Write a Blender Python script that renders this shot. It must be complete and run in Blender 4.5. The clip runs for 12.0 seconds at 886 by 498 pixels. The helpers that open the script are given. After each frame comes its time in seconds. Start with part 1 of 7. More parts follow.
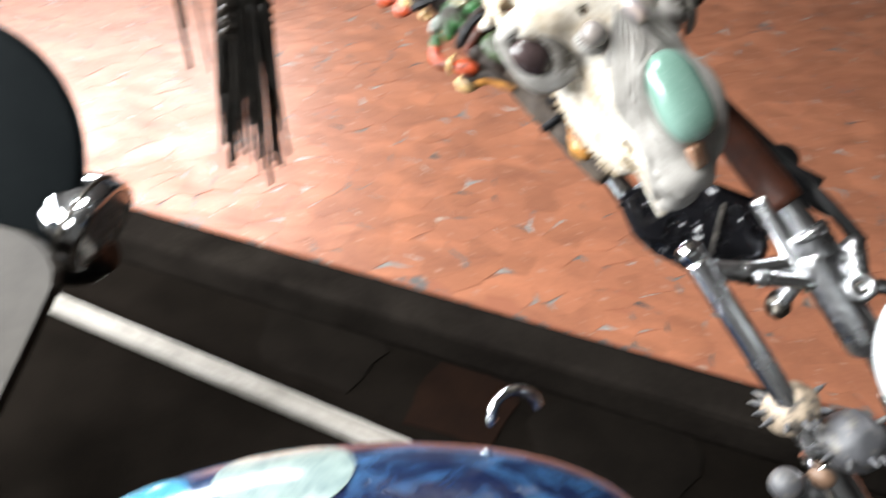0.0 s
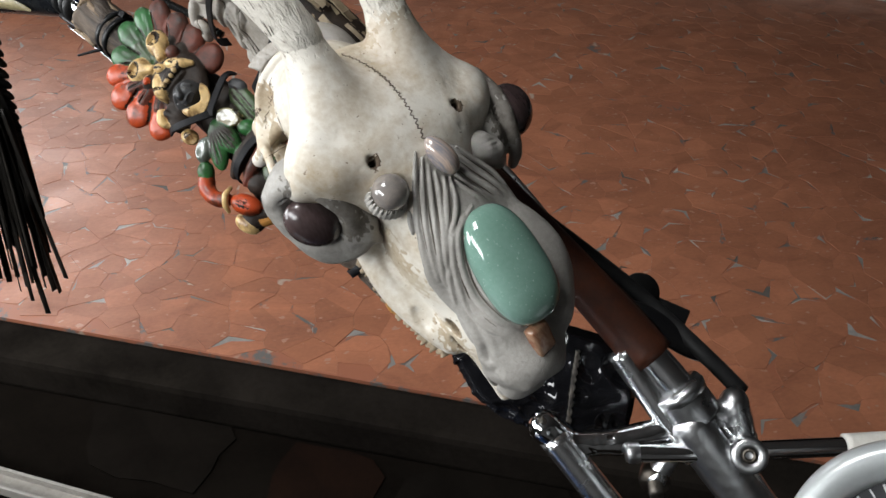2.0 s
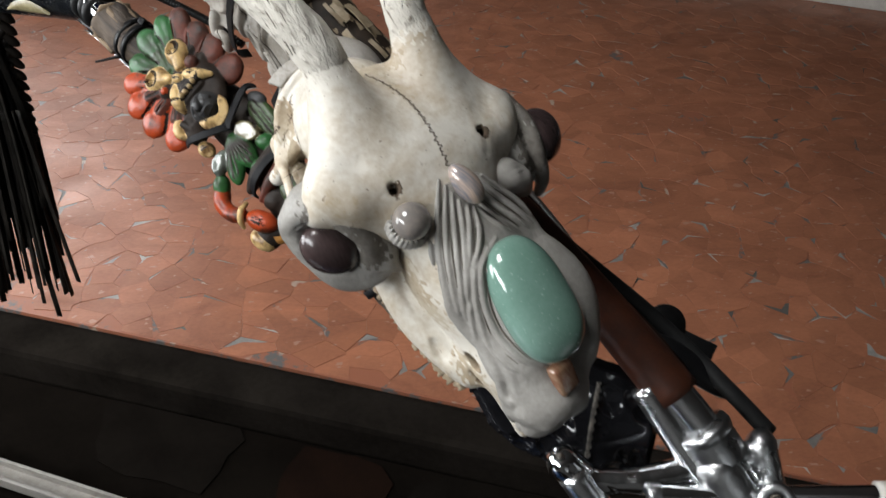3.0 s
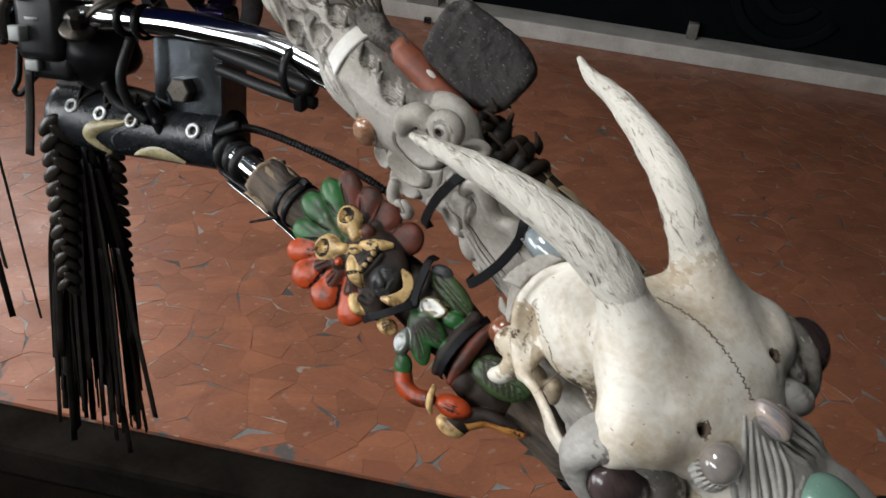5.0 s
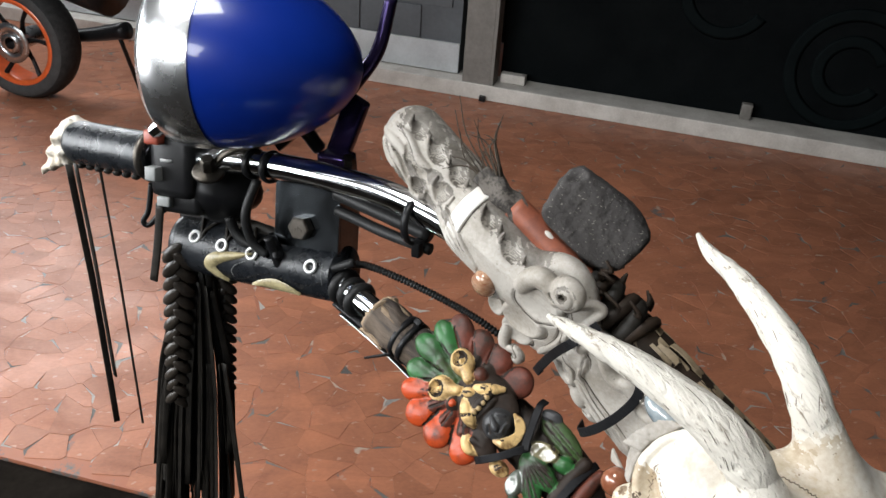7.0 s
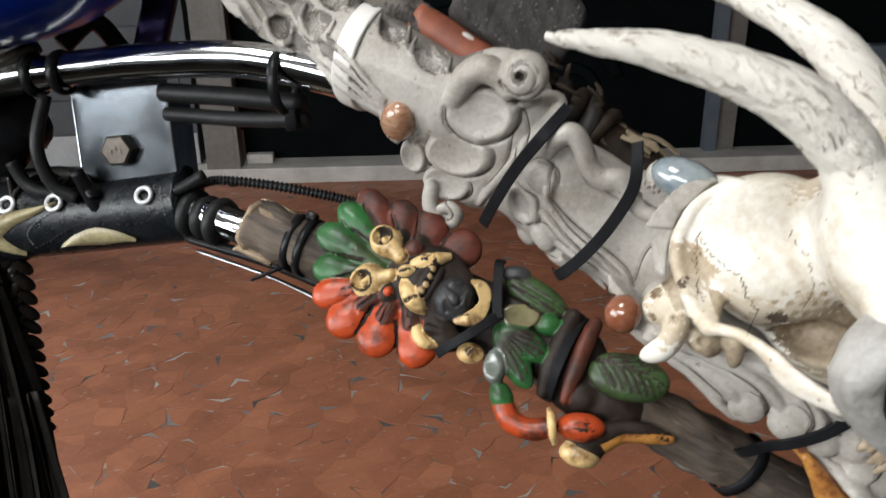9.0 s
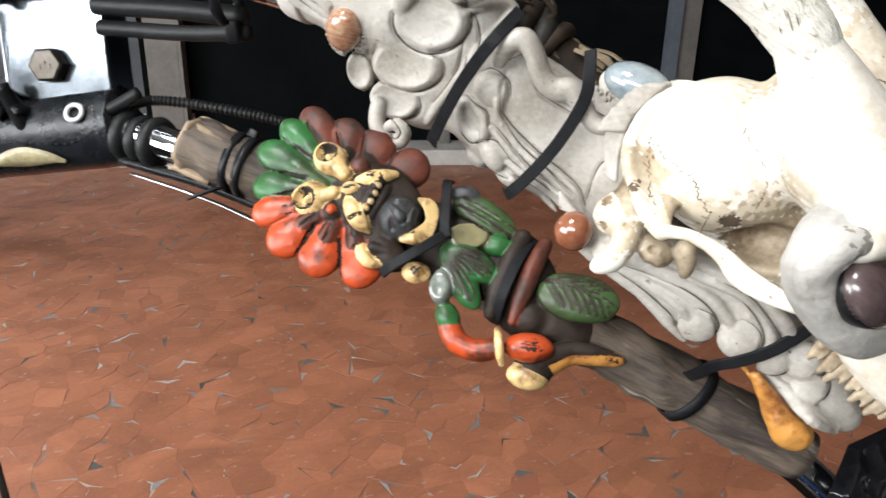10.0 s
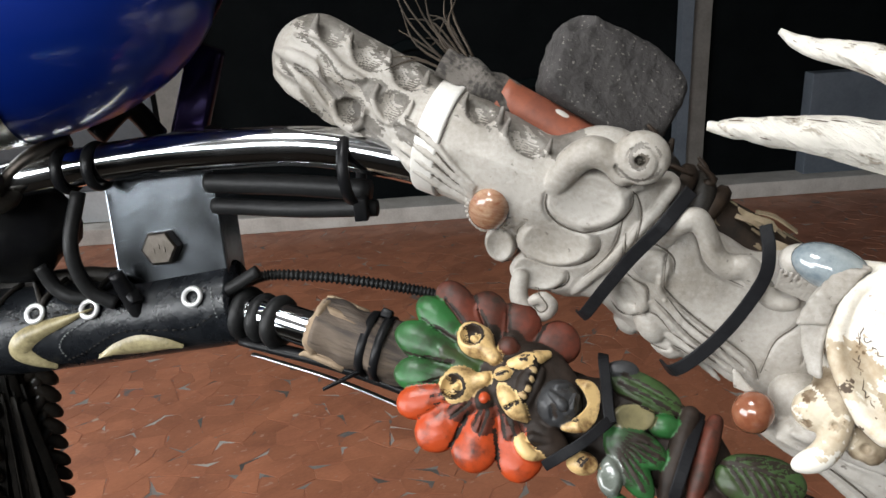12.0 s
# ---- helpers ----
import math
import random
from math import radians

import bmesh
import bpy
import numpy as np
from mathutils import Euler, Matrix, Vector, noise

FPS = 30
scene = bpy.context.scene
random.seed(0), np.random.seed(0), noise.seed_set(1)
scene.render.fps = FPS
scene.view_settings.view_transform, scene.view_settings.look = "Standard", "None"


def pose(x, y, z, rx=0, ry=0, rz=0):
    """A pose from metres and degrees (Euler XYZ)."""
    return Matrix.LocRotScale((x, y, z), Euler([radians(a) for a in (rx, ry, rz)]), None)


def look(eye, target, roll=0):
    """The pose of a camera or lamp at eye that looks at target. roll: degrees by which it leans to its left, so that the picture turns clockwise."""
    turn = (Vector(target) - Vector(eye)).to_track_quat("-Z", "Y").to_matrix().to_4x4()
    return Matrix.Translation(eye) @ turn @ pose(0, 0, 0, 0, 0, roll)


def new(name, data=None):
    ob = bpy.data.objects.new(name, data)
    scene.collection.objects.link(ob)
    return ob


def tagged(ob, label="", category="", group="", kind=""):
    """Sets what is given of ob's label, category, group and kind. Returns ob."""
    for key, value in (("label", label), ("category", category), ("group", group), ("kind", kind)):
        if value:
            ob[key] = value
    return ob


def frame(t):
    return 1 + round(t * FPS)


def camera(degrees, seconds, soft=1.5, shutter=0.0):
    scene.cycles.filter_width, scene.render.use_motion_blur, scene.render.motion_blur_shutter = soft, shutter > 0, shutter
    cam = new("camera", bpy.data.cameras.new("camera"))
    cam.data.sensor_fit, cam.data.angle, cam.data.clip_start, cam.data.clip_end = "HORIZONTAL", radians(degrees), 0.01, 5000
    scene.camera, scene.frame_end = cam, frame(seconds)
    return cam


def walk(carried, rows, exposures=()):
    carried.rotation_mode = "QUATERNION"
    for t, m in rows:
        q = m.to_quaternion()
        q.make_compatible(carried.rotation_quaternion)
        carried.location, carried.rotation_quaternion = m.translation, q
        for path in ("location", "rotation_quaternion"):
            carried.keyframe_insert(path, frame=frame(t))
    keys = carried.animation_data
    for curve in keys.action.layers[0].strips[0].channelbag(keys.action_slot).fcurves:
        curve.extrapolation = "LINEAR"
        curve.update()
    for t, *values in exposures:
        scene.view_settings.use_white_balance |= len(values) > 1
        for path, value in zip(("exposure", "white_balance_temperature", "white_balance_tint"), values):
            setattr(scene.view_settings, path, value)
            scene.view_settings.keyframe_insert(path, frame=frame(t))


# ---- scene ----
cam = camera(56.3, 12.0, shutter=0.5)
METRES, EYE, TILT, LEAN, TURN = 0.9, 1.563, -39.3, 0.0, 0.0
ROWS = [
    (0.0, 0.0, 0.0, 0.0, -0.0, 0.0, 0.0),
    (0.5, 0.0021, 0.0791, 0.0643, -10.43, 3.19, 6.88),
    (1.0, 0.0295, 0.1227, 0.092, -11.2, 2.15, 9.37),
    (1.5, 0.0513, 0.153, 0.1138, -9.9, 1.3, 7.08),
    (2.0, 0.0614, 0.1604, 0.1205, -9.55, 0.78, 5.73),
    (2.5, 0.0664, 0.1607, 0.1203, -9.27, 0.8, 5.26),
    (3.0, 0.0618, 0.1796, 0.1381, -8.59, 0.92, 3.99),
    (3.5, 0.0173, 0.2086, 0.1786, -10.02, 2.16, 4.63),
    (5.5, -0.1226, 0.2372, 0.2601, -11.8, 5.34, 4.04),
    (6.0, -0.1397, 0.2296, 0.2819, -10.32, 7.02, 3.51),
    (6.5, -0.1516, 0.2178, 0.3021, -9.53, 8.61, 3.05),
    (7.0, -0.1564, 0.2088, 0.305, -8.98, 9.06, 2.55),
    (9.0, -0.2304, 0.4068, 0.1952, -22.61, 13.14, 18.41),
    (9.5, -0.2462, 0.4356, 0.1845, -24.12, 12.53, 18.58),
    (10.0, -0.227, 0.4341, 0.1568, -26.02, 11.65, 18.37),
    (10.5, -0.2202, 0.454, 0.1716, -27.18, 11.21, 19.01),
    (11.0, -0.2326, 0.4694, 0.2131, -26.84, 12.58, 19.94),
    (11.5, -0.2636, 0.4606, 0.2637, -24.54, 15.1, 21.18),
    (12.0, -0.2632, 0.4628, 0.2603, -24.4, 15.11, 21.69),
]
walk(cam, [(t, pose(0, 0, EYE, TILT, LEAN, TURN) @ pose(METRES * x, METRES * y, METRES * z, 90 + pitch, roll, yaw)) for t, x, y, z, yaw, pitch, roll in ROWS], exposures=[(0.0, 1.0), (0.2, 0.76), (0.5, 0.22), (1.0, -0.11), (2.0, -0.27), (2.6, -0.28), (3.2, -0.5), (3.7, -0.88), (5.3, -0.63), (6.5, -0.15), (7.2, -0.06), (9.0, -0.33), (9.6, 0.22), (10.0, 0.38), (10.6, 0.40), (11.0, 0.22), (11.5, -0.14), (12.0, -0.14)])


# ---- light ----
def build_world():
    w = bpy.data.worlds.new("sky")
    scene.world = w
    w.use_nodes = True
    nt = w.node_tree
    sky = nt.nodes.new("ShaderNodeTexSky")
    sky.sky_type, sky.sun_disc = "NISHITA", False
    sky.sun_elevation, sky.sun_rotation = radians(42), radians(-70)
    nt.links.new(sky.outputs[0], nt.nodes["Background"].inputs[0])
    nt.nodes["Background"].inputs[1].default_value = 0.006


def area(name, where, target, size_x, size_y, watts, colour):
    d = bpy.data.lights.new(name, "AREA")
    d.shape, d.size, d.size_y, d.energy, d.color = "RECTANGLE", size_x, size_y, watts, colour
    ob = new(name, d)
    ob.matrix_world = look(where, target)
    return ob


build_world()
area("opening_daylight", (-2.95, 1.5, 1.65), (0.4, 1.2, 1.5), 2.3, 1.2, 124, (0.94, 0.97, 1.0))
# Unseen lamp added to brighten the left floor and give it a sheen.
area("far_daylight", (-2.9, 6.2, 2.55), (-2.3, 2.2, 0.0), 3.0, 1.1, 128, (0.94, 0.97, 1.0))
# Unseen overhead lamp, added to light the skull and bars from above.
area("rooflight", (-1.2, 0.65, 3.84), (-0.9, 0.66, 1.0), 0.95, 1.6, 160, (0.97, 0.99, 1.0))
# Unseen lamp added as fill from the near left, behind the camera.
area("street_daylight", (-2.95, -0.85, 2.72), (0.1, 0.7, 1.3), 2.5, 0.8, 122, (0.95, 0.98, 1.0))


# ---- materials ----
def node(nt, kind, **kw):
    n = nt.nodes.new("ShaderNode" + kind)
    for k, v in kw.items():
        n.inputs[k.replace("_", " ")].default_value = v
    return n


def mat(name, a, b, rough=0.5, metal=0.0, scale=20.0, fine=150.0, bump=0.15, coat=0.0, spread=(0.35, 0.65), rough_b=None,
        stretch=(1, 1, 1), speck=None, speck_scale=300.0, speck_at=0.62, depth=0.002, per=None, transmit=0.0, warp=0.0, spec=0.5, world=False, vary=(0.78, 1.2)):
    """Colours a and b mixed by noise at two scales, with fine relief; speck: a third colour in small spots."""
    m = bpy.data.materials.new(name)
    m.use_nodes = True
    nt = m.node_tree
    p = nt.nodes["Principled BSDF"]
    L = nt.links.new
    co = nt.nodes.new("ShaderNodeTexCoord")
    mp = nt.nodes.new("ShaderNodeMapping")
    mp.inputs["Scale"].default_value = stretch
    L(nt.nodes.new("ShaderNodeNewGeometry").outputs["Position"] if world else co.outputs["Object"], mp.inputs[0])
    n1 = node(nt, "TexNoise", Scale=scale, Detail=6.0, Roughness=0.6, Distortion=warp)
    n2 = node(nt, "TexNoise", Scale=fine, Detail=4.0, Roughness=0.6)
    L(mp.outputs[0], n1.inputs["Vector"])
    L(mp.outputs[0], n2.inputs["Vector"])
    r = nt.nodes.new("ShaderNodeMapRange")
    r.inputs[1].default_value, r.inputs[2].default_value = spread
    mixn = nt.nodes.new("ShaderNodeMath")
    mixn.operation = "MULTIPLY_ADD"
    mixn.inputs[1].default_value = 0.3
    L(n2.outputs[0], mixn.inputs[0])
    sc = nt.nodes.new("ShaderNodeMath")
    sc.operation = "MULTIPLY"
    sc.inputs[1].default_value = 0.7
    L(n1.outputs[0], sc.inputs[0])
    L(sc.outputs[0], mixn.inputs[2])
    L(mixn.outputs[0], r.inputs[0])
    mx = nt.nodes.new("ShaderNodeMix")
    mx.data_type = "RGBA"
    mx.inputs[6].default_value, mx.inputs[7].default_value = (*a, 1), (*b, 1)
    L(r.outputs[0], mx.inputs[0])
    colour = mx.outputs[2]
    if per is not None:
        info = nt.nodes.new("ShaderNodeObjectInfo" if per == "object" else "ShaderNodeNewGeometry")
        hs = nt.nodes.new("ShaderNodeHueSaturation")
        mr = nt.nodes.new("ShaderNodeMapRange")
        mr.inputs[3].default_value, mr.inputs[4].default_value = vary
        L(info.outputs["Random" if per == "object" else "Random Per Island"], mr.inputs[0])
        L(mr.outputs[0], hs.inputs["Value"])
        L(colour, hs.inputs["Color"])
        colour = hs.outputs[0]
    if speck is not None:
        n3 = node(nt, "TexNoise", Scale=speck_scale, Detail=2.0)
        L(mp.outputs[0], n3.inputs["Vector"])
        st = nt.nodes.new("ShaderNodeMapRange")
        st.inputs[1].default_value, st.inputs[2].default_value = speck_at, speck_at + 0.05
        L(n3.outputs[0], st.inputs[0])
        m3 = nt.nodes.new("ShaderNodeMix")
        m3.data_type = "RGBA"
        m3.inputs[7].default_value = (*speck, 1)
        L(colour, m3.inputs[6])
        L(st.outputs[0], m3.inputs[0])
        colour = m3.outputs[2]
    L(colour, p.inputs["Base Color"])
    rr = nt.nodes.new("ShaderNodeMapRange")
    rr.inputs[3].default_value = rough
    rr.inputs[4].default_value = rough if rough_b is None else rough_b
    L(n1.outputs[0], rr.inputs[0])
    rr.inputs[1].default_value, rr.inputs[2].default_value = 0.3, 0.7
    L(rr.outputs[0], p.inputs["Roughness"])
    p.inputs["Metallic"].default_value = metal
    p.inputs["Coat Weight"].default_value = coat
    p.inputs["Specular IOR Level"].default_value = spec
    p.inputs["Coat Roughness"].default_value = 0.05
    p.inputs["Transmission Weight"].default_value = transmit
    if bump:
        bp = nt.nodes.new("ShaderNodeBump")
        bp.inputs["Strength"].default_value, bp.inputs["Distance"].default_value = bump, depth
        L(mixn.outputs[0], bp.inputs["Height"])
        L(bp.outputs[0], p.inputs["Normal"])
    return m


BONE_TAN = mat("bone_tanned", (0.55, 0.475, 0.36), (0.30, 0.20, 0.105), 0.5, scale=30, fine=260, bump=0.6, spread=(0.42, 0.68), speck=(0.14, 0.09, 0.05), speck_scale=260, speck_at=0.68)
BONE = mat("bone", (0.70, 0.655, 0.575), (0.40, 0.295, 0.17), 0.42, scale=16, fine=220, bump=0.6, spread=(0.445, 0.69), speck=(0.20, 0.14, 0.09), speck_scale=300, speck_at=0.71, warp=1.0)
BONE_OLD_SHADED = mat("bone_stained_and_shaded", (0.40, 0.325, 0.225), (0.13, 0.082, 0.044), 0.6, scale=45, fine=300, bump=0.7, spread=(0.40, 0.64))
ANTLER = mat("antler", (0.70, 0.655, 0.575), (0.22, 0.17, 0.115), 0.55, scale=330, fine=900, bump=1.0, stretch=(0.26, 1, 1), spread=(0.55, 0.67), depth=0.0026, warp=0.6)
nt = ANTLER.node_tree  # darker towards the tips
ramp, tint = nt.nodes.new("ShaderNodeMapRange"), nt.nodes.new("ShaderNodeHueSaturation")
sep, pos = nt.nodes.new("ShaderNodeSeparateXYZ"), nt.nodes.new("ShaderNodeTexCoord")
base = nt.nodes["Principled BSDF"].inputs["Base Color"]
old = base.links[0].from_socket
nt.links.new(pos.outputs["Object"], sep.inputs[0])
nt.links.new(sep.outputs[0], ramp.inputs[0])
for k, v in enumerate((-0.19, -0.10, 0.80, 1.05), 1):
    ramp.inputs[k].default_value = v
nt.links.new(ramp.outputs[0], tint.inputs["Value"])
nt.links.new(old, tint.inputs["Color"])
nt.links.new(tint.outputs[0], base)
# For bone cracks, and for shade coloured into the small holes.
SEAM_AND_HOLE = mat("dark_crack_and_hole_shade", (0.06, 0.04, 0.025), (0.13, 0.09, 0.06), 0.8, scale=80, fine=300, bump=0.2)
STRAP = mat("flat_black_strap", (0.006, 0.006, 0.007), (0.013, 0.013, 0.014), 0.5, scale=60, fine=400, bump=0.3, spec=0.12)
P_CREAM = mat("cream_paint", (0.55, 0.42, 0.22), (0.28, 0.17, 0.07), 0.35, scale=90, fine=300, bump=0.2)
CLAY = mat("grey_clay", (0.37, 0.35, 0.32), (0.20, 0.185, 0.165), 0.5, scale=38, fine=460, bump=0.7, spread=(0.4, 0.74))
# Two darker clays: grime, with the shade of creases and hollows coloured in.
CLAY_DARK = mat("clay_grime_and_crease_shade", (0.13, 0.108, 0.085), (0.055, 0.045, 0.035), 0.8, scale=60, fine=500, bump=0.3)
CLAY_GRIME_SHADE = mat("clay_grime_and_hollow_shade", (0.21, 0.19, 0.165), (0.085, 0.072, 0.058), 0.6, scale=60, fine=420, bump=0.6, spread=(0.38, 0.62))
CLAY_PALE = mat("pale_clay", (0.39, 0.36, 0.32), (0.20, 0.172, 0.136), 0.52, scale=20, fine=420, bump=0.7, spread=(0.43, 0.72), speck=(0.13, 0.11, 0.09), speck_scale=220, speck_at=0.70)
GREEN_STONE = mat("green_aventurine", (0.150, 0.270, 0.215), (0.205, 0.335, 0.28), 0.08, scale=30, fine=500, bump=0.0, coat=1.0, speck=(0.40, 0.54, 0.47), speck_scale=700, speck_at=0.68)
AGATE = mat("brown_agate", (0.20, 0.065, 0.03), (0.38, 0.25, 0.16), 0.2, scale=70, fine=200, bump=0.0, coat=0.6, stretch=(1, 3, 1), warp=1.5)
AGATE_RED = mat("brown_agate", (0.16, 0.050, 0.024), (0.26, 0.105, 0.055), 0.18, scale=60, fine=200, bump=0.03, coat=0.6, spread=(0.42, 0.62))
AGATE_GREY = mat("grey_banded_agate", (0.24, 0.23, 0.25), (0.58, 0.44, 0.35), 0.1, scale=55, fine=260, bump=0.0, coat=1.0, stretch=(0.35, 5, 1), warp=0.8, spread=(0.42, 0.58))
AGATE_DARK = mat("dark_grey_agate", (0.16, 0.15, 0.145), (0.34, 0.29, 0.25), 0.06, scale=60, fine=200, bump=0.0, coat=0.8, warp=1.0)
P_AMBER = mat("glossy_amber_paint", (0.47, 0.215, 0.05), (0.16, 0.05, 0.012), 0.3, scale=50, fine=260, bump=0.3, spread=(0.48, 0.64), coat=0.3)
AGATE_BLUE = mat("pale_blue_stone", (0.13, 0.16, 0.18), (0.31, 0.345, 0.35), 0.1, scale=50, fine=200, bump=0.0, coat=1.0)
EYE_STONE = mat("dark_eye_stone", (0.030, 0.019, 0.019), (0.085, 0.058, 0.056), 0.25, scale=40, fine=300, bump=0.05, coat=0.4, stretch=(0.6, 2, 1))
OBSIDIAN = mat("obsidian", (0.004, 0.004, 0.005), (0.012, 0.012, 0.014), 0.06, scale=40, fine=160, bump=0.12)
BASALT = mat("basalt", (0.030, 0.027, 0.026), (0.062, 0.057, 0.054), 0.85, scale=60, fine=420, bump=1.0, speck=(0.17, 0.155, 0.14), speck_scale=620, speck_at=0.655, depth=0.003, spec=0.25)
RED_PIPE = mat("red_painted_shaft", (0.30, 0.085, 0.04), (0.16, 0.05, 0.03), 0.5, scale=60, fine=300, bump=0.2)
SKIN = mat("dark_snakeskin", (0.036, 0.023, 0.015), (0.012, 0.009, 0.007), 0.6, scale=60, fine=250, bump=0.4, spec=0.2)
SCALE_PALE = mat("pale_skin_scale", (0.27, 0.21, 0.135), (0.15, 0.11, 0.065), 0.6, scale=80, fine=300, bump=0.4)
LEATHER = mat("black_leather", (0.006, 0.007, 0.009), (0.016, 0.018, 0.021), 0.20, scale=60, fine=500, bump=0.5, rough_b=0.38, spec=0.42)
LEATHER_DARK = mat("worn_black_leather_strap", (0.010, 0.009, 0.008), (0.026, 0.022, 0.018), 0.5, scale=60, fine=400, bump=0.5, spec=0.2)
BRAID = mat("braided_dark_leather", (0.016, 0.013, 0.011), (0.040, 0.032, 0.025), 0.30, scale=50, fine=400, bump=0.4, spec=0.4)
GOLD_LEATHER = mat("olive_gold_leather", (0.40, 0.34, 0.19), (0.13, 0.105, 0.05), 0.32, scale=50, fine=400, bump=0.3)
BROWN_LEATHER = mat("red_brown_leather", (0.075, 0.022, 0.010), (0.03, 0.011, 0.007), 0.4, scale=60, fine=400, bump=0.4)
CHROME = mat("chrome", (0.80, 0.81, 0.82), (0.62, 0.63, 0.64), 0.05, 1.0, scale=30, fine=300, bump=0.03, rough_b=0.16)
STEEL = mat("brushed_steel", (0.55, 0.56, 0.57), (0.38, 0.38, 0.38), 0.22, 1.0, scale=30, fine=250, bump=0.08, rough_b=0.4)
RIM = mat("polished_rim", (0.90, 0.91, 0.92), (0.84, 0.85, 0.86), 0.20, 1.0, scale=40, fine=400, bump=0.03, rough_b=0.30)
PLATE = mat("bright_scratched_steel", (0.33, 0.36, 0.39), (0.16, 0.18, 0.20), 0.10, 1.0, scale=30, fine=500, bump=0.05, rough_b=0.26)
OLD_STEEL = mat("dull_steel", (0.12, 0.108, 0.095), (0.06, 0.05, 0.04), 0.45, 1.0, scale=60, fine=300, bump=0.3)
BLACK_PLASTIC = mat("black_plastic", (0.005, 0.005, 0.006), (0.011, 0.011, 0.011), 0.35, scale=50, fine=500, bump=0.1, spec=0.16)
RUBBER = mat("black_rubber", (0.009, 0.009, 0.009), (0.02, 0.02, 0.02), 0.45, scale=50, fine=400, bump=0.2, spec=0.2)
WHITE_PLASTIC = mat("white_plastic", (0.68, 0.66, 0.62), (0.52, 0.49, 0.44), 0.35, scale=40, fine=300, bump=0.05)
EYELET = mat("white_eyelet", (0.75, 0.75, 0.74), (0.55, 0.55, 0.54), 0.3, 0.3, scale=60, fine=300, bump=0.05)
WOOD = mat("weathered_wood", (0.12, 0.088, 0.062), (0.030, 0.021, 0.016), 0.75, scale=45, fine=260, bump=1.0, stretch=(0.15, 1, 1), spread=(0.42, 0.58), depth=0.005, speck=(0.26, 0.22, 0.18), speck_scale=70, speck_at=0.64)
WOOD_END = mat("sawn_wood", (0.30, 0.22, 0.14), (0.16, 0.11, 0.07), 0.8, scale=80, fine=300, bump=0.7)
P_RED = mat("worn_red_paint", (0.38, 0.050, 0.011), (0.065, 0.018, 0.009), 0.36, scale=40, fine=220, bump=0.5, spread=(0.46, 0.60), spec=0.4)
P_DARKRED = mat("smoked_red_paint", (0.115, 0.027, 0.015), (0.022, 0.014, 0.010), 0.5, scale=45, fine=250, bump=0.15, spread=(0.40, 0.64), spec=0.3)
P_GREEN = mat("worn_green_paint", (0.022, 0.110, 0.028), (0.020, 0.024, 0.012), 0.38, scale=40, fine=200, bump=0.25, spread=(0.44, 0.64), spec=0.35)
P_OLIVE = mat("olive_green_paint", (0.040, 0.088, 0.024), (0.026, 0.026, 0.014), 0.38, scale=40, fine=250, bump=0.4, spec=0.35)
P_OCHRE = mat("cream_ochre_paint", (0.60, 0.41, 0.18), (0.10, 0.042, 0.014), 0.3, scale=55, fine=240, bump=0.35, spread=(0.49, 0.64), spec=0.4)
P_BLACK = mat("black_brown_paint", (0.012, 0.009, 0.007), (0.030, 0.020, 0.015), 0.55, scale=60, fine=300, bump=0.3, spec=0.2)
P_GREY = mat("dark_grey_paint", (0.022, 0.022, 0.023), (0.045, 0.045, 0.046), 0.42, scale=60, fine=300, bump=0.2, spec=0.35)
P_CLEAR = mat("cloudy_crystal", (0.20, 0.22, 0.19), (0.08, 0.09, 0.075), 0.10, scale=70, fine=200, bump=0.5, coat=0.8)
P_YELLOWSTONE = mat("olive_crystal", (0.20, 0.17, 0.085), (0.10, 0.09, 0.05), 0.14, scale=60, fine=200, bump=0.3, coat=0.8)
BLUE_PAINT = mat("deep_blue_paint", (0.002, 0.018, 0.19), (0.003, 0.022, 0.22), 0.3, 0.0, scale=6, fine=60, bump=0.0, coat=0.5, spec=0.3)
PURPLE = mat("purple_anodised", (0.045, 0.03, 0.10), (0.03, 0.022, 0.07), 0.25, 0.8, scale=30, fine=200, bump=0.05)
RED_BUTTON = mat("red_plastic", (0.28, 0.05, 0.025), (0.18, 0.035, 0.02), 0.35, scale=60, fine=300, bump=0.05)
GREY_BUTTON = mat("grey_plastic", (0.22, 0.225, 0.22), (0.14, 0.145, 0.14), 0.4, scale=60, fine=300, bump=0.05)
SILVER = mat("silver_painted_plastic", (0.46, 0.48, 0.48), (0.38, 0.40, 0.40), 0.32, 0.35, scale=20, fine=300, bump=0.03)
DIAL = mat("black_dial", (0.012, 0.013, 0.015), (0.02, 0.021, 0.024), 0.35, scale=20, fine=300, bump=0.02)
DIAL_WHITE = mat("dial_print", (0.75, 0.76, 0.76), (0.65, 0.66, 0.66), 0.5, scale=20, fine=300, bump=0.0)
NEEDLE = mat("orange_needle", (0.75, 0.16, 0.05), (0.6, 0.12, 0.04), 0.4, scale=20, fine=300, bump=0.0)
TILE = mat("terracotta_tile", (0.41, 0.162, 0.087), (0.24, 0.090, 0.049), 0.30, scale=3.2, fine=70, bump=0.35, rough_b=0.52, spread=(0.36, 0.68), per="object", vary=(0.86, 1.12), world=True, speck=(0.40, 0.22, 0.155), speck_scale=26, speck_at=0.65, stretch=(1, 1.6, 1), warp=1.2)
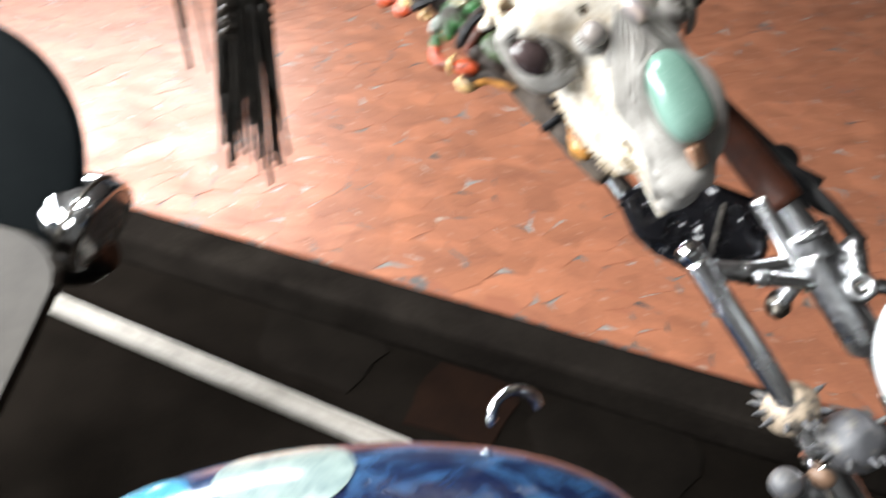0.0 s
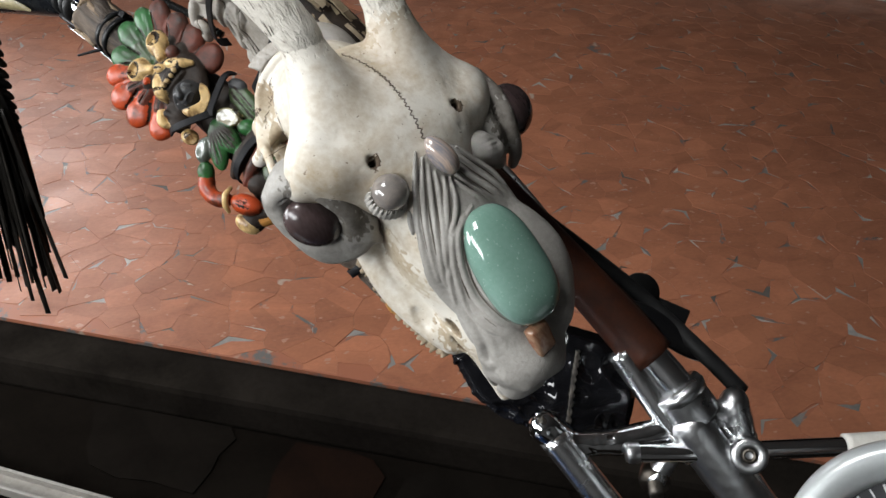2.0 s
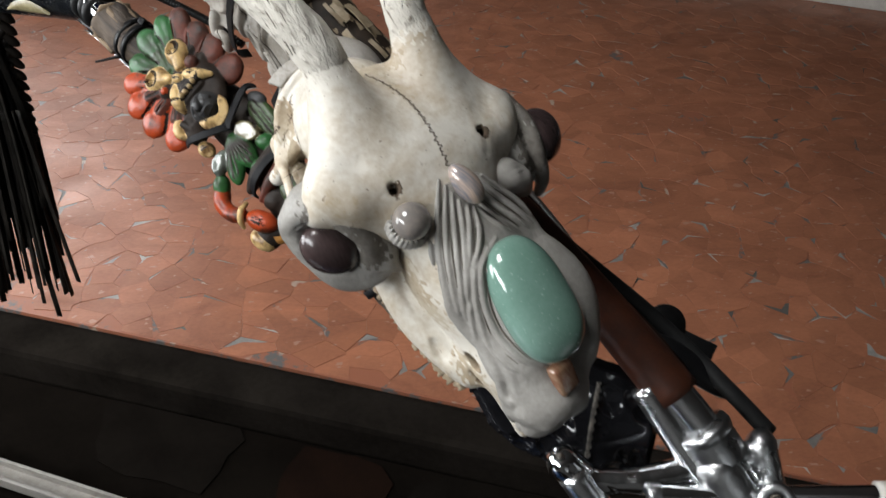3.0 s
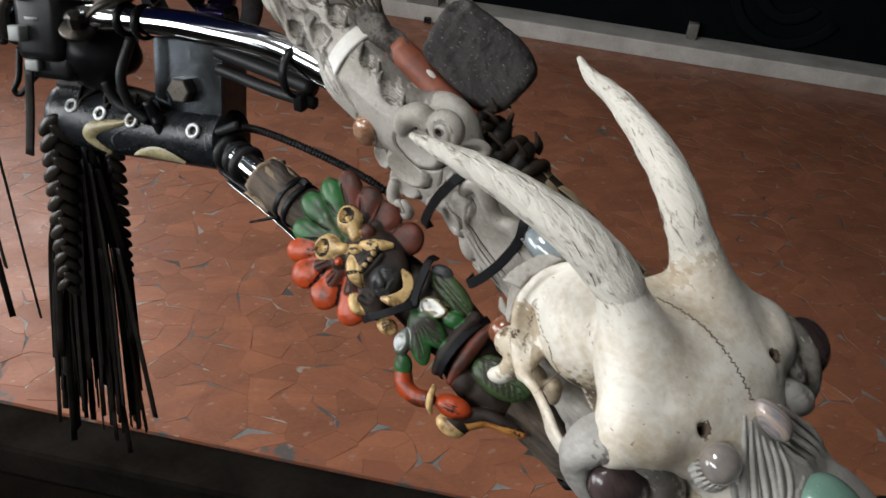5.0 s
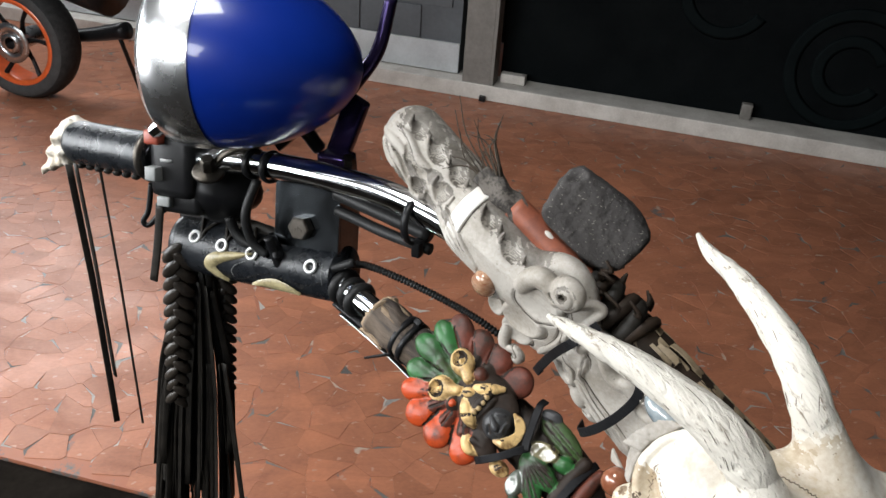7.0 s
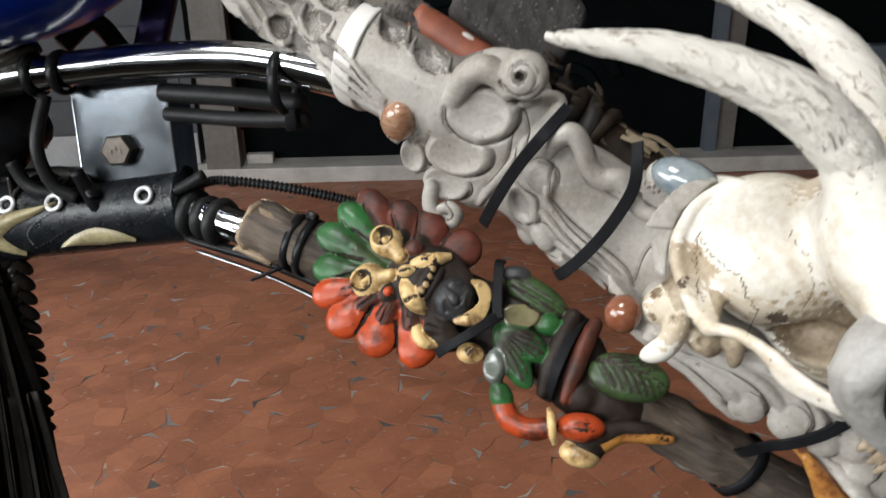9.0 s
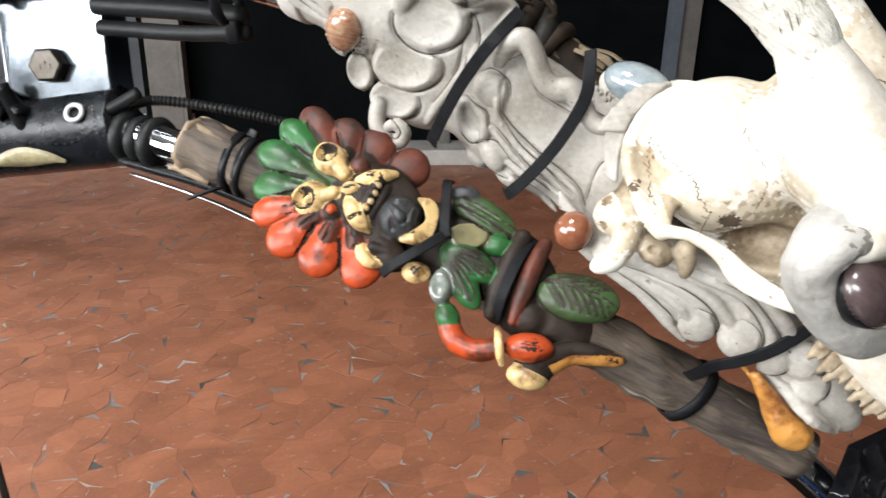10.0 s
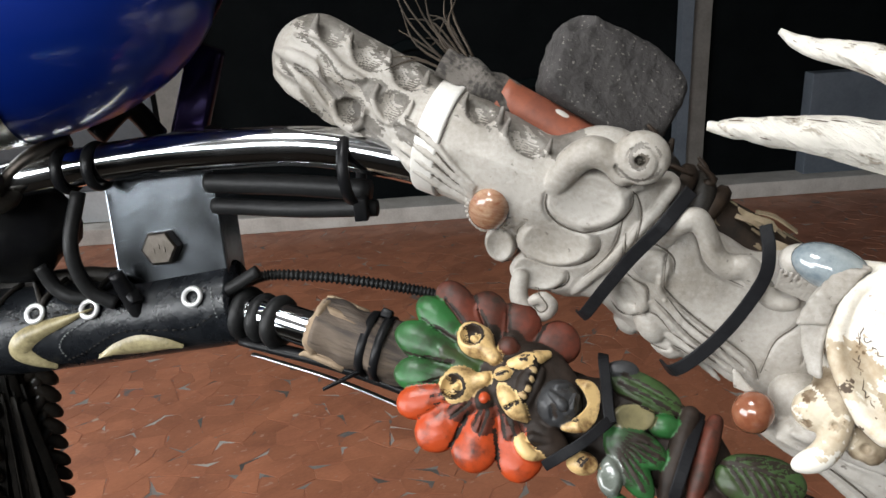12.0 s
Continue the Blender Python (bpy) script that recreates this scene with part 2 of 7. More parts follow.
TILE_FAR = mat("terracotta_tile_far", (0.41, 0.162, 0.087), (0.24, 0.090, 0.049), 0.30, scale=3.2, fine=70, bump=0.35, rough_b=0.52, spread=(0.36, 0.68), per="island", vary=(0.86, 1.12), world=True, speck=(0.40, 0.22, 0.155), speck_scale=26, speck_at=0.65, stretch=(1, 1.6, 1), warp=1.2)
GROUT = mat("patchy_grout", (0.31, 0.115, 0.064), (0.125, 0.118, 0.112), 0.42, scale=9, fine=40, bump=0.4, spread=(0.53, 0.58), speck=(0.42, 0.32, 0.25), speck_scale=13, speck_at=0.62)
CHIP = mat("grey_mortar_chip", (0.105, 0.103, 0.098), (0.19, 0.175, 0.155), 0.5, scale=14, fine=90, bump=0.4, per="island", vary=(0.45, 2.7), world=True)
# Kerb, pavement and patch colours are darkened to hold their shade.
KERB_SHADE_DARK = mat("concrete", (0.019, 0.0158, 0.013), (0.008, 0.0066, 0.0056), 0.9, scale=5, fine=60, bump=0.7, depth=0.004, spec=0.0)
PAVE_SHADE_DARK = mat("stained_shade_dark_pavement", (0.0095, 0.0075, 0.006), (0.0045, 0.0037, 0.003), 0.9, scale=4, fine=60, bump=0.7, depth=0.003, spec=0.0)
PATCH_SHADE_DARK = mat("brown_shade_dark_patch", (0.015, 0.0080, 0.0055), (0.008, 0.005, 0.004), 0.9, scale=8, fine=70, bump=0.5, spec=0.0)
PATCH_GREY_SHADE_DARK = mat("grey_shade_dark_patch", (0.0108, 0.0088, 0.0072), (0.0058, 0.0048, 0.004), 0.9, scale=8, fine=70, bump=0.5, spec=0.0)
SHIELD = mat("dull_grey_plastic", (0.060, 0.054, 0.047), (0.040, 0.036, 0.031), 0.6, scale=12, fine=90, bump=0.1, spec=0.15)
PALE_PAINT = mat("pale_painted_metal", (0.42, 0.39, 0.35), (0.26, 0.24, 0.21), 0.5, scale=12, fine=90, bump=0.2)
STEP = mat("pale_stone_step", (0.68, 0.65, 0.60), (0.45, 0.42, 0.38), 0.7, scale=7, fine=90, bump=0.4)
DADO = mat("grey_white_dado_paint", (0.56, 0.58, 0.59), (0.42, 0.43, 0.44), 0.7, scale=5, fine=60, bump=0.2)
BLOCK = mat("dark_grey_block_paint", (0.105, 0.115, 0.125), (0.075, 0.08, 0.088), 0.7, scale=5, fine=60, bump=0.3)
JAMB = mat("grey_metal_jamb", (0.23, 0.215, 0.195), (0.14, 0.13, 0.115), 0.55, scale=6, fine=60, bump=0.2)
PANEL = mat("blue_grey_panel_paint", (0.15, 0.175, 0.205), (0.10, 0.12, 0.145), 0.7, scale=5, fine=60, bump=0.2)
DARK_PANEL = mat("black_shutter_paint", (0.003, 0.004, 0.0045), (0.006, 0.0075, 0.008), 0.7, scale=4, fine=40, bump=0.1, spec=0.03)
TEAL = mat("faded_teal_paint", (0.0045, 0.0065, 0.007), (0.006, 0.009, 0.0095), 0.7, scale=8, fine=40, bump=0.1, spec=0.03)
WALL_PAINT = mat("dull_wall_paint", (0.075, 0.072, 0.068), (0.05, 0.048, 0.045), 0.8, scale=3, fine=40, bump=0.2)
TYRE = mat("tyre_rubber", (0.018, 0.018, 0.018), (0.04, 0.04, 0.04), 0.75, scale=30, fine=200, bump=0.3, spec=0.2)
TYRE_SIDE = mat("dusty_tyre_sidewall", (0.05, 0.05, 0.05), (0.03, 0.03, 0.03), 0.75, scale=30, fine=200, bump=0.2)
ORANGE = mat("orange_rim_paint", (0.75, 0.13, 0.03), (0.55, 0.09, 0.02), 0.3, scale=20, fine=200, bump=0.02, coat=0.5)
TANK_BLUE = mat("airbrushed_night_blue", (0.008, 0.014, 0.045), (0.05, 0.15, 0.32), 0.2, scale=9, fine=25, bump=0.0, coat=1.0, spread=(0.47, 0.72), warp=2.5, speck=(0.8, 0.85, 0.9), speck_scale=60, speck_at=0.74)
MOON = mat("airbrushed_moon", (0.30, 0.37, 0.34), (0.16, 0.22, 0.22), 0.2, scale=45, fine=120, bump=0.0, coat=1.0)
SKYBLUE = mat("airbrushed_sky_blue", (0.03, 0.20, 0.36), (0.10, 0.34, 0.50), 0.2, scale=30, fine=90, bump=0.0, coat=1.0)
ORN = mat("ornament_tan_shell", (0.42, 0.33, 0.24), (0.08, 0.07, 0.06), 0.5, scale=90, fine=250, bump=0.5, spread=(0.46, 0.58))
ORN_DARK = mat("ornament_grey_shell", (0.07, 0.07, 0.075), (0.20, 0.18, 0.15), 0.4, scale=80, fine=250, bump=0.5, spread=(0.5, 0.7))
BEAD = mat("brown_bead", (0.22, 0.13, 0.08), (0.12, 0.07, 0.045), 0.5, scale=80, fine=250, bump=0.3)
FEATHER = mat("dry_plant_fibre", (0.06, 0.042, 0.026), (0.025, 0.018, 0.012), 0.8, scale=80, fine=300, bump=0.3)
FUR = mat("grey_fur_wrap", (0.12, 0.105, 0.09), (0.035, 0.03, 0.026), 0.9, scale=120, fine=500, bump=1.0, stretch=(1, 1, 0.3), spread=(0.44, 0.58))
GLASS_DARK = mat("mirror_glass", (0.85, 0.86, 0.87), (0.8, 0.81, 0.82), 0.02, 1.0, scale=5, fine=10, bump=0.0)


# ---- shape helpers ----
def V(*a):
    return Vector(a)


def finish(name, verts, faces, materials, smooth=True, ids=None):
    me = bpy.data.meshes.new(name)
    me.from_pydata(verts, [], faces)
    for m in materials if isinstance(materials, (list, tuple)) else [materials]:
        me.materials.append(m)
    if smooth:
        me.polygons.foreach_set("use_smooth", np.ones(len(me.polygons), bool))
    if ids is not None:
        me.polygons.foreach_set("material_index", np.asarray(ids, dtype=np.int32))
    me.update()
    return me


def part(name, bm, material, parent, label="", smooth=True):
    """One mesh object under a thing or a part. bm: a bmesh or a finished mesh."""
    if isinstance(bm, bmesh.types.BMesh):
        me = bpy.data.meshes.new(name)
        bmesh.ops.recalc_face_normals(bm, faces=bm.faces)
        for fa in bm.faces:
            fa.smooth = smooth
        bm.to_mesh(me)
        bm.free()
        me.materials.append(material)
    else:
        me = bm
    ob = new(name, me)
    if parent is not None:
        ob.parent = parent
    if label:
        tagged(ob, label)
    return ob


def thing(name, m, label, category, group="", kind=""):
    ob = new(name)
    ob.empty_display_size = 0.02
    ob.matrix_world = m
    return tagged(ob, label, category, group, kind)


def frame_of(origin, x, z):
    """A frame at origin with its x along x and its z as near to z as can be."""
    x = Vector(x).normalized()
    z = Vector(z)
    z = (z - x * z.dot(x)).normalized()
    y = z.cross(x)
    m = Matrix((x, y, z)).transposed().to_4x4()
    m.translation = origin
    return m


def along(a, b, up=(0, 0, 1)):
    """A frame at a whose z runs to b."""
    z = (Vector(b) - Vector(a)).normalized()
    x = Vector(up).cross(z)
    x = x.normalized() if x.length > 1e-4 else z.orthogonal().normalized()
    m = Matrix((x, z.cross(x), z)).transposed().to_4x4()
    m.translation = a
    return m


def spline(pts, n=8):
    """Catmull-Rom through the points; extra coordinates (radii) glide along."""
    P = [np.array(p, float) for p in pts]
    P = [2 * P[0] - P[1], *P, 2 * P[-1] - P[-2]]
    out = []
    for i in range(1, len(P) - 2):
        for k in range(n):
            t = k / n
            a, b, c, d = P[i - 1:i + 3]
            out.append(0.5 * (2 * b + (c - a) * t + (2 * a - 5 * b + 4 * c - d) * t * t + (3 * b - a - 3 * c + d) * t ** 3))
    out.append(P[-2])
    return out


def sweep(bm, pts, radii, seg=14, flat=1.0, up=None, caps=True, wob=0.0):
    """A tube along pts; flat squeezes it along its second axis."""
    pts = [Vector(p[:3]) for p in pts]
    if not hasattr(radii, "__len__"):
        radii = [radii] * len(pts)
    rings = []
    t0 = (pts[1] - pts[0]).normalized()
    side = (Vector(up) if up is not None else V(0.3, 0.2, 1)).cross(t0)
    if side.length < 1e-4:
        side = t0.orthogonal()
    side.normalize()
    for i, p in enumerate(pts):
        t = (pts[min(i + 1, len(pts) - 1)] - pts[max(i - 1, 0)]).normalized()
        side = (side - t * side.dot(t)).normalized()
        other = t.cross(side)
        r = radii[i]
        ring = []
        for k in range(seg):
            a = 2 * math.pi * k / seg
            q = r * (1 + (wob * noise.noise(p * 90 + V(math.cos(a), math.sin(a), 0) * 1.4) if wob else 0))
            ring.append(bm.verts.new(p + side * math.cos(a) * q + other * math.sin(a) * q * flat))
        rings.append(ring)
    for a, b in zip(rings, rings[1:]):
        for k in range(seg):
            bm.faces.new((a[k], a[(k + 1) % seg], b[(k + 1) % seg], b[k]))
    if caps:
        bm.faces.new(rings[0][::-1])
        bm.faces.new(rings[-1])
    return bm


def tube(pts, radii, seg=14, n=8, **kw):
    """A smooth tube through control points, with radii at them."""
    if not hasattr(radii, "__len__"):
        radii = [radii] * len(pts)
    s = spline([(*p, r) for p, r in zip(pts, radii)], n)
    return sweep(bmesh.new(), s, [max(q[3], 1e-4) for q in s], seg, **kw)


def lathe(bm, profile, m, seg=32):
    """Turns (radius, height) pairs round the z axis of the frame m."""
    rings = []
    for r, h in profile:
        rings.append([bm.verts.new(m @ V(r * math.cos(2 * math.pi * k / seg), r * math.sin(2 * math.pi * k / seg), h)) for k in range(seg)] if r > 1e-6 else [bm.verts.new(m @ V(0, 0, h))])
    for a, b in zip(rings, rings[1:]):
        for k in range(seg):
            k2 = (k + 1) % seg
            if len(a) == 1 and len(b) > 1:
                bm.faces.new((a[0], b[k2], b[k]))
            elif len(b) == 1 and len(a) > 1:
                bm.faces.new((a[k], a[k2], b[0]))
            elif len(a) > 1:
                bm.faces.new((a[k], a[k2], b[k2], b[k]))
    return bm


def blob(bm, c, r, rot=None, seg=20, rough=0.0, freq=60.0):
    """An ellipsoid, uneven where rough is given."""
    m = (rot or Matrix.Identity(3)).to_4x4()
    m.translation = Vector(c)
    g = bmesh.ops.create_uvsphere(bm, u_segments=seg, v_segments=max(8, seg // 2 + 2), radius=1.0)
    for v in g["verts"]:
        q = V(v.co.x * r[0], v.co.y * r[1], v.co.z * r[2])
        if rough:
            q *= 1 + rough * noise.noise(q * freq + Vector(c) * 31)
        v.co = m @ q
    return bm


def box(bm, m, sx, sy, sz, bevel=0.0):
    g = bmesh.ops.create_cube(bm, size=1.0)
    for v in g["verts"]:
        v.co = V(v.co.x * sx, v.co.y * sy, v.co.z * sz)
    if bevel:
        es = list({e for v in g["verts"] for e in v.link_edges})
        out = bmesh.ops.bevel(bm, geom=es, offset=bevel, segments=2, affect="EDGES", profile=0.6)
        vs = {v for fa in out["faces"] for v in fa.verts}
        vs |= {v for v in g["verts"] if v.is_valid}
    else:
        vs = set(g["verts"])
    for v in vs:
        v.co = m @ v.co
    return bm


def torus(bm, m, R, r, seg=24, rs=10, arc=(0, 360), squash=1.0):
    a0, a1 = radians(arc[0]), radians(arc[1])
    full = abs(arc[1] - arc[0]) >= 360
    rings = []
    for i in range(seg if full else seg + 1):
        a = a0 + (a1 - a0) * i / seg
        rings.append([bm.verts.new(m @ V(math.cos(a) * (R + r * math.cos(b)), math.sin(a) * (R + r * math.cos(b)), r * squash * math.sin(b))) for b in [2 * math.pi * k / rs for k in range(rs)]])
    for i in range(seg):
        a, b = rings[i], rings[(i + 1) % len(rings)]
        for k in range(rs):
            bm.faces.new((a[k], b[k], b[(k + 1) % rs], a[(k + 1) % rs]))
    if not full:
        bm.faces.new(rings[0])
        bm.faces.new(rings[-1][::-1])
    return bm


class Clay:
    """A lump modelled by adding and taking away rounded shapes, in millimetres, turned into a mesh at the end."""

    def __init__(self, lo, hi, step):
        self.lo, self.h = np.array(lo, float), step
        self.n = np.ceil((np.array(hi) - self.lo) / step).astype(int) + 1
        self.d = np.full(self.n, 12.0, np.float32)
        self.ids = np.zeros(self.n, np.int8)
        self.creases = []

    def window(self, lo, hi, pad):
        a = np.clip(np.floor((np.array(lo) - pad - self.lo) / self.h).astype(int), 0, self.n - 1)
        b = np.clip(np.ceil((np.array(hi) + pad - self.lo) / self.h).astype(int) + 1, 1, self.n)
        s = tuple(slice(i, max(j, i + 1)) for i, j in zip(a, b))
        g = np.meshgrid(*[self.lo[k] + self.h * np.arange(s[k].start, s[k].stop) for k in range(3)], indexing="ij")
        return s, np.stack(g, -1).astype(np.float32)

    def merge(self, s, d, k, m, cut):
        old = self.d[s].copy()
        if cut:
            h = np.clip(0.5 - 0.5 * (old + d) / k, 0, 1)
            self.d[s] = old * (1 - h) - d * h + k * h * (1 - h)
            if m:
                self.ids[s] = np.where(d < 0.75 * self.h, m, self.ids[s])
        else:
            h = np.clip(0.5 + 0.5 * (old - d) / k, 0, 1)
            self.d[s] = old * (1 - h) + d * h - k * h * (1 - h)
            self.ids[s] = np.where(d < old, m, self.ids[s])

    def cap(self, a, b, ra, rb=None, k=2.0, m=0, cut=False, both=False):
        rb = ra if rb is None else rb
        a, b = np.array(a, np.float32), np.array(b, np.float32)
        s, p = self.window(np.minimum(a, b) - max(ra, rb), np.maximum(a, b) + max(ra, rb), 8 + k)
        ab = b - a
        t = np.clip(((p - a) @ ab) / max(float(ab @ ab), 1e-6), 0, 1)
        self.merge(s, np.linalg.norm(p - a - t[..., None] * ab, axis=-1) - (ra + (rb - ra) * t), k, m, cut)
        if both:
            f = np.array([1, -1, 1])
            self.cap(a * f, b * f, ra, rb, k, m, cut)
        return self

    def chain(self, pts, radii, k=2.0, m=0, cut=False, n=5, both=False):
        if not hasattr(radii, "__len__"):
            radii = [radii] * len(pts)
        q = spline([(*p, r) for p, r in zip(pts, radii)], n)
        for u, w in zip(q, q[1:]):
            self.cap(u[:3], w[:3], u[3], w[3], k, m, cut, both)
        return self

    def ell(self, c, r, turn=(0, 0, 0), k=2.0, m=0, cut=False, both=False):
        c, r = np.array(c, np.float32), np.array(r, np.float32)
        R = np.array(Euler([radians(a) for a in turn]).to_matrix(), np.float32)
        reach = np.abs(R) @ r
        s, p = self.window(c - reach, c + reach, 8 + k)
        q = (p - c) @ R
        k0 = np.linalg.norm(q / r, axis=-1)
        k1 = np.linalg.norm(q / (r * r), axis=-1)
        self.merge(s, np.where(k1 > 1e-6, k0 * (k0 - 1) / np.maximum(k1, 1e-6), -r.min()), k, m, cut)
        if both:
            f = np.array([1, -1, 1])
            self.ell(c * f, r, (-turn[0], turn[1], -turn[2]), k, m, cut)
        return self

    def stain(self, c, r, m):
        """Another material on the surface round c, with a ragged edge."""
        s, p = self.window(np.array(c) - r, np.array(c) + r, 4)
        k0 = np.linalg.norm((p - np.array(c)) / np.array(r), axis=-1)
        k0 += 0.16 * (np.sin(p[..., 0] * 0.9 + p[..., 1]) + np.sin(p[..., 2] * 1.1 - p[..., 0] * 0.6) + np.sin(p[..., 1] * 1.7 + p[..., 2] * 0.8))
        self.ids[s] = np.where((k0 < 1) & (self.ids[s] == 0), m, self.ids[s])
        return self

    def rough(self, amount, size):
        """Uneven surface: broad waves and lumps."""
        near = np.argwhere(np.abs(self.d) < 3 * self.h)
        p = near * self.h + self.lo
        w = np.zeros(len(p))
        rng = np.random.default_rng(7)
        for o in range(3):
            for _ in range(5):
                v = rng.normal(size=3)
                w += np.sin(p @ (v / np.linalg.norm(v)) * 6.28 / (size / 2 ** o) + rng.uniform(0, 6.28)) / 2 ** o
        self.d[tuple(near.T)] += amount * w / 4
        return self

    def top(self, x, y, default=0.0):
        """The height of the surface over (x, y), from above."""
        u, v = (np.clip((w - l) / self.h, 0, n - 1.001) for w, l, n in zip((x, y), self.lo, self.n))
        tot = wt = 0.0
        for i, fi in ((int(u), 1 - u % 1), (int(u) + 1, u % 1)):
            for j, fj in ((int(v), 1 - v % 1), (int(v) + 1, v % 1)):
                col = self.d[i, j]
                k = np.nonzero(col < 0)[0]
                if len(k):
                    q = k[-1]
                    z = q + (-col[q] / (col[q + 1] - col[q]) if q + 1 < len(col) else 0)
                    tot += (self.lo[2] + self.h * float(z)) * fi * fj
                    wt += fi * fj
        return tot / wt if wt > 0.2 else default

    def side(self, x, z, s, default=None):
        """How far out the surface lies at (x, z), seen from the side s of the y axis."""
        i, k = (int(np.clip(round((v - self.lo[a]) / self.h), 0, self.n[a] - 1)) for a, v in ((0, x), (2, z)))
        col = self.d[i, :, k]
        j = np.nonzero(col < 0)[0]
        return float(self.lo[1] + self.h * (j[0] if s < 0 else j[-1])) if len(j) else default

    def line(self, pts, r=0.9, m=1, k=0.3, up=0.0, n=8, wander=0.0):
        """A line cut into the upper surface along points (x, y)."""
        q = spline(pts, n)
        q = [(p[0], p[1] + wander * math.sin(1.3 * i + p[0]), self.top(p[0], p[1], None)) for i, p in enumerate(q)]
        q = [p for p in q if p[2] is not None]
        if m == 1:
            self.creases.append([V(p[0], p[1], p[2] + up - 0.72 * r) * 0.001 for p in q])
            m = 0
        for i, (a, b) in enumerate(zip(q, q[1:])):
            if abs(a[2] - b[2]) < 6:
                e = 0.85 + 0.35 * math.sin(math.pi * (i + 1) / len(q))
                self.cap((a[0], a[1], a[2] + up), (b[0], b[1], b[2] + up), r * e, r * e, k, m, True)
        return self

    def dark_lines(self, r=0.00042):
        """The grime and painted-in shade at the bottom of the cut lines, as thin strands."""
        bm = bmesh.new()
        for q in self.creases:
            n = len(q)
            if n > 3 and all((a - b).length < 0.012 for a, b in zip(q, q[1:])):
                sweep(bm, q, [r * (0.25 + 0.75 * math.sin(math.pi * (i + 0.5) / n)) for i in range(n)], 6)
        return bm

    def mesh(self, name, materials):
        d, h = self.d.copy(), self.h
        for ax in range(3):
            sl = [slice(None)] * 3
            for e in (0, -1):
                sl[ax] = e
                d[tuple(sl)] = np.maximum(d[tuple(sl)], 0.5)
        neg = d < 0
        n = self.n
        cells = np.zeros(n - 1, np.int8)
        corner = [(i, j, k) for i in (0, 1) for j in (0, 1) for k in (0, 1)]
        part_of = lambda a, c: a[c[0]:n[0] - 1 + c[0], c[1]:n[1] - 1 + c[1], c[2]:n[2] - 1 + c[2]]
        for c in corner:
            cells += part_of(neg, c)
        act = (cells > 0) & (cells < 8)
        idx = np.full(n - 1, -1, np.int64)
        where = np.argwhere(act)
        idx[act] = np.arange(len(where))
        tot, cnt = np.zeros((len(where), 3)), np.zeros(len(where))
        val = {c: part_of(d, c)[act] for c in corner}
        for a in corner:
            for ax in range(3):
                if a[ax] == 0:
                    b = tuple(1 if q == ax else a[q] for q in range(3))
                    va, vb = val[a], val[b]
                    x = (va < 0) != (vb < 0)
                    t = np.where(x, va / np.where(x, va - vb, 1), 0)
                    pos = np.tile(np.array(a, float), (len(where), 1))
                    pos[:, ax] += t
                    tot[x] += pos[x]
                    cnt[x] += 1
        verts = (where + tot / np.maximum(cnt, 1)[:, None]) * h + self.lo
        quads = []
        for ax in range(3):
            o1, o2 = [q for q in range(3) if q != ax]
            lo, hi = [slice(None)] * 3, [slice(None)] * 3
            lo[ax], hi[ax] = slice(0, -1), slice(1, None)
            e = neg[tuple(lo)] != neg[tuple(hi)]
            pts = np.argwhere(e)
            pts = pts[(pts[:, o1] > 0) & (pts[:, o2] > 0) & (pts[:, o1] < n[o1] - 1) & (pts[:, o2] < n[o2] - 1)]
            inside = neg[tuple(pts.T)]
            quad = []
            for s1, s2 in ((1, 1), (0, 1), (0, 0), (1, 0)):
                q = pts.copy()
                q[:, o1] -= s1
                q[:, o2] -= s2
                quad.append(idx[tuple(q.T)])
            quad = np.stack(quad, 1)
            turn = inside if ax != 1 else ~inside
            quad[~turn] = quad[~turn][:, ::-1]
            quads.append(quad)
        quads = np.concatenate(quads)
        quads = quads[(quads >= 0).all(1)]
        ids = self.ids[tuple(where[quads[:, 0]].T)] if isinstance(materials, (list, tuple)) else None
        return finish(name, (verts * 0.001).tolist(), quads.tolist(), materials, True, ids)


# ---- structure ----
def solid(name, m, sx, sy, sz, material, label="", bevel=0.0, at=(0, 0, 0), category="", parent=None):
    ob = part(name, box(bmesh.new(), Matrix.Translation(at), sx, sy, sz, bevel), material, parent, smooth=False)
    if parent is None:
        ob.matrix_world = m
        tagged(ob, label, category, kind="structure")
    return ob


KERB = frame_of((-0.944, 2.105, 0), (0.922, -0.387, 0), (0, 0, 1))
WALL = frame_of((0.183, 5.28, 0), (0.896, -0.444, 0), (0, 0, 1))
I4 = Matrix.Identity(4)

# Pavement and kerb carry shade in their base colours.
solid("ground", Matrix.Translation((0, 0, -0.17)), 120, 120, 0.1, PAVE_SHADE_DARK, "stained grey concrete pavement running outside the workshop, shade put into its colour", category="ground")
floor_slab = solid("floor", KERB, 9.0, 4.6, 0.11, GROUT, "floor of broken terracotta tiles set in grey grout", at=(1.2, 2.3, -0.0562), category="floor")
solid("kerb", KERB, 9.0, 0.13, 0.12, KERB_SHADE_DARK, "worn grey concrete kerb edging the tiled floor, shade put into its colour", 0.02, at=(1.2, -0.067, -0.062), category="kerb")
# Unseen ceiling; its shaft is added to narrow the overhead lamp's spread.
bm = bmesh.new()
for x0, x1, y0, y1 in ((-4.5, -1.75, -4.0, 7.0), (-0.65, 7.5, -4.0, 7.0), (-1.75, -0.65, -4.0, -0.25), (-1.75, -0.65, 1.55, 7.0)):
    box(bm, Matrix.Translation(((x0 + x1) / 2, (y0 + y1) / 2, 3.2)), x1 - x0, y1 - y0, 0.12)
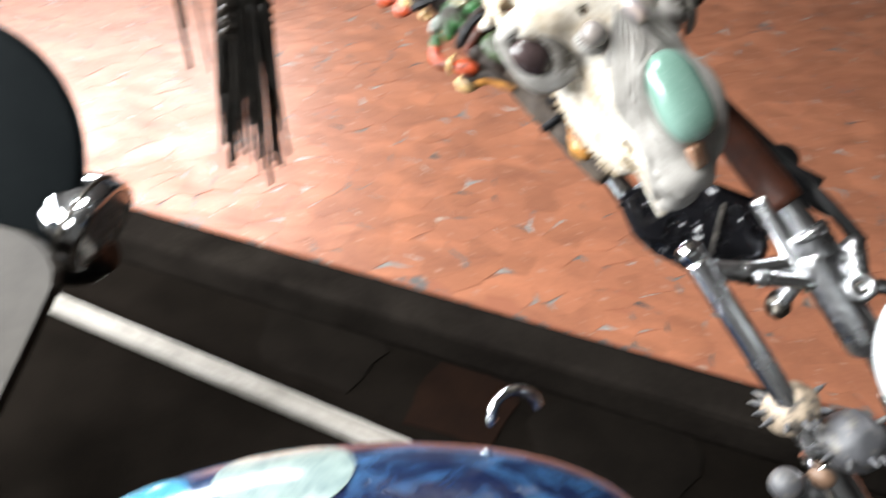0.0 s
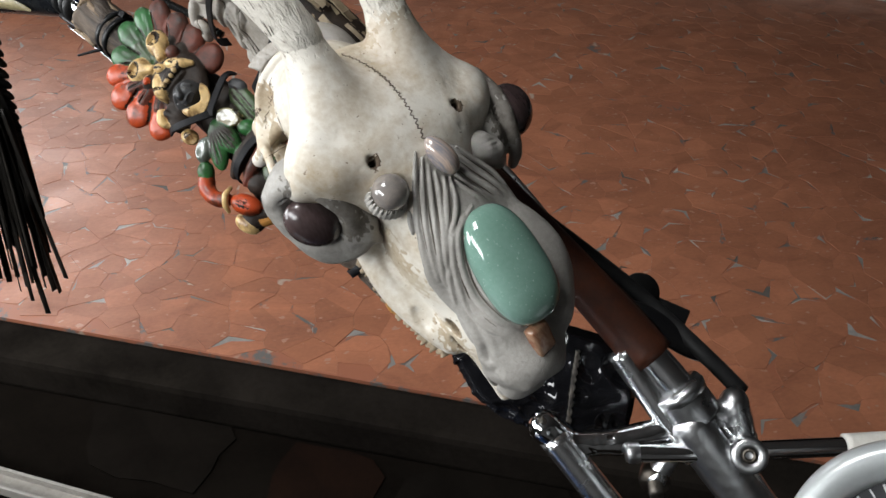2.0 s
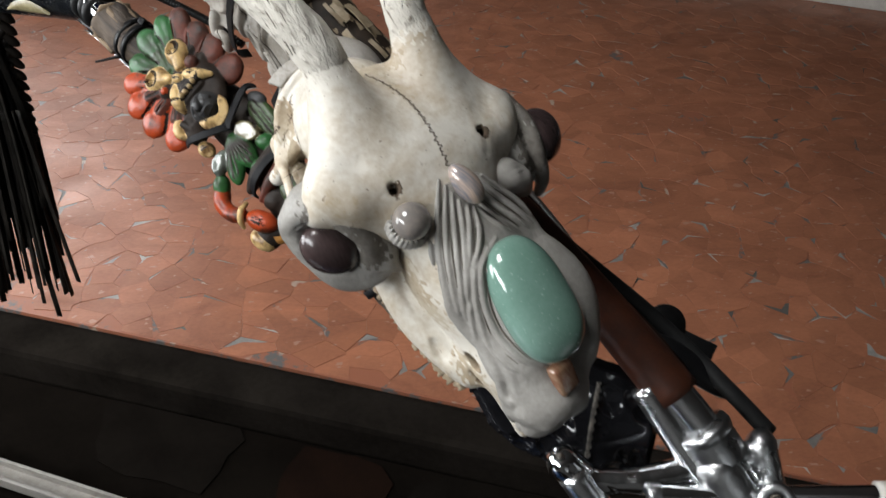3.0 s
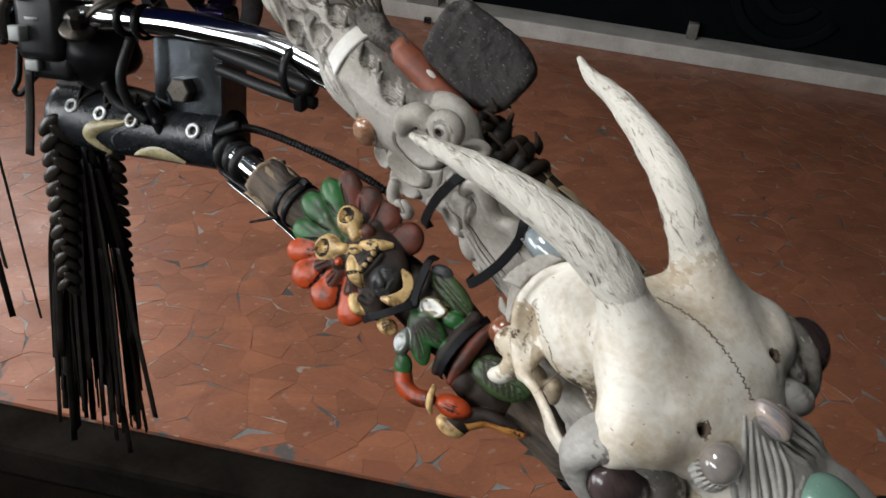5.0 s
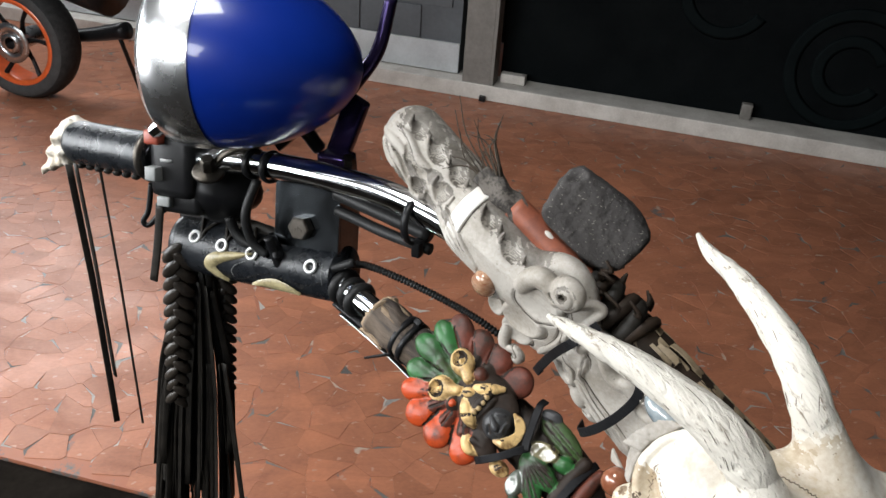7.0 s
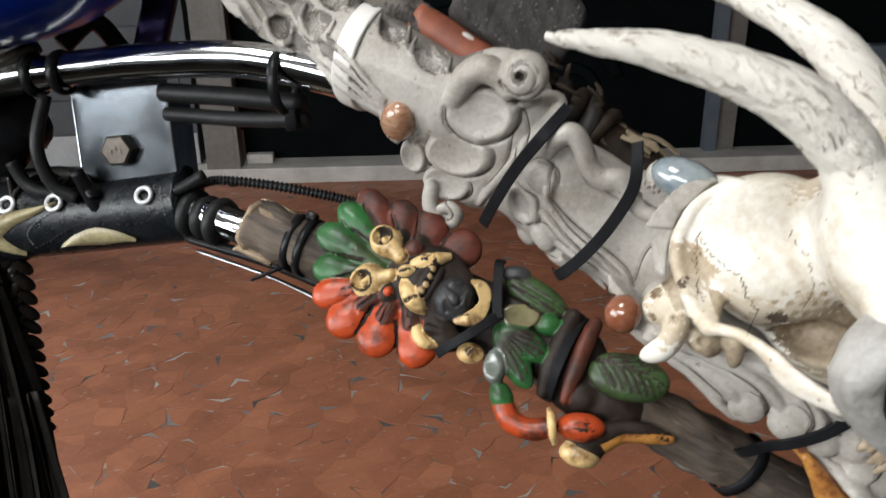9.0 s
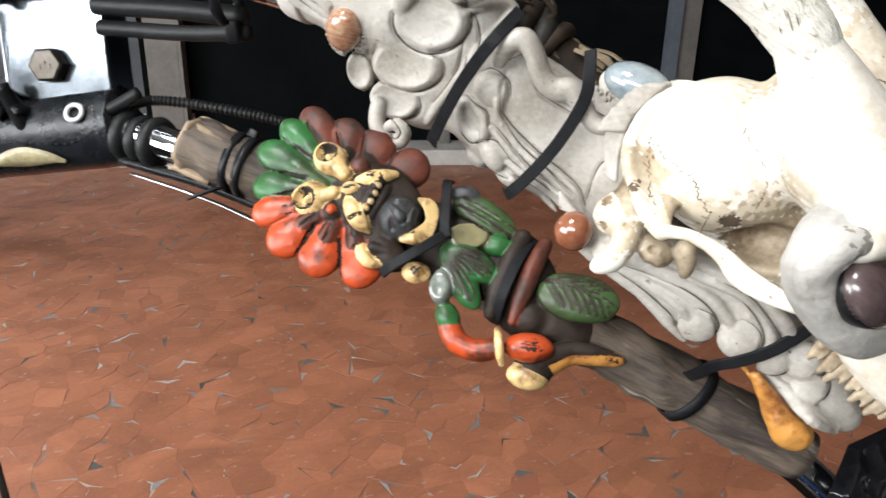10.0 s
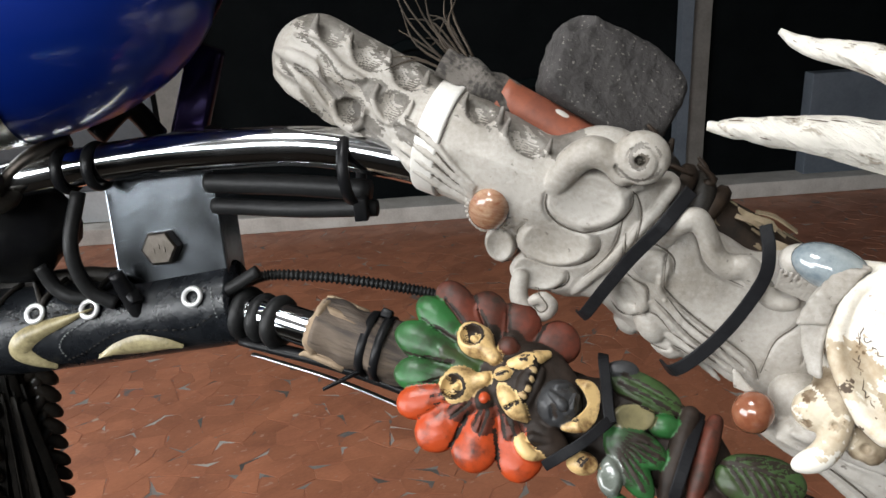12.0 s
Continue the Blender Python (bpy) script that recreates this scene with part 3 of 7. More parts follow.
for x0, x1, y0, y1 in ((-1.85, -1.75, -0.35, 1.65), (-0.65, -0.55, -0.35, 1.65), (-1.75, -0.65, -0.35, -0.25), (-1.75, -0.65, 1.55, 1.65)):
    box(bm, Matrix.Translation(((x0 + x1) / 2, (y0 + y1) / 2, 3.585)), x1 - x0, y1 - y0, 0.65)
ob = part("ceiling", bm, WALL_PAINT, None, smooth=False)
tagged(ob, "plain dull unseen ceiling with a shaft added for the fill lamp", "ceiling", kind="structure")
solid("wall_east", I4, 0.15, 11.0, 3.4, WALL_PAINT, "plain dull painted wall", at=(6.0, 1.5, 1.5), category="wall")
solid("wall_south", I4, 12.0, 0.15, 3.4, WALL_PAINT, "plain dull painted wall", at=(1.5, -3.0, 1.5), category="wall")
# Unseen wall, kept low so the added near-left lamp shines over it.
solid("wall_west", I4, 0.15, 2.4, 2.4, WALL_PAINT, "plain dull unseen wall, kept low beneath an added lamp", at=(-3.1, -1.75, 1.0), category="wall")

far_wall = thing("wall_north", WALL, "dark grey painted block wall with a pale base", "wall", kind="structure")
solid("backing", I4, 4.2, 0.12, 1.86, BLOCK, at=(-1.5, 0.20, 0.93), parent=far_wall)
solid("dado", I4, 4.2, 0.02, 0.175, DADO, at=(-1.5, 0.128, 0.187), parent=far_wall)
step = solid("doorstep", WALL, 9.4, 0.22, 0.092, STEP, "pale worn stone step along the wall", 0.008, at=(1.4, 0.11, 0.046), category="step")
block_mesh = finish("block", *(lambda b: ([tuple(v.co) for v in b.verts], [[v.index for v in fa.verts] for fa in b.faces]))((lambda b: (b.verts.index_update(), b)[1])(box(bmesh.new(), I4, 0.384, 0.016, 0.192, 0.004))), BLOCK, False)
for row in range(7):
    for col in range(10):
        ob = part("block", block_mesh, None, far_wall)
        ob.location = (-3.4 + 0.395 * col + (0.19 if row % 2 else 0), 0.134, 0.375 + 0.2 * row)
jamb = thing("door_jamb", WALL, "grey painted metal door jamb with a dark foot", "jamb", kind="structure")
solid("post", I4, 0.165, 0.10, 3.1, JAMB, at=(0.745, 0.06, 1.58), parent=jamb)
solid("edge_strip", I4, 0.02, 0.12, 3.1, JAMB, at=(0.839, 0.07, 1.58), parent=jamb)
solid("foot", I4, 0.035, 0.03, 0.03, BLACK_PLASTIC, at=(0.80, -0.012, 0.015), parent=jamb)
shutter = thing("door_1", WALL, "black painted door with faint teal swirls, closed", "door", kind="structure")
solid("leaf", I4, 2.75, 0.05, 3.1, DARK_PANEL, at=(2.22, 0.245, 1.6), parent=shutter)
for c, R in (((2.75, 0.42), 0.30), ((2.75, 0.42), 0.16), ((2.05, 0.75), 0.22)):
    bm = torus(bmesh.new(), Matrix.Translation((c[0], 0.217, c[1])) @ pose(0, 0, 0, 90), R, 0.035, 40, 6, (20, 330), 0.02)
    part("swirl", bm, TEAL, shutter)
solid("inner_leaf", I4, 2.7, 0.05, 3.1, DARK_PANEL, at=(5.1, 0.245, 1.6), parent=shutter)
post2 = thing("steel_post", WALL, "pale grey steel post between dark door leaves", "post", kind="structure")
solid("upright", I4, 0.065, 0.08, 3.1, PANEL, at=(3.585, 0.17, 1.58), parent=post2)
solid("flange", I4, 0.115, 0.05, 3.1, JAMB, at=(3.678, 0.19, 1.58), parent=post2)
solid("wall_panel", WALL, 2.0, 0.10, 0.60, PANEL, "low blue-grey painted panel before the dark door", 0.006, at=(5.345, 0.16, 0.392), category="wall")
ob = part("white_block", box(bmesh.new(), I4, 0.15, 0.06, 0.055, 0.006), STEP, None)
ob.matrix_world = WALL @ Matrix.Translation((0.945, 0.13, 0.12))
tagged(ob, "small pale stone block on the doorstep", "block")
ob = part("door_stop", box(bmesh.new(), I4, 0.06, 0.05, 0.09, 0.008), JAMB, None)
ob.matrix_world = WALL @ Matrix.Translation((2.28, 0.16, 0.137))
tagged(ob, "small grey metal door stop on the step", "door stop")

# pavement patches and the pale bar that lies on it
for name, m, at, sx, sy in (("brown_patch", PATCH_SHADE_DARK, (0.05, 1.42), 0.26, 0.22), ("grey_patch", PATCH_GREY_SHADE_DARK, (0.42, 1.27), 0.40, 0.24), ("grey_patch", PATCH_GREY_SHADE_DARK, (-0.35, 1.62), 0.36, 0.22)):
    bm = bmesh.new()
    vs = []
    for i in range(14):
        a = 2 * math.pi * i / 14
        k = 1 + 0.25 * noise.noise(V(math.cos(a) * 2 + at[0] * 9, math.sin(a) * 2, at[1] * 7))
        q = max(abs(math.cos(a)), abs(math.sin(a)))
        vs.append(bm.verts.new((sx * 0.5 * math.cos(a) / q * k, sy * 0.5 * math.sin(a) / q * k, 0.0)))
    top = bm.faces.new(vs)
    bmesh.ops.extrude_face_region(bm, geom=[top])
    for v in vs:
        v.co.z = -0.006
    ob = part(name, bm, m, None, smooth=False)
    ob.matrix_world = KERB.to_3x3().to_4x4()
    ob.location = (*at, -0.116)
    tagged(ob, "repaired concrete patch in the pavement", "patch", kind="structure")
bar = thing("metal_bar", frame_of((-0.55, 1.47, -0.095), (0.89, -0.45, 0), (0, 0, 1)), "pale painted metal channel lying along the pavement", "bar")
part("web", box(bmesh.new(), I4, 1.5, 0.05, 0.012, 0.003), PALE_PAINT, bar, smooth=False)
part("flange", box(bmesh.new(), Matrix.Translation((0, 0.022, 0.012)), 1.5, 0.008, 0.03, 0.002), PALE_PAINT, bar, smooth=False)
part("flange", box(bmesh.new(), Matrix.Translation((0, -0.022, 0.012)), 1.5, 0.008, 0.03, 0.002), PALE_PAINT, bar, smooth=False)


# ---- skull ----
SK = Matrix(((0.453, 0.878, 0.156), (-0.700, 0.459, -0.547), (-0.552, 0.138, 0.823))).to_4x4()
SK.translation = (0.1175, 0.547, 1.3435)


def build_skull():
    sk = thing("animal_skull", SK, "bleached horned animal skull with grey clay and polished stones", "skull")
    c = Clay((-108, -86, -142), (158, 86, 22), 1.05)
    c.ell((-56, 0, -62), (36, 35, 33), k=4)
    c.ell((-84, 0, -73), (12, 26, 23), k=5)
    c.ell((-14, 0, -24), (52, 48, 27), k=8)
    c.cap((-6, -42, -19), (-6, 42, -19), 17, k=9)
    c.cap((-44, 27, -13), (-14, 50, -20), 14, 12, k=9, both=True)
    c.cap((-14, 50, -20), (-8, 58, -26), 12, 9, k=8, both=True)
    c.cap((-28, 24, -16), (-72, 26.5, 4.5), 19, 10.4, k=9, both=True)
    c.ell((46, 0, -42), (50, 31, 38), k=8)
    c.ell((90, 0, -50), (44, 24, 33), k=8)
    c.ell((122, 0, -60), (20, 16, 18), k=8)
    c.chain([(18, 27, -70), (56, 26, -76), (98, 18, -74)], [9, 10, 8], k=6, both=True)
    c.ell((-18, 0, -76), (36, 22, 22), k=6)
    # rims and processes behind the brain case
    c.chain([(-57, 45, -84), (-67, 40, -85), (-77, 34, -82), (-92, 25, -74), (-95, 12, -60), (-88, 0, -48)], [2.0, 1.6, 1.8, 2.0, 1.8, 2.0], k=2.0, both=True)
    c.cap((-72, 0, -92), (-72, 24, -96), 13, 11, k=6, m=1)
    c.cap((-72, 0, -92), (-72, -24, -96), 13, 11, k=6, m=1)
    c.ell((-76, 29, -103), (9, 9, 9), k=4, both=True)
    c.chain([(-68, 33, -98), (-64, 37, -108), (-64, 39, -116), (-67, 40, -123)], [5.0, 4.2, 3.7, 2.0], k=3, both=True)
    c.ell((-53, 29, -103), (9, 7, 7), k=2.5, both=True, m=1)
    c.chain([(-44, 26, -94), (-39, 27, -99), (-36, 27, -104)], [4.0, 2.4, 1.0], k=3, both=True, m=1)
    c.cap((112, 8, -74), (140, 5, -86), 6, 4, k=4, both=True)
    # openings: the eye sockets, the temples, the small holes of brow and cheek
    c.ell((17, 72, -34), (21, 20, 21), k=4, cut=True, both=True)
    # Hollows and holes take darker colours: bone stain plus painted-in shade.
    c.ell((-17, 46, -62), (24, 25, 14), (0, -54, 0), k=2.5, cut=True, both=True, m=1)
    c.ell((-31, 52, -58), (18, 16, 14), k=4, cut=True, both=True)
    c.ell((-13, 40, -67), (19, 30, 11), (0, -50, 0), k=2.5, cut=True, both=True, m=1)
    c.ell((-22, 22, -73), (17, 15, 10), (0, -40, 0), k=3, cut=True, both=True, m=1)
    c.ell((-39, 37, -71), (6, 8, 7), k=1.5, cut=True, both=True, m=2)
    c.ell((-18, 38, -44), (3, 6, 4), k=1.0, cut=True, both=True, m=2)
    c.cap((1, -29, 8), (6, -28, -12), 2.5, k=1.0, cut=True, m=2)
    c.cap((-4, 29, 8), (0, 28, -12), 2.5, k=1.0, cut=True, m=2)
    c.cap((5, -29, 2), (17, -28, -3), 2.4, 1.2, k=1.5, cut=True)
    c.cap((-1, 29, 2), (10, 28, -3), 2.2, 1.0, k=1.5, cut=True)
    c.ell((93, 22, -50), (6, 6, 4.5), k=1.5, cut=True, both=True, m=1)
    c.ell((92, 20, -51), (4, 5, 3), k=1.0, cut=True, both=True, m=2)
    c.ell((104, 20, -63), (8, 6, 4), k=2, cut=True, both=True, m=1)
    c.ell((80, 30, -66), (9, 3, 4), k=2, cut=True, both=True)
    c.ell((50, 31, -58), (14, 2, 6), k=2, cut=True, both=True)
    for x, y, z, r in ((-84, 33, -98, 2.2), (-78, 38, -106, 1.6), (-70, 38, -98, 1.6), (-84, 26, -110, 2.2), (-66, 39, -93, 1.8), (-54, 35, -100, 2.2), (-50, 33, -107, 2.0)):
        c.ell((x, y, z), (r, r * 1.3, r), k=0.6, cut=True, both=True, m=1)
    c.ell((-79, 35, -82), (1.8, 4, 2.6), k=0.8, cut=True, both=True, m=2)
    c.ell((-66, 41, -88), (2, 3.4, 2.6), k=0.8, cut=True, both=True, m=2)
    # cheek arch, a thin blade that widens to the front
    for o, r in ((0, 1.5), (2.4, 1.4), (4.8, 1.2), (7.2, 0.9)):
        c.chain([(-66, 40, -86), (-57, 45, -82), (-48, 49, -73 - o * 0.2), (-36, 53.5, -67 - o * 0.55), (-25, 57, -65 - o), (-12, 59, -62 - o * 0.8), (0, 60, -57 - o * 0.6), (12, 57, -55 - o * 0.5)], [2.2, r + 0.5, r, r, r, r, r, 2.4], k=1.6, both=True)
    for s0 in (-1, 1):  # ragged edge along the crest
        q = spline([(-57, s0 * 45, -84), (-67, s0 * 40, -85), (-77, s0 * 35, -82), (-88, s0 * 29, -77), (-93, s0 * 20, -69), (-95, s0 * 10, -60), (-90, 0, -50)], 7)
        for k, (u, w) in enumerate(zip(q, q[1:])):
            c.cap(u, w, 1.6 + 0.4 * math.sin(2.3 * k), 1.6 + 0.4 * math.sin(2.3 * (k + 1)), 2.4)
            c.cap(u, (u[0] * 0.55 - 33, u[1] * 0.55, u[2] * 0.55 - 31), 1.6, 3.0, 3.0, m=1)
    c.rough(0.32, 30)
    rng = random.Random(4)
    for i in range(70):  # pits and nicks
        x, y = rng.uniform(-86, 60), rng.uniform(-44, 44)
        z = c.top(x, y, None)
        if z is not None and z > -40:
            c.ell((x, y, z + 0.5), (rng.uniform(0.8, 2.4), rng.uniform(0.6, 1.2), 0.9), (0, 0, rng.uniform(0, 180)), k=0.5, cut=True)
    for s0 in (-1, 1):  # brown stains and painted-in shade in the hollow under the brain case
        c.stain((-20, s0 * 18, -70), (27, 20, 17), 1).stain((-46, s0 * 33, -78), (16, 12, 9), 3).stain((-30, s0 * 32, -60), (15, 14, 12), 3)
    c.stain((-60, 0, -24), (18, 13, 16), 3).stain((-56, 12, -12), (9, 8, 12), 3)
    for s0 in (-1, 1):
        c.stain((-36, s0 * 42, -52), (10, 12, 22), 3).stain((-82, s0 * 32, -78), (13, 12, 10), 3).stain((-72, s0 * 34, -102), (16, 14, 12), 3)
        c.stain((44, s0 * 26, -46), (24, 12, 12), 3).stain((96, s0 * 18, -62), (16, 10, 14), 3).stain((-46, s0 * 36, -70), (10, 10, 7), 3)
        c.stain((-80, s0 * 28, 6), (22, 22, 20), 4)
    part("cranium", c.mesh("cranium", [BONE, BONE_OLD_SHADED, SEAM_AND_HOLE, BONE_TAN, ANTLER]), None, sk, "bleached bone cranium with fine seams")

    def seam(pts, amp, wave, r=0.3, side=None):
        """A dark crooked seam that lies in the bone."""
        q = spline(pts, 40)
        path = []
        for i, u in enumerate(q):
            o = amp * (math.sin(i * wave) + 0.6 * math.sin(i * wave * 0.43 + 1)) * (0.5 + 0.5 * i / len(q))
            x, y = u[0], u[1] + o
            z = c.top(x, y, None)
            if z is not None:
                path.append(V(x, y, z + 0.02) * 0.001)
        part("seam", sweep(bmesh.new(), path, r * 0.001, 6), SEAM_AND_HOLE, sk, "fine dark bone seam")
    seam([(-58, -5), (-37, 1), (-19, 3), (8, 1)], 1.0, 1.7, 0.33)

    def side_seam(pts, s, amp, r):
        """A crooked seam over the flank of the brain case, along points (x, z)."""
        path = []
        for k, u in enumerate(spline(pts, 26)):
            x, z = u[0] + amp * 0.5 * math.sin(1.1 * k), u[1] + amp * (math.sin(0.9 * k) + 0.7 * math.sin(0.37 * k + 2))
            y = c.side(x, z, s)
            if y is not None:
                path.append(V(x, y + s * 0.45, z))
        sm = [path[max(0, k - 1)] * 0.25 + path[k] * 0.5 + path[min(len(path) - 1, k + 1)] * 0.25 for k in range(len(path))]
        part("seam", sweep(bmesh.new(), [p * 0.001 for p in sm], r * 0.001, 6), SEAM_AND_HOLE, sk)
    for s in (-1, 1):
        side_seam([(-88, -66), (-77, -66), (-63, -62), (-55, -67), (-47, -70)], s, 0.9, 0.20)
        side_seam([(-62, -38), (-50, -40), (-40, -48), (-35, -60)], s, 0.8, 0.18)
        side_seam([(-87, -64), (-82, -72), (-74, -78), (-64, -81)], s, 0.4, 0.25)
    for s in (-1, 1):
        for i in range(13):
            x = 22 + 6.4 * i
            y = s * (31 - 0.0016 * max(0, x - 30) ** 2)
            t = Clay((x - 8, y - 9, -104), (x + 8, y + 9, -66), 1.0)
            tip = -92 + rng.uniform(-3, 2) + 0.0025 * (x - 50) ** 2
            t.cap((x, y, -78), (x + rng.uniform(-1, 1), y + s * 2.5, tip), 3.6, 1.5, k=1)
            t.cap((x + 2.4, y, -79), (x + 3.2, y + s * 3.4, tip + rng.uniform(1, 4)), 2.4, 1.0, k=1)
            part("tooth", t.mesh("tooth", BONE_OLD_SHADED), None, sk)
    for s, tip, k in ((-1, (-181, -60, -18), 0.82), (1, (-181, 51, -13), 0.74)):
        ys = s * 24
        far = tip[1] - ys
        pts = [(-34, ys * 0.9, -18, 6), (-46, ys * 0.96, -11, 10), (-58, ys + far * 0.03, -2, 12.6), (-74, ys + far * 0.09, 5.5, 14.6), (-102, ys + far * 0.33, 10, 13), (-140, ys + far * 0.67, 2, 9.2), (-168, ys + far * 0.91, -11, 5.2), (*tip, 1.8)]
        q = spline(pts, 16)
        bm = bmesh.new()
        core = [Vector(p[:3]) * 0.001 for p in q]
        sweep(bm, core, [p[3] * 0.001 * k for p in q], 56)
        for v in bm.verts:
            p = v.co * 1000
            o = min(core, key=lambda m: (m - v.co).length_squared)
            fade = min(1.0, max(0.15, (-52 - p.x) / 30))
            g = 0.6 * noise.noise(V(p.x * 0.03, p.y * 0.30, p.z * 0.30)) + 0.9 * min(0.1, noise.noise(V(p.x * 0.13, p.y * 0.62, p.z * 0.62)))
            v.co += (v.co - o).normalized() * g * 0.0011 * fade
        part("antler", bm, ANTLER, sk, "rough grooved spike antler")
        for i in range(64):  # short dark cracks along the antler
            j = rng.randrange(30, len(core) - 10)
            th, n = rng.uniform(0, 6.28), rng.randrange(3, 7)
            pth = []
            for m in range(n):
                a, b = core[j + m], core[min(j + m + 1, len(core) - 1)]
                t = (b - a).normalized()
                e = t.orthogonal().normalized()
                e = Matrix.Rotation(th + 0.05 * m, 3, t) @ e
                pth.append(a + e * q[j + m][3] * 0.001 * k * 1.0)
            part("crack", sweep(bmesh.new(), pth, [0.00005] + [0.00021] * (n - 2) + [0.00005], 5), SEAM_AND_HOLE, sk)
    # clay round the eyes, with dark stones for eyes
    for s in (-1, 1):
        n = V(0.50, -0.68, 0.53).normalized() if s < 0 else V(0.28, 0.82, 0.50).normalized()
        C = V(8, -62, -34) if s < 0 else V(4, 67, -22)
        e1 = (V(1, 0, 0) - n * n.x).normalized()
        e2 = n.cross(e1) * (1 if n.cross(e1).z < 0 else -1)
        w = 1.0 if s < 0 else 0.78
        at = lambda a, b, h: tuple(C + e1 * a + e2 * b * w + n * h)
        e = Clay((-44, min(s * 22, s * 104), -84), (70, max(s * 22, s * 104), 22), 0.9)
        # a disc of clay, thick at the brow and drawn out to a point towards the nose
        rim = [(-22, 10), (-26, -3), (-22, -13), (-10, -20), (2, -21), (15, -18), (27, -12), (30, 1), (25, 13), (14, 19), (-4, 18), (-15, 15), (-22, 10)]
        if s > 0:  # on the far side only a narrow collar shows
            rim = [(p[0] * 0.78, p[1] * 0.82) for p in rim]
        e.chain([at(*p, -10) for p in rim], 3.6, k=4, n=4)
        for u in (0.25, 0.5, 0.75):
            e.chain([at(1 + (p[0] - 1) * u, p[1] * u, -10 - 3 * (1 - u)) for p in rim], 5.5, k=5, n=3)
        e.chain([at(*p, -16) for p in rim], 3.2, k=5, n=3)
        if s < 0:
            e.cap(at(24, -9, -9), at(35, -12, -11), 4.5, 2.2, k=4)
            e.chain([at(-19, 9, -7), at(-21, -2, -5), at(-16, -11, -4), at(-5, -16.5, -4), at(7, -16, -5), at(17, -11, -7), at(22, -2, -9)], [2.8, 3.6, 4.0, 4.0, 3.6, 3.2, 2.2], k=5)
        e.ell(at(1, 1, -1), (16.5, 13.5, 9), [math.degrees(q) for q in Matrix((e1, n.cross(e1), n)).transposed().to_euler()], k=2.0, cut=True)
        e.chain([at(-14, 7, -6), at(-15, -2, -4.5), at(-10, -11, -3), at(1, -14, -3), at(12, -10, -4.5), at(17, -3, -6)], [0.9, 1.3, 1.4, 1.4, 1.2, 0.8], k=1.2)
        for i in range(44):
            a = radians(165 + 3.6 * i)
            e.cap(at(17 * math.cos(a), 14 * math.sin(a), 0), at(26 * math.cos(a), 20 * math.sin(a), -5.5), 0.42, k=0.4, cut=True)
        if s > 0:
            e.chain([(-22, 60, -24), (-14, 61, -17), (-2, 61, -12.5), (10, 60, -12.5), (21, 60, -18), (30, 61, -29), (34, 60, -40)], [2.4, 3.4, 3.6, 3.4, 3.2, 3.0, 2.2], k=2)
        e.rough(0.35, 15)
        for a0, b0 in ((-16, -9), (-6, -15), (6, -16), (16, -12)):
            e.stain(at(a0, b0, -3), (9, 9, 9), 1)
        rim_ob = part("eye_ring", e.mesh("eye_ring", [CLAY, CLAY_GRIME_SHADE]), None, sk, "grey clay eye rim with tooled lines")
        ns = (n - e2 * 0.50).normalized()
        la = (e1 * 0.93 - e2 * 0.36)
        la = (la - ns * la.dot(ns)).normalized()
        m = Matrix((la, ns.cross(la), ns)).transposed()
        SC = Vector(at(1.5, 1.2, -3.2)) if s < 0 else V(9, 69, -23)
        big = (0.0160, 0.0130, 0.0088) if s < 0 else (0.0160, 0.0146, 0.0130)
        part("eye_stone", blob(bmesh.new(), SC * 0.001, big, m, 40), EYE_STONE, rim_ob, "dark brown polished stone eye")
        low = lathe(bmesh.new(), [(0.0120, -0.0085), (0.0148, -0.0066), (0.0156, -0.0030), (0.0157, 0.0006), (0.0150, 0.0012)], Matrix.Translation(SC * 0.001) @ m.to_4x4() @ Matrix.Diagonal((1.01, 0.83, 1, 1)), 44)
        part("eye_line", low, BLACK_PLASTIC, rim_ob, "black edge band under the stone eye")
    # fringed clay cape that meets the crest
    cape = Clay((-130, -56, -122), (-70, 24, -30), 0.9)
    edge = spline([(-97, -2, -53), (-99, -10, -60), (-99, -19, -69), (-95, -26, -78), (-87, -32, -88)], 9)
    for k, u in enumerate(edge):
        w = 2 + 4 * math.sin(math.pi * (k + 0.5) / len(edge))
        cape.cap((u[0] + 1, u[1] + 1, u[2]), (u[0] - w, u[1] + 1 + 0.8 * w, u[2] - w), 1.2, 0.8, k=1.5)
    for k, u in enumerate(edge[:22]):
        r0 = 1.2 + 0.3 * math.sin(1.9 * k)
        cape.cap((u[0] + 0.8, u[1] - 1.4, u[2] + 0.6), (u[0] - 7, u[1] - 4, u[2] - 5), r0 * 0.6, r0 * 0.9, k=0.4)
    cape.rough(0.3, 12)
    part("clay_cape", cape.mesh("clay_cape", [CLAY_PALE]), None, sk, "pale clay cape with a fringed edge")
    # clay drape over the muzzle
    d = Clay((0, -56, -104), (162, 62, 32), 0.66)

    def over(x, y, up=0.0):
        """A point on the clay sheet: on the bone, and past its edge on a slope to the far cheek."""
        z = c.top(x, y, -40)
        return (x, y, (max(z, 3.4 - 0.27 * x - 0.09 * y - 0.010 * max(0, y - 22) ** 2) if y > 7 else z) + up)
    for x in range(12, 138, 4):
        lo = float(np.interp(x, (12, 23, 39, 52, 64, 76, 88, 115, 128, 136), (-4, -12, -19, -23, -25, -22, -19, -19, -15, -10)))
        hi = float(np.interp(x, (12, 17, 28, 36, 46, 60, 90, 118, 136), (8, 15, 21, 27, 32, 33, 33, 25, 12)))
        n = max(4, round((hi - lo) / 4))
        for k in range(n + 1):
            y = lo + (hi - lo) * k / n
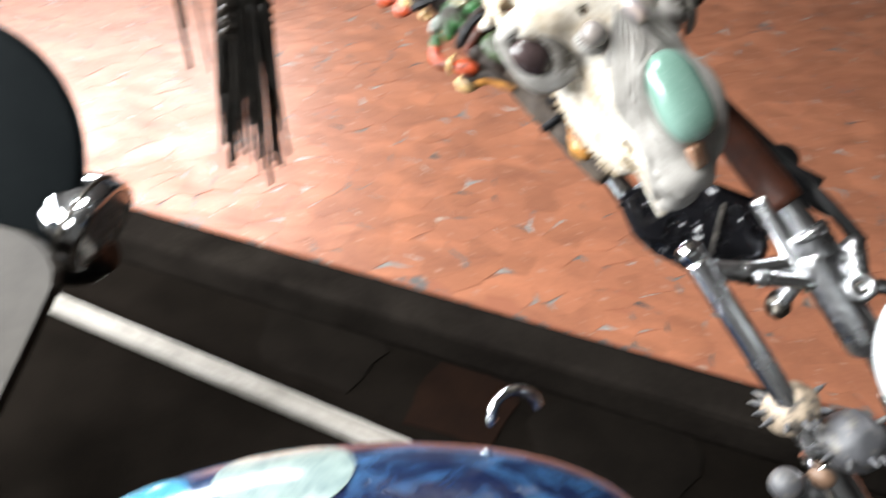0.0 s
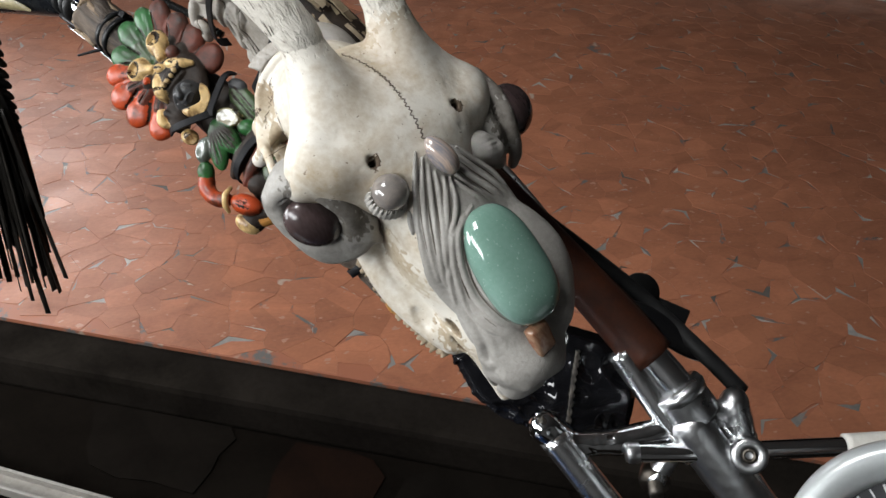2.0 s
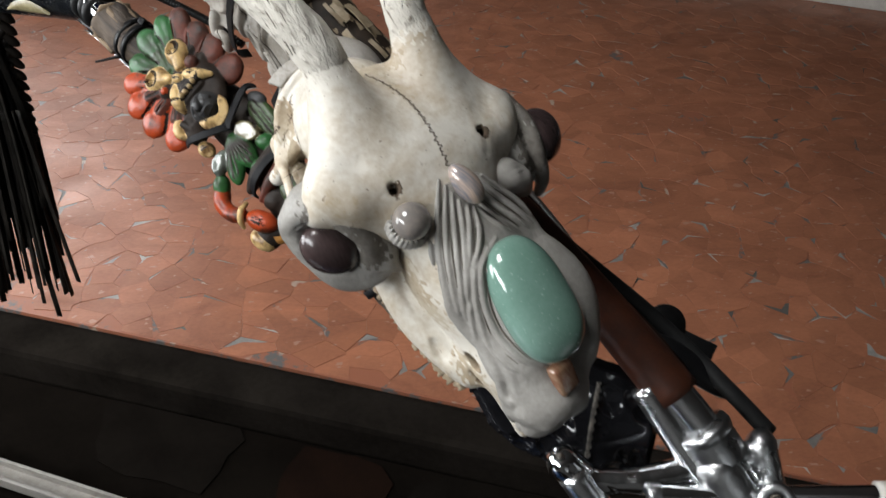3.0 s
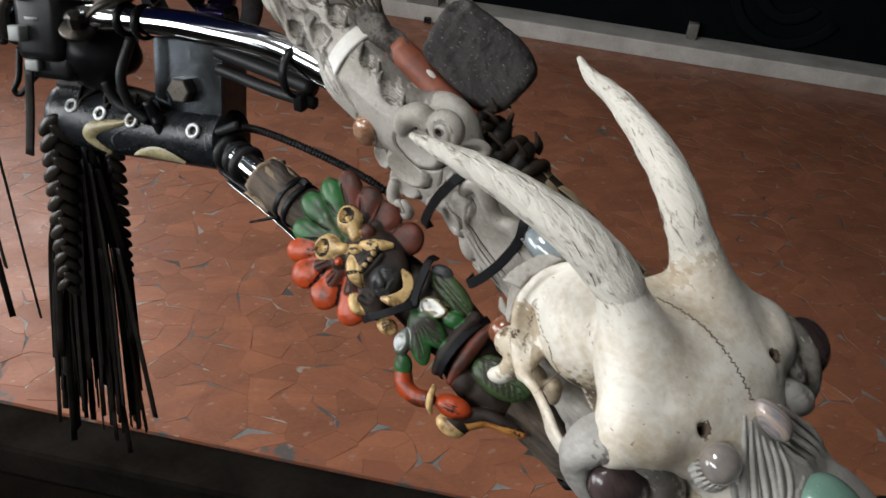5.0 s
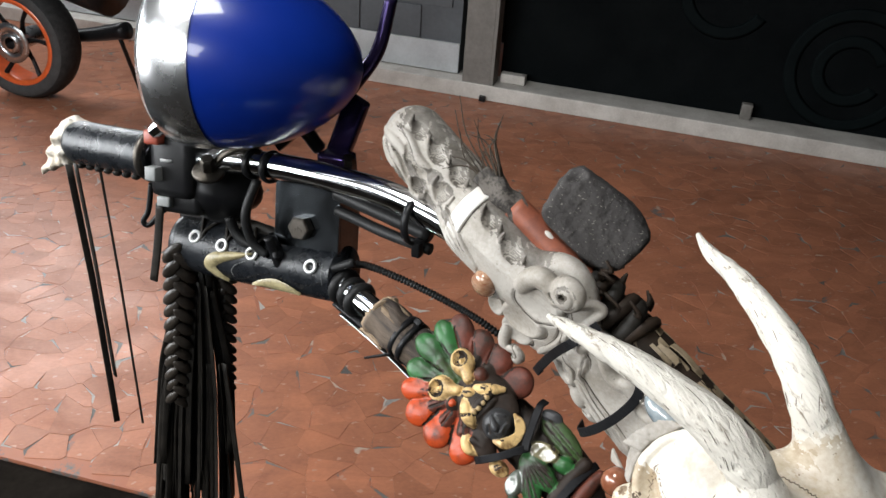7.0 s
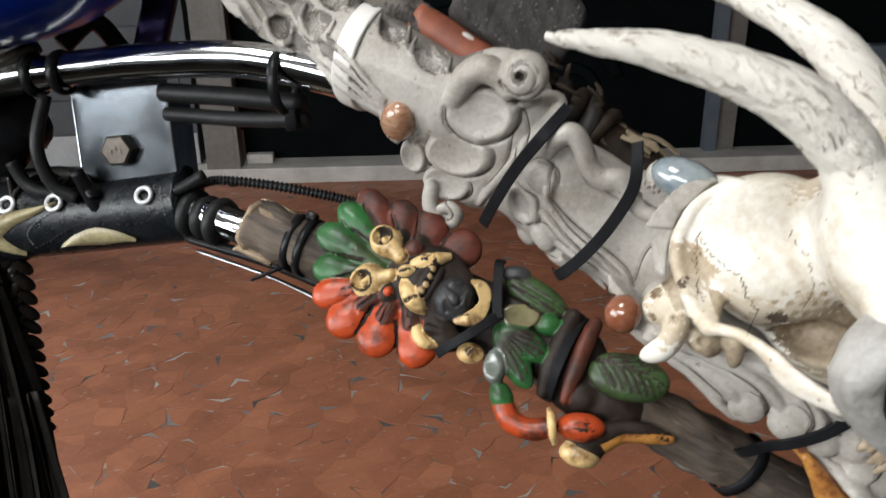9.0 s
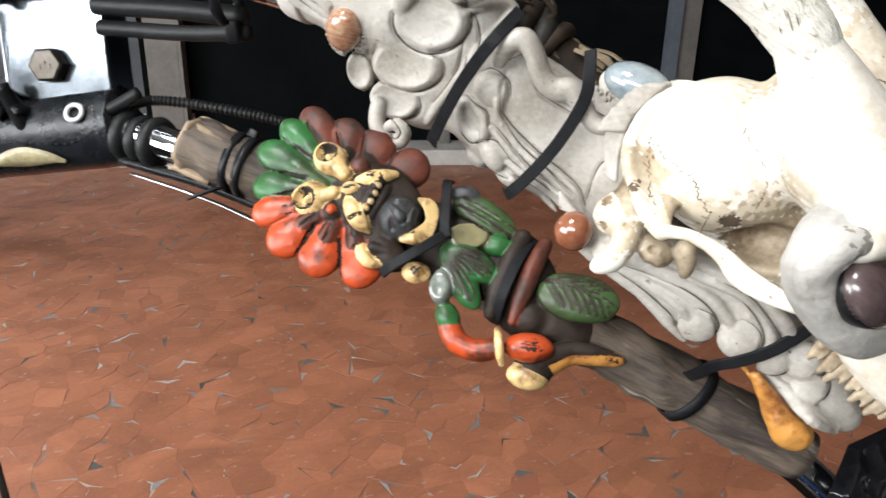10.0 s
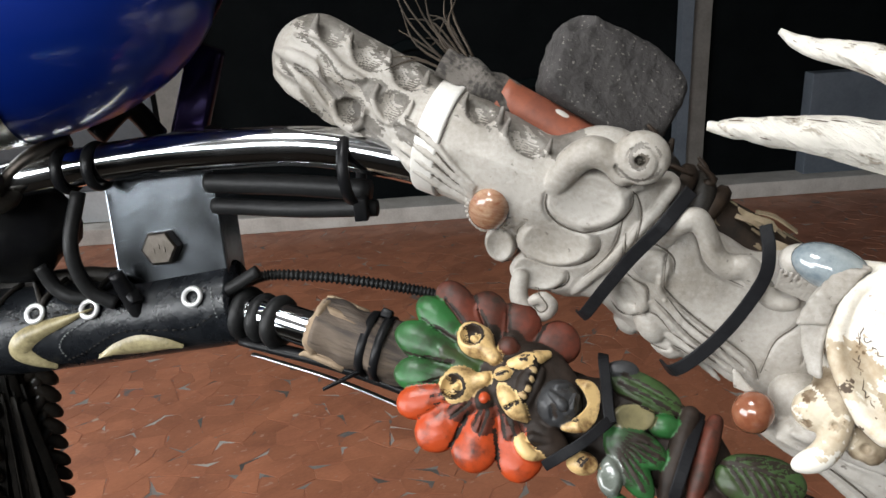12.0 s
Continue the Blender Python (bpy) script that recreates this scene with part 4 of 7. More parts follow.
            d.cap(over(x, y, -4.2), over(x + 4, y, -4.2), 3.3, k=3)
    d.ell((127, 1, -50), (16, 19, 24), (0, 22, 0), k=6)
    d.ell((119, -1, -50), (19, 18, 24), (0, 25, 0), k=6)
    d.ell((138, 0, -64), (9, 14, 15), k=6)
    d.chain([(66, 32, -20), (92, 35, -26), (118, 27, -38)], [7, 9, 8], k=7)
    d.cap((130, 10, -80), (136, -4, -80), 7, 6, k=5)
    d.rough(0.12, 18)
    # folds that fall from the small stone, folds that hug the large stone, folds to the far cheek
    falls = [[(11, -7), (23, -14), (39, -21), (52, -25), (64, -26.5), (69, -26)], [(15, -5), (27, -12), (41, -18.6), (55, -23), (67, -24.5), (73, -24)], [(19, -3.5), (32, -10), (46, -16.4), (60, -20.8), (70, -22.8), (77, -22)], [(24, -2), (36, -7.6), (49, -14), (62, -19), (72, -21)], [(28, 1), (38, -5), (48, -11), (58, -17), (68, -20)], [(30, 4), (42, -2), (50, -8), (56, -14), (64, -18)]]
    hugs = [[(54, -2), (61, -7.6), (73, -10.6), (87, -11), (102, -8), (113, -3)], [(49, 4), (56, -9), (65, -13.6), (76, -15.4), (90, -15), (104, -12), (117, -3)], [(51, -3), (56, -12), (63, -16), (75, -18.6), (91, -19), (106, -16), (118, -8)], [(64, -18), (73, -21), (88, -22), (102, -22), (115, -19.5)]]
    across = [[(18, 16), (28, 22), (36, 28), (46, 33)], [(21, 13.5), (30, 18.6), (40, 25), (50, 31)], [(24, 10.4), (34, 15.4), (42.5, 21.5), (51, 27)], [(28, 7.2), (37, 10.9), (45, 16), (50.5, 20.5)], [(31, 5), (38, 7), (44, 10.4), (49, 15)]]
    grime = bmesh.new()
    for folds, r, lift in ((falls, 1.6, 0.9), (hugs, 1.75, 1.0), (across, 1.5, 0.3)):
        lines = []
        for pts in folds:
            n = len(pts)
            line = spline([over(*p, lift if 0 < i < n - 1 else 0.1) for i, p in enumerate(pts)], 12)
            lines.append(line)
            for i, (u, w) in enumerate(zip(line, line[1:])):
                e = [r * min(1.0, 0.55 + 2.2 * min(v, 1 - v)) for v in (i / (len(line) - 1), (i + 1) / (len(line) - 1))]
                d.cap(u[:3], w[:3], e[0], e[1], k=0.15)
        for p, q in zip(lines, lines[1:]):  # dark strands for grime and painted shade in the grooves between the folds
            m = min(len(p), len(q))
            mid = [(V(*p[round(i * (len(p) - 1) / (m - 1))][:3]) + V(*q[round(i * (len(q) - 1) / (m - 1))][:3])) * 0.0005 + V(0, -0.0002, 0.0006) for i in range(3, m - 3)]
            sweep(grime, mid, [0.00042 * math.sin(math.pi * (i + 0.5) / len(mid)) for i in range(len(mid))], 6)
    d.chain([over(33, -22, 0.2), over(38, -23.6, 0.6), over(43, -25, 0.0)], [1.0, 1.7, 1.0], k=0.2, n=6)
    d.chain([over(115, -19.5, 0.2), (121, -19, -50), (126, -16, -62), (131, -11, -74)], [1.7, 2.0, 2.2, 2.0], k=1.5, n=8)
    part("clay_drape", d.mesh("clay_drape", [CLAY]), None, sk, "grey clay drape with flowing folds over the muzzle")
    part("grime_line", grime, CLAY_DARK, sk, "dark grime and painted shade between the folds")
    cup = Clay((4, 18, -34), (50, 62, 14), 0.8)
    cup.ell((22, 36, -15), (10.5, 9.5, 7), (-20, 0, 12), k=3).cap((27, 42, -18), (30, 47, -28), 6, 5, k=5)
    for k in range(7):
        cup.chain([(13 + 2.8 * k, 28, -8.2), (14 + 2.8 * k, 35, -7.2), (14 + 2.8 * k, 44, -10.5)], 0.9, k=0.6, cut=True)
    cup.rough(0.35, 9)
    part("clay_cup", cup.mesh("clay_cup", CLAY), None, sk)
    bm = blob(bmesh.new(), (0, 0, 0), (1, 1, 1), None, 64)
    for v in bm.verts:
        x, y, z = v.co
        r = (abs(x) ** 2.7 + abs(y) ** 2.5) ** (1 / 2.6)
        k = 1 / max(1e-6, (r ** 2.3 + abs(z) ** 2.3) ** (1 / 2.3))
        v.co = V(x * k * 0.0335, y * k * 0.0196 * (1 + 0.06 * x), z * k * 0.0135)
    ob = part("green_stone", bm, GREEN_STONE, sk, "large polished pale green stone")
    ob.matrix_local = pose(0.0835, 0.0065, c.top(83, 5) * 0.001 + 0.004, 0, 9, 1)
    ob = part("banded_stone", blob(bmesh.new(), (0, 0, 0), (0.0118, 0.0066, 0.0064), None, 32, 0.12, 90), AGATE_GREY, sk, "small polished grey and peach banded stone")
    ob.matrix_local = pose(0.0195, 0.0030, c.top(19, 3) * 0.001 + 0.0058, 0, 8, 15)
    rz = c.top(21, -27.5)
    ob = part("round_stone", blob(bmesh.new(), (0, 0, 0), (0.0098, 0.0098, 0.0085), None, 28), AGATE_DARK, sk, "round polished grey stone in a clay claw")
    ob.matrix_local = pose(0.021, -0.0275, rz * 0.001 + 0.004)
    cl = Clay((8, -46, -20), (40, -14, 14), 0.8)
    for i in range(26):
        a = 2 * math.pi * i / 26
        cl.cap((21 + 10.8 * math.cos(a), -27.5 + 10.8 * math.sin(a), rz - 4), (21 + 9.6 * math.cos(a), -27.5 + 9.6 * math.sin(a), rz + 2.0), 1.4, 0.7, k=0.5)
    part("stone_claw", cl.mesh("stone_claw", CLAY), None, sk)
    ob = part("amber_stone", box(bmesh.new(), I4, 0.0175, 0.0125, 0.008, 0.0024), AGATE, sk, "small brown stone on the nose")
    ob.matrix_local = pose(0.1235, 0.003, -0.024, 0, 35, 8)
    return sk


build_skull()


# ---- clay staff ----
ST = Matrix(((0.572, 0.211, -0.793), (-0.760, -0.228, -0.609), (-0.309, 0.951, 0.030))).to_4x4()
ST.translation = (-0.004, 0.761, 1.364)


def strap(pts, half, thick, normal):
    """A flat band along the points, lying with its face along normal."""
    bm = bmesh.new()
    q = [Vector(p) for p in spline(pts, 6)]
    rows = []
    for i, p in enumerate(q):
        t = (q[min(i + 1, len(q) - 1)] - q[max(i - 1, 0)]).normalized()
        nz = Vector(normal(p) if callable(normal) else normal)
        nz = (nz - t * nz.dot(t)).normalized()
        sd = t.cross(nz)
        rows.append([bm.verts.new(p + sd * a * half + nz * b * thick) for a, b in ((-1, 0), (-1, 0.8), (-0.8, 1), (0.8, 1), (1, 0.8), (1, 0))])
    for a, b in zip(rows, rows[1:]):
        for k in range(6):
            bm.faces.new((a[k], a[(k + 1) % 6], b[(k + 1) % 6], b[k]))
    bm.faces.new(rows[0])
    bm.faces.new(rows[-1][::-1])
    return bm


def build_staff():
    st = thing("clay_staff", ST, "pale grey clay staff modelled with shells, curls and folds", "sculpture")
    c = Clay((-176, -85, -62), (162, 60, 34), 0.85)
    c.cap((-140, 22, -22), (-62, 7, -24), 23, 26, k=6)
    c.cap((-62, 7, -24), (-8, -2, -24), 26, 24, k=8)
    c.ell((16, -6, -24), (34, 44, 19), k=8)
    c.ell((74, -22, -25), (58, 31, 18), (0, 0, -6), k=8)
    c.ell((122, -22, -27), (36, 38, 20), (0, 0, -10), k=8)
    f = lambda x, y, up=0.0: (x, y, c.top(x, y, -24) + up)
    # long folds of the rounded end: deep cuts with raised backs between them
    for pts in ([(-156, 24), (-142, 26), (-128, 24), (-112, 17), (-98, 13)], [(-154, 12), (-140, 8), (-126, 3), (-114, -2)], [(-146, 34), (-130, 33), (-116, 27), (-104, 26)], [(-152, 18), (-136, 17), (-122, 11), (-108, 2), (-92, -5), (-76, -9)]):
        c.chain([f(*p, 0.4) for p in pts], [1.2] + [2.7] * (len(pts) - 2) + [1.2], k=2.2)
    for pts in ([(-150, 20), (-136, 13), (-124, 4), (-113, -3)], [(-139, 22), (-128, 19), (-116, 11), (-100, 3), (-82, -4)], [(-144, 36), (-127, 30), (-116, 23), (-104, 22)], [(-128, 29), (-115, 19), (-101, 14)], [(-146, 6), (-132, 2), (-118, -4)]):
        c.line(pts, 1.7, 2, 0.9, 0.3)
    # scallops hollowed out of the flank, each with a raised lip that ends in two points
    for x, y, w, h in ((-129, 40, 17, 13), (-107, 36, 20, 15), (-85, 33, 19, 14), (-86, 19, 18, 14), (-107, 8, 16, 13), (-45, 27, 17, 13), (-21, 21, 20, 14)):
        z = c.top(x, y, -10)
        # The hollow takes darker clay: grime with its shade coloured in.
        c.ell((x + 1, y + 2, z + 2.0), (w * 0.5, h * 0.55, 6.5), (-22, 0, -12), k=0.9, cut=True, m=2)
        q = [(x - w * 0.52, y + h * 0.55), (x - w * 0.53, y + h * 0.05), (x - w * 0.25, y - h * 0.42), (x + w * 0.2, y - h * 0.5), (x + w * 0.48, y - h * 0.15), (x + w * 0.54, y + h * 0.45)]
        zz = [c.top(*p, z) for p in q]
        c.chain([(p[0], p[1], min(max(v, z - 7), z + 2) + e) for p, v, e in zip(q, zz, (1.6, 0.4, 0.2, 0.2, 0.6, 2.4))], [0.9, 1.5, 1.7, 1.7, 1.6, 0.8], k=0.9)
    # tendons that run under the band to the set stone
    for a, b, e in ((11, 3, -4), (5, -1, -7), (-1, -6, -10), (-7, -11, -13)):
        c.chain([f(-80, a + 4, 0), f(-62, a, 0.5), f(-49, b, 0.8), f(-36, e, 0.6)], [1.2, 2.1, 2.0, 1.4], k=0.7)
        c.line([(-76, a + 1), (-60, a - 3), (-48, b - 2.4), (-38, e - 1.4)], 0.9, 1, 0.3, 0.2)
    for k in range(4):
        c.line([(-90 + 3 * k, 16 - k), (-82 + 3 * k, 10 - k), (-74 + 3 * k, 6 - k)], 0.6, 2, 0.3, 0.1)
    bz = c.top(-26, -12)
    for i in range(34):
        a = 2 * math.pi * i / 34
        c.cap((-26 + 13 * math.cos(a), -12 + 13 * math.sin(a), bz - 2), (-26 + 10 * math.cos(a), -12 + 10 * math.sin(a), bz + 2.2), 1.0, 0.6, k=0.3)
    # shells, shallow bowls that overlap
    for x, y, rx, ry, t in ((-17, -31, 8, 10, 30), (6, -37, 15, 10.5, 14), (9, -17, 19.5, 12.5, 18), (15, 7, 18, 14, 20)):
        z = c.top(x, y, -12)
        c.ell((x, y, z - 1.5), (rx, ry, 8.5), (0, 0, t), k=0.35)
        c.ell((x + 0.5, y + 0.6, z + 7.6), (rx * 1.02, ry * 1.02, 6.6), (0, 0, t), k=0.9, cut=True)
        q = [(x + rx * 1.04 * math.cos(a) * math.cos(radians(t)) - ry * 1.04 * math.sin(a) * math.sin(radians(t)), y + rx * 1.04 * math.cos(a) * math.sin(radians(t)) + ry * 1.04 * math.sin(a) * math.cos(radians(t))) for a in np.linspace(2.4, 6.6, 12)]
        c.line(q, 1.1, 1, 0.3, 0.0, 3)
    # upper curl: a thick roll that winds up round a small hole
    c.chain([(-2, 6, -6), (0, 14, -3), (3, 23, 0), (10, 30, 1), (19, 29, 0), (25, 25, 0)], [4.5, 5.6, 6.6, 6.8, 6, 5], k=0.8)
    c.ell((30, 35, 1), (12, 11.5, 8), k=1.0)
    for i in range(30):
        a = radians(215 + 15 * i)
        r = 11.0 - 0.27 * i
        a2, r2 = radians(215 + 15 * (i + 1)), 11.0 - 0.27 * (i + 1)
        z = 1 + 8 * math.sqrt(max(0.05, 1 - (r / 12.2) ** 2))
        c.cap((30 + r * math.cos(a), 35 + r * math.sin(a), z), (30 + r2 * math.cos(a2), 35 + r2 * math.sin(a2), z), 0.75, k=0.5, cut=True, m=2)
    c.cap((30, 35, 12), (30, 35, 3), 2.2, k=0.5, cut=True, m=1)
    c.chain([(-1, -42, -9), (2, -51, -6), (9, -57, -5), (17, -55, -5), (19, -49, -4), (14, -46, -3), (10, -49, -2)], [4, 4.6, 4.8, 4.4, 4, 3.4, 2.6], k=0.4)
    c.line([(6, -46), (12, -44), (18, -48), (16, -53), (10, -52)], 0.7, 1)
    # folded leaf under the curl
    c.chain([f(29, 16, -1), f(40, 24, 0), f(46, 22, 0), f(44, 12, 0.5), f(40, 0, 0.6), f(36, -14, 0.6), f(31, -28, 0.4), f(26, -42, 0)], [1.6, 2.6, 3.0, 2.8, 2.6, 2.6, 2.4, 1.6], k=0.9)
    c.line([(31, 18), (36, 12), (40, 4), (42, -4)], 0.8)
    c.line([(32, 4), (34, -8), (32, -18), (27, -30)], 0.8)
    c.line([(36, -2), (40, -12), (38, -24)], 0.7)
    # loops beside the strap
    for x, y, rx, ry, t in ((54, -12, 10.5, 7.5, -15), (66, -42, 10, 6, -38), (76, -50, 10, 5.5, -24), (56, -50, 8, 5, -30)):
        p = f(x, y, 0)
        c.ell((p[0], p[1], p[2] - 1.5), (rx, ry, 6), (0, 0, t), k=0.3)
    q = [(50 + 10.5 * math.cos(a) * 0.77 + 6 * math.sin(a) * 0.64, -29 - 10.5 * math.cos(a) * 0.64 + 6 * math.sin(a) * 0.77) for a in np.linspace(0.3, 5.9, 10)]
    c.chain([f(*p, 0) for p in q], 3.0, k=0.4, n=3)
    for q in ([(45, -6), (50, -3), (60, -5), (64, -11)], [(42, -18), (48, -20), (56, -22), (60, -28)], [(44, -38), (52, -42), (60, -36)], [(58, -36), (66, -34), (76, -40)], [(60, -54), (70, -52), (84, -50)]):
        c.line(q, 0.8)
    # thick roll along the upper edge
    c.chain([(53, 3, -5), (55, 12, -3), (61, 17, -3), (68, 13, -3), (76, 5, -3), (85, 3, -3), (92, 6, -3), (99, 2, -3), (108, -3, -4), (116, -2, -5)], [3.4, 4.8, 5.0, 4.8, 4.8, 5.2, 5.4, 4.8, 4.8, 4], k=0.8)
    c.line([(57, 5), (62, 9), (68, 4), (76, -3), (86, -5), (98, -6)], 0.9)
    for i in range(8):
        c.cap((84 + 1.5 * i, 0 + 0.4 * i, 3.5), (86 + 1.5 * i, 4 + 0.4 * i, 3.5), 0.5, k=0.3, cut=True)
    # long creases of the drape
    for q in ([(56, -2), (60, -12), (64, -19), (76, -25), (90, -30), (104, -34), (114, -38), (120, -46)], [(61, -26), (72, -31), (87, -39), (98, -42), (110, -46)], [(66, -22), (80, -30), (96, -36), (112, -43)], [(74, -40), (86, -43), (98, -46), (110, -52)], [(80, -48), (94, -52), (106, -57)]):
        c.chain([f(p[0], p[1] - 2.6, 0.1) for p in q], [1.0] + [1.9] * (len(q) - 2) + [1.0], k=1.0, n=4)
        c.line(q, 0.95)
    c.line([(132, 10), (127, -2), (123, -13), (118, -24), (119, -42)], 0.7)
    c.line([(142, 16), (134, 2), (130, -14), (133, -30)], 0.7)
    c.ell((121, 18, 0), (19, 10, 10), k=4)
    for i in range(17):
        c.cap((104 + 2.2 * i, 16 + 0.1 * i, 12), (107 + 1.9 * i, 4 - 0.1 * i, 0), 0.9, 1.3, k=0.3)
    for i in range(9):
        c.cap((107 + 1.6 * i, -41 - 0.9 * i, 0), (110 + 1.3 * i, -48, 0.5), 1.1, 0.8, k=0.3)
    c.rough(0.3, 20)
    # Upper flank and end folds coloured darker, grime and shade together.
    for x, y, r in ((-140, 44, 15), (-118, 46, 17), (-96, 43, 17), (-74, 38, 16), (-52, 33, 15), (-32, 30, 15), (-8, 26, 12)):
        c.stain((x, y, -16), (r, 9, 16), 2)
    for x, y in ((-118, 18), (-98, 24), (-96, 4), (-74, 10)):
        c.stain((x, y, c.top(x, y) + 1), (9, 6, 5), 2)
    part("crease_grime", c.dark_lines(), CLAY_DARK, st, "dark grime and painted shade in the creases")
    part("clay_body", c.mesh("clay_body", [CLAY_PALE, CLAY_DARK, CLAY_GRIME_SHADE]), None, st, "pale grey clay with shell and scroll relief")
    m = Matrix.Translation(V(-62, 7, -24) * 0.001) @ pose(0, 0, 0, 10, 88, 12)
    bm = lathe(bmesh.new(), [(0.0280, -0.0064), (0.0293, -0.0060), (0.0298, -0.0048), (0.0299, 0.0048), (0.0294, 0.0060), (0.0280, 0.0064), (0.0268, 0.0060), (0.0268, -0.0060), (0.0280, -0.0064)], m, 64)
    part("white_band", bm, WHITE_PLASTIC, st, "white plastic band round the staff")
    part("agate_bead", blob(bmesh.new(), V(-26, -12, bz + 2.5) * 0.001, (0.0098, 0.0102, 0.0085), None, 28), AGATE, st, "polished brown and cream agate bead")
    part("orange_bead", blob(bmesh.new(), V(121, -54, 6) * 0.001, (0.0095, 0.0102, 0.009), None, 28), AGATE_RED, st, "polished orange brown agate bead")
    part("pale_bead", blob(bmesh.new(), V(121, 24, 12) * 0.001, (0.0165, 0.0095, 0.011), None, 28), AGATE_BLUE, st, "polished pale blue grey stone")
    mm = lambda pts: [V(*p) * 0.001 for p in pts]
    part("black_strap", strap(mm([(54, 27, -6), (49, 12, 3.5), (43, -7, 4.2), (39, -26, 3.0), (36, -44, -1), (34, -50, -12)]), 0.0031, 0.0011, (0, 0.05, 1)), STRAP, st, "flat black rubber strap", False)
    part("black_strap", strap(mm([(92, 25, -8), (97, 18, 1.5), (100, 6, 3.2), (97, -16, 3.2), (91, -36, 3.5), (84, -52, 1), (80, -58, -12)]), 0.0031, 0.0011, (0, 0.05, 1)), STRAP, st, "flat black rubber strap", False)
    # the clay that runs on below the skull
    w = Clay((122, -110, -40), (300, 0, 30), 0.95)
    w.chain([(138, -46, -10), (180, -54, -10), (230, -62, -9), (275, -86, -10)], [13, 17, 16, 9], k=6)
    g = lambda x, y, up=0.0: (x, y, w.top(x, y, -4) + up)
    folds = [[(128, -64), (146, -68), (164, -72), (180, -79), (192, -84)], [(136, -60), (160, -60), (180, -63), (190, -69)], [(140, -54), (166, -50), (188, -51), (204, -58), (210, -66)], [(160, -44), (184, -40), (204, -41), (220, -50), (226, -62)], [(180, -36), (204, -36), (222, -44), (234, -54)]]
    for p, q in zip(folds, folds[1:]):  # the sheet that joins the folds
        m = min(len(p), len(q))
        for u in (0.25, 0.5, 0.75):
            w.chain([g(p[i][0] * (1 - u) + q[i][0] * u, p[i][1] * (1 - u) + q[i][1] * u, -2.6) for i in range(m)], 4.6, k=2.5)
    for q in folds:
        w.chain([g(*p, 0.2) for p in q], [2.0] + [3.0] * (len(q) - 2) + [2.2], k=0.9)
    for x, y, r in ((193, -69, 9.2), (212, -65, 9.6), (231, -69, 8), (244, -63, 9.5), (252, -74, 8)):
        p = g(x, y, 0)
        w.ell((x, y, p[2] - 1), (r, r * 1.12, 4.2), (0, 0, 20), k=0.6)
        w.line([(x + r * 1.06 * math.cos(a), y + r * 1.1 * math.sin(a)) for a in np.linspace(-1.6, 1.9, 7)], 0.9, 1)
    for q in ([(146, -65), (164, -67), (178, -72), (186, -78)], [(150, -57), (175, -53), (194, -57), (203, -68), (204, -76)], [(170, -45), (192, -43), (212, -50), (222, -60), (222, -71)], [(190, -38), (206, -40), (222, -50), (230, -58)]):
        w.line(q, 1.1, 1)
    for k in range(3):
        w.chain([g(228 + 6 * k, -77 - 3 * k, 0), g(252 + 3 * k, -82 - 2 * k, 1), g(274, -90 - k, 0)], [1.6, 3.0, 1.5], k=0.4)
    w.rough(0.4, 18)
    part("crease_grime", w.dark_lines(), CLAY_DARK, st, "dark grime and painted shade in the creases")
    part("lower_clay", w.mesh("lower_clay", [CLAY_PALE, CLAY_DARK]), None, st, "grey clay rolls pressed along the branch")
    o = Clay((215, -118, -10), (280, -65, 32), 1.0)
    o.cap((228, -80, 8), (252, -98, 8), 2.5, 8, k=3).ell((256, -99, 7), (10, 8.5, 8), k=3).cap((216, -76, 6), (226, -82, 6), 2.2, 1.6, k=2).rough(0.5, 12)
    part("black_strap", strap(mm([(198, -116, -18), (202, -106, -8), (205, -95, 3), (209, -83, 11), (217, -73, 15), (226, -62, 15), (233, -50, 13), (238, -40, 9)]), 0.0030, 0.0011, (-0.1, -0.25, 1)), STRAP, st, "flat black rubber strap", False)
    part("ochre_claw", o.mesh("ochre_claw", P_AMBER), None, st, "glossy ochre painted claw")
    # the staff arches towards its middle
    for ob in st.children:
        me = ob.data
        co = np.empty(len(me.vertices) * 3)
        me.vertices.foreach_get("co", co)
        co = co.reshape(-1, 3)
        u = np.clip(np.minimum((co[:, 0] * 1000 + 95) / 70, (112 - co[:, 0] * 1000) / 66), 0, 1)
        lean = np.minimum(1.0, 1.0 - (0.010 - co[:, 1]) * 26)
        co += (u * u * (3 - 2 * u) * lean)[:, None] * np.array((0.004, 0.006, 0.014))
        me.vertices.foreach_set("co", co.ravel())
        me.update()
    return st


build_staff()


# ---- painted figure ----
FG = Matrix(((0.594, 0.647, -0.477), (-0.747, 0.225, -0.625), (-0.297, 0.728, 0.617))).to_4x4()
FG.translation = (-0.016, 0.734, 1.279)


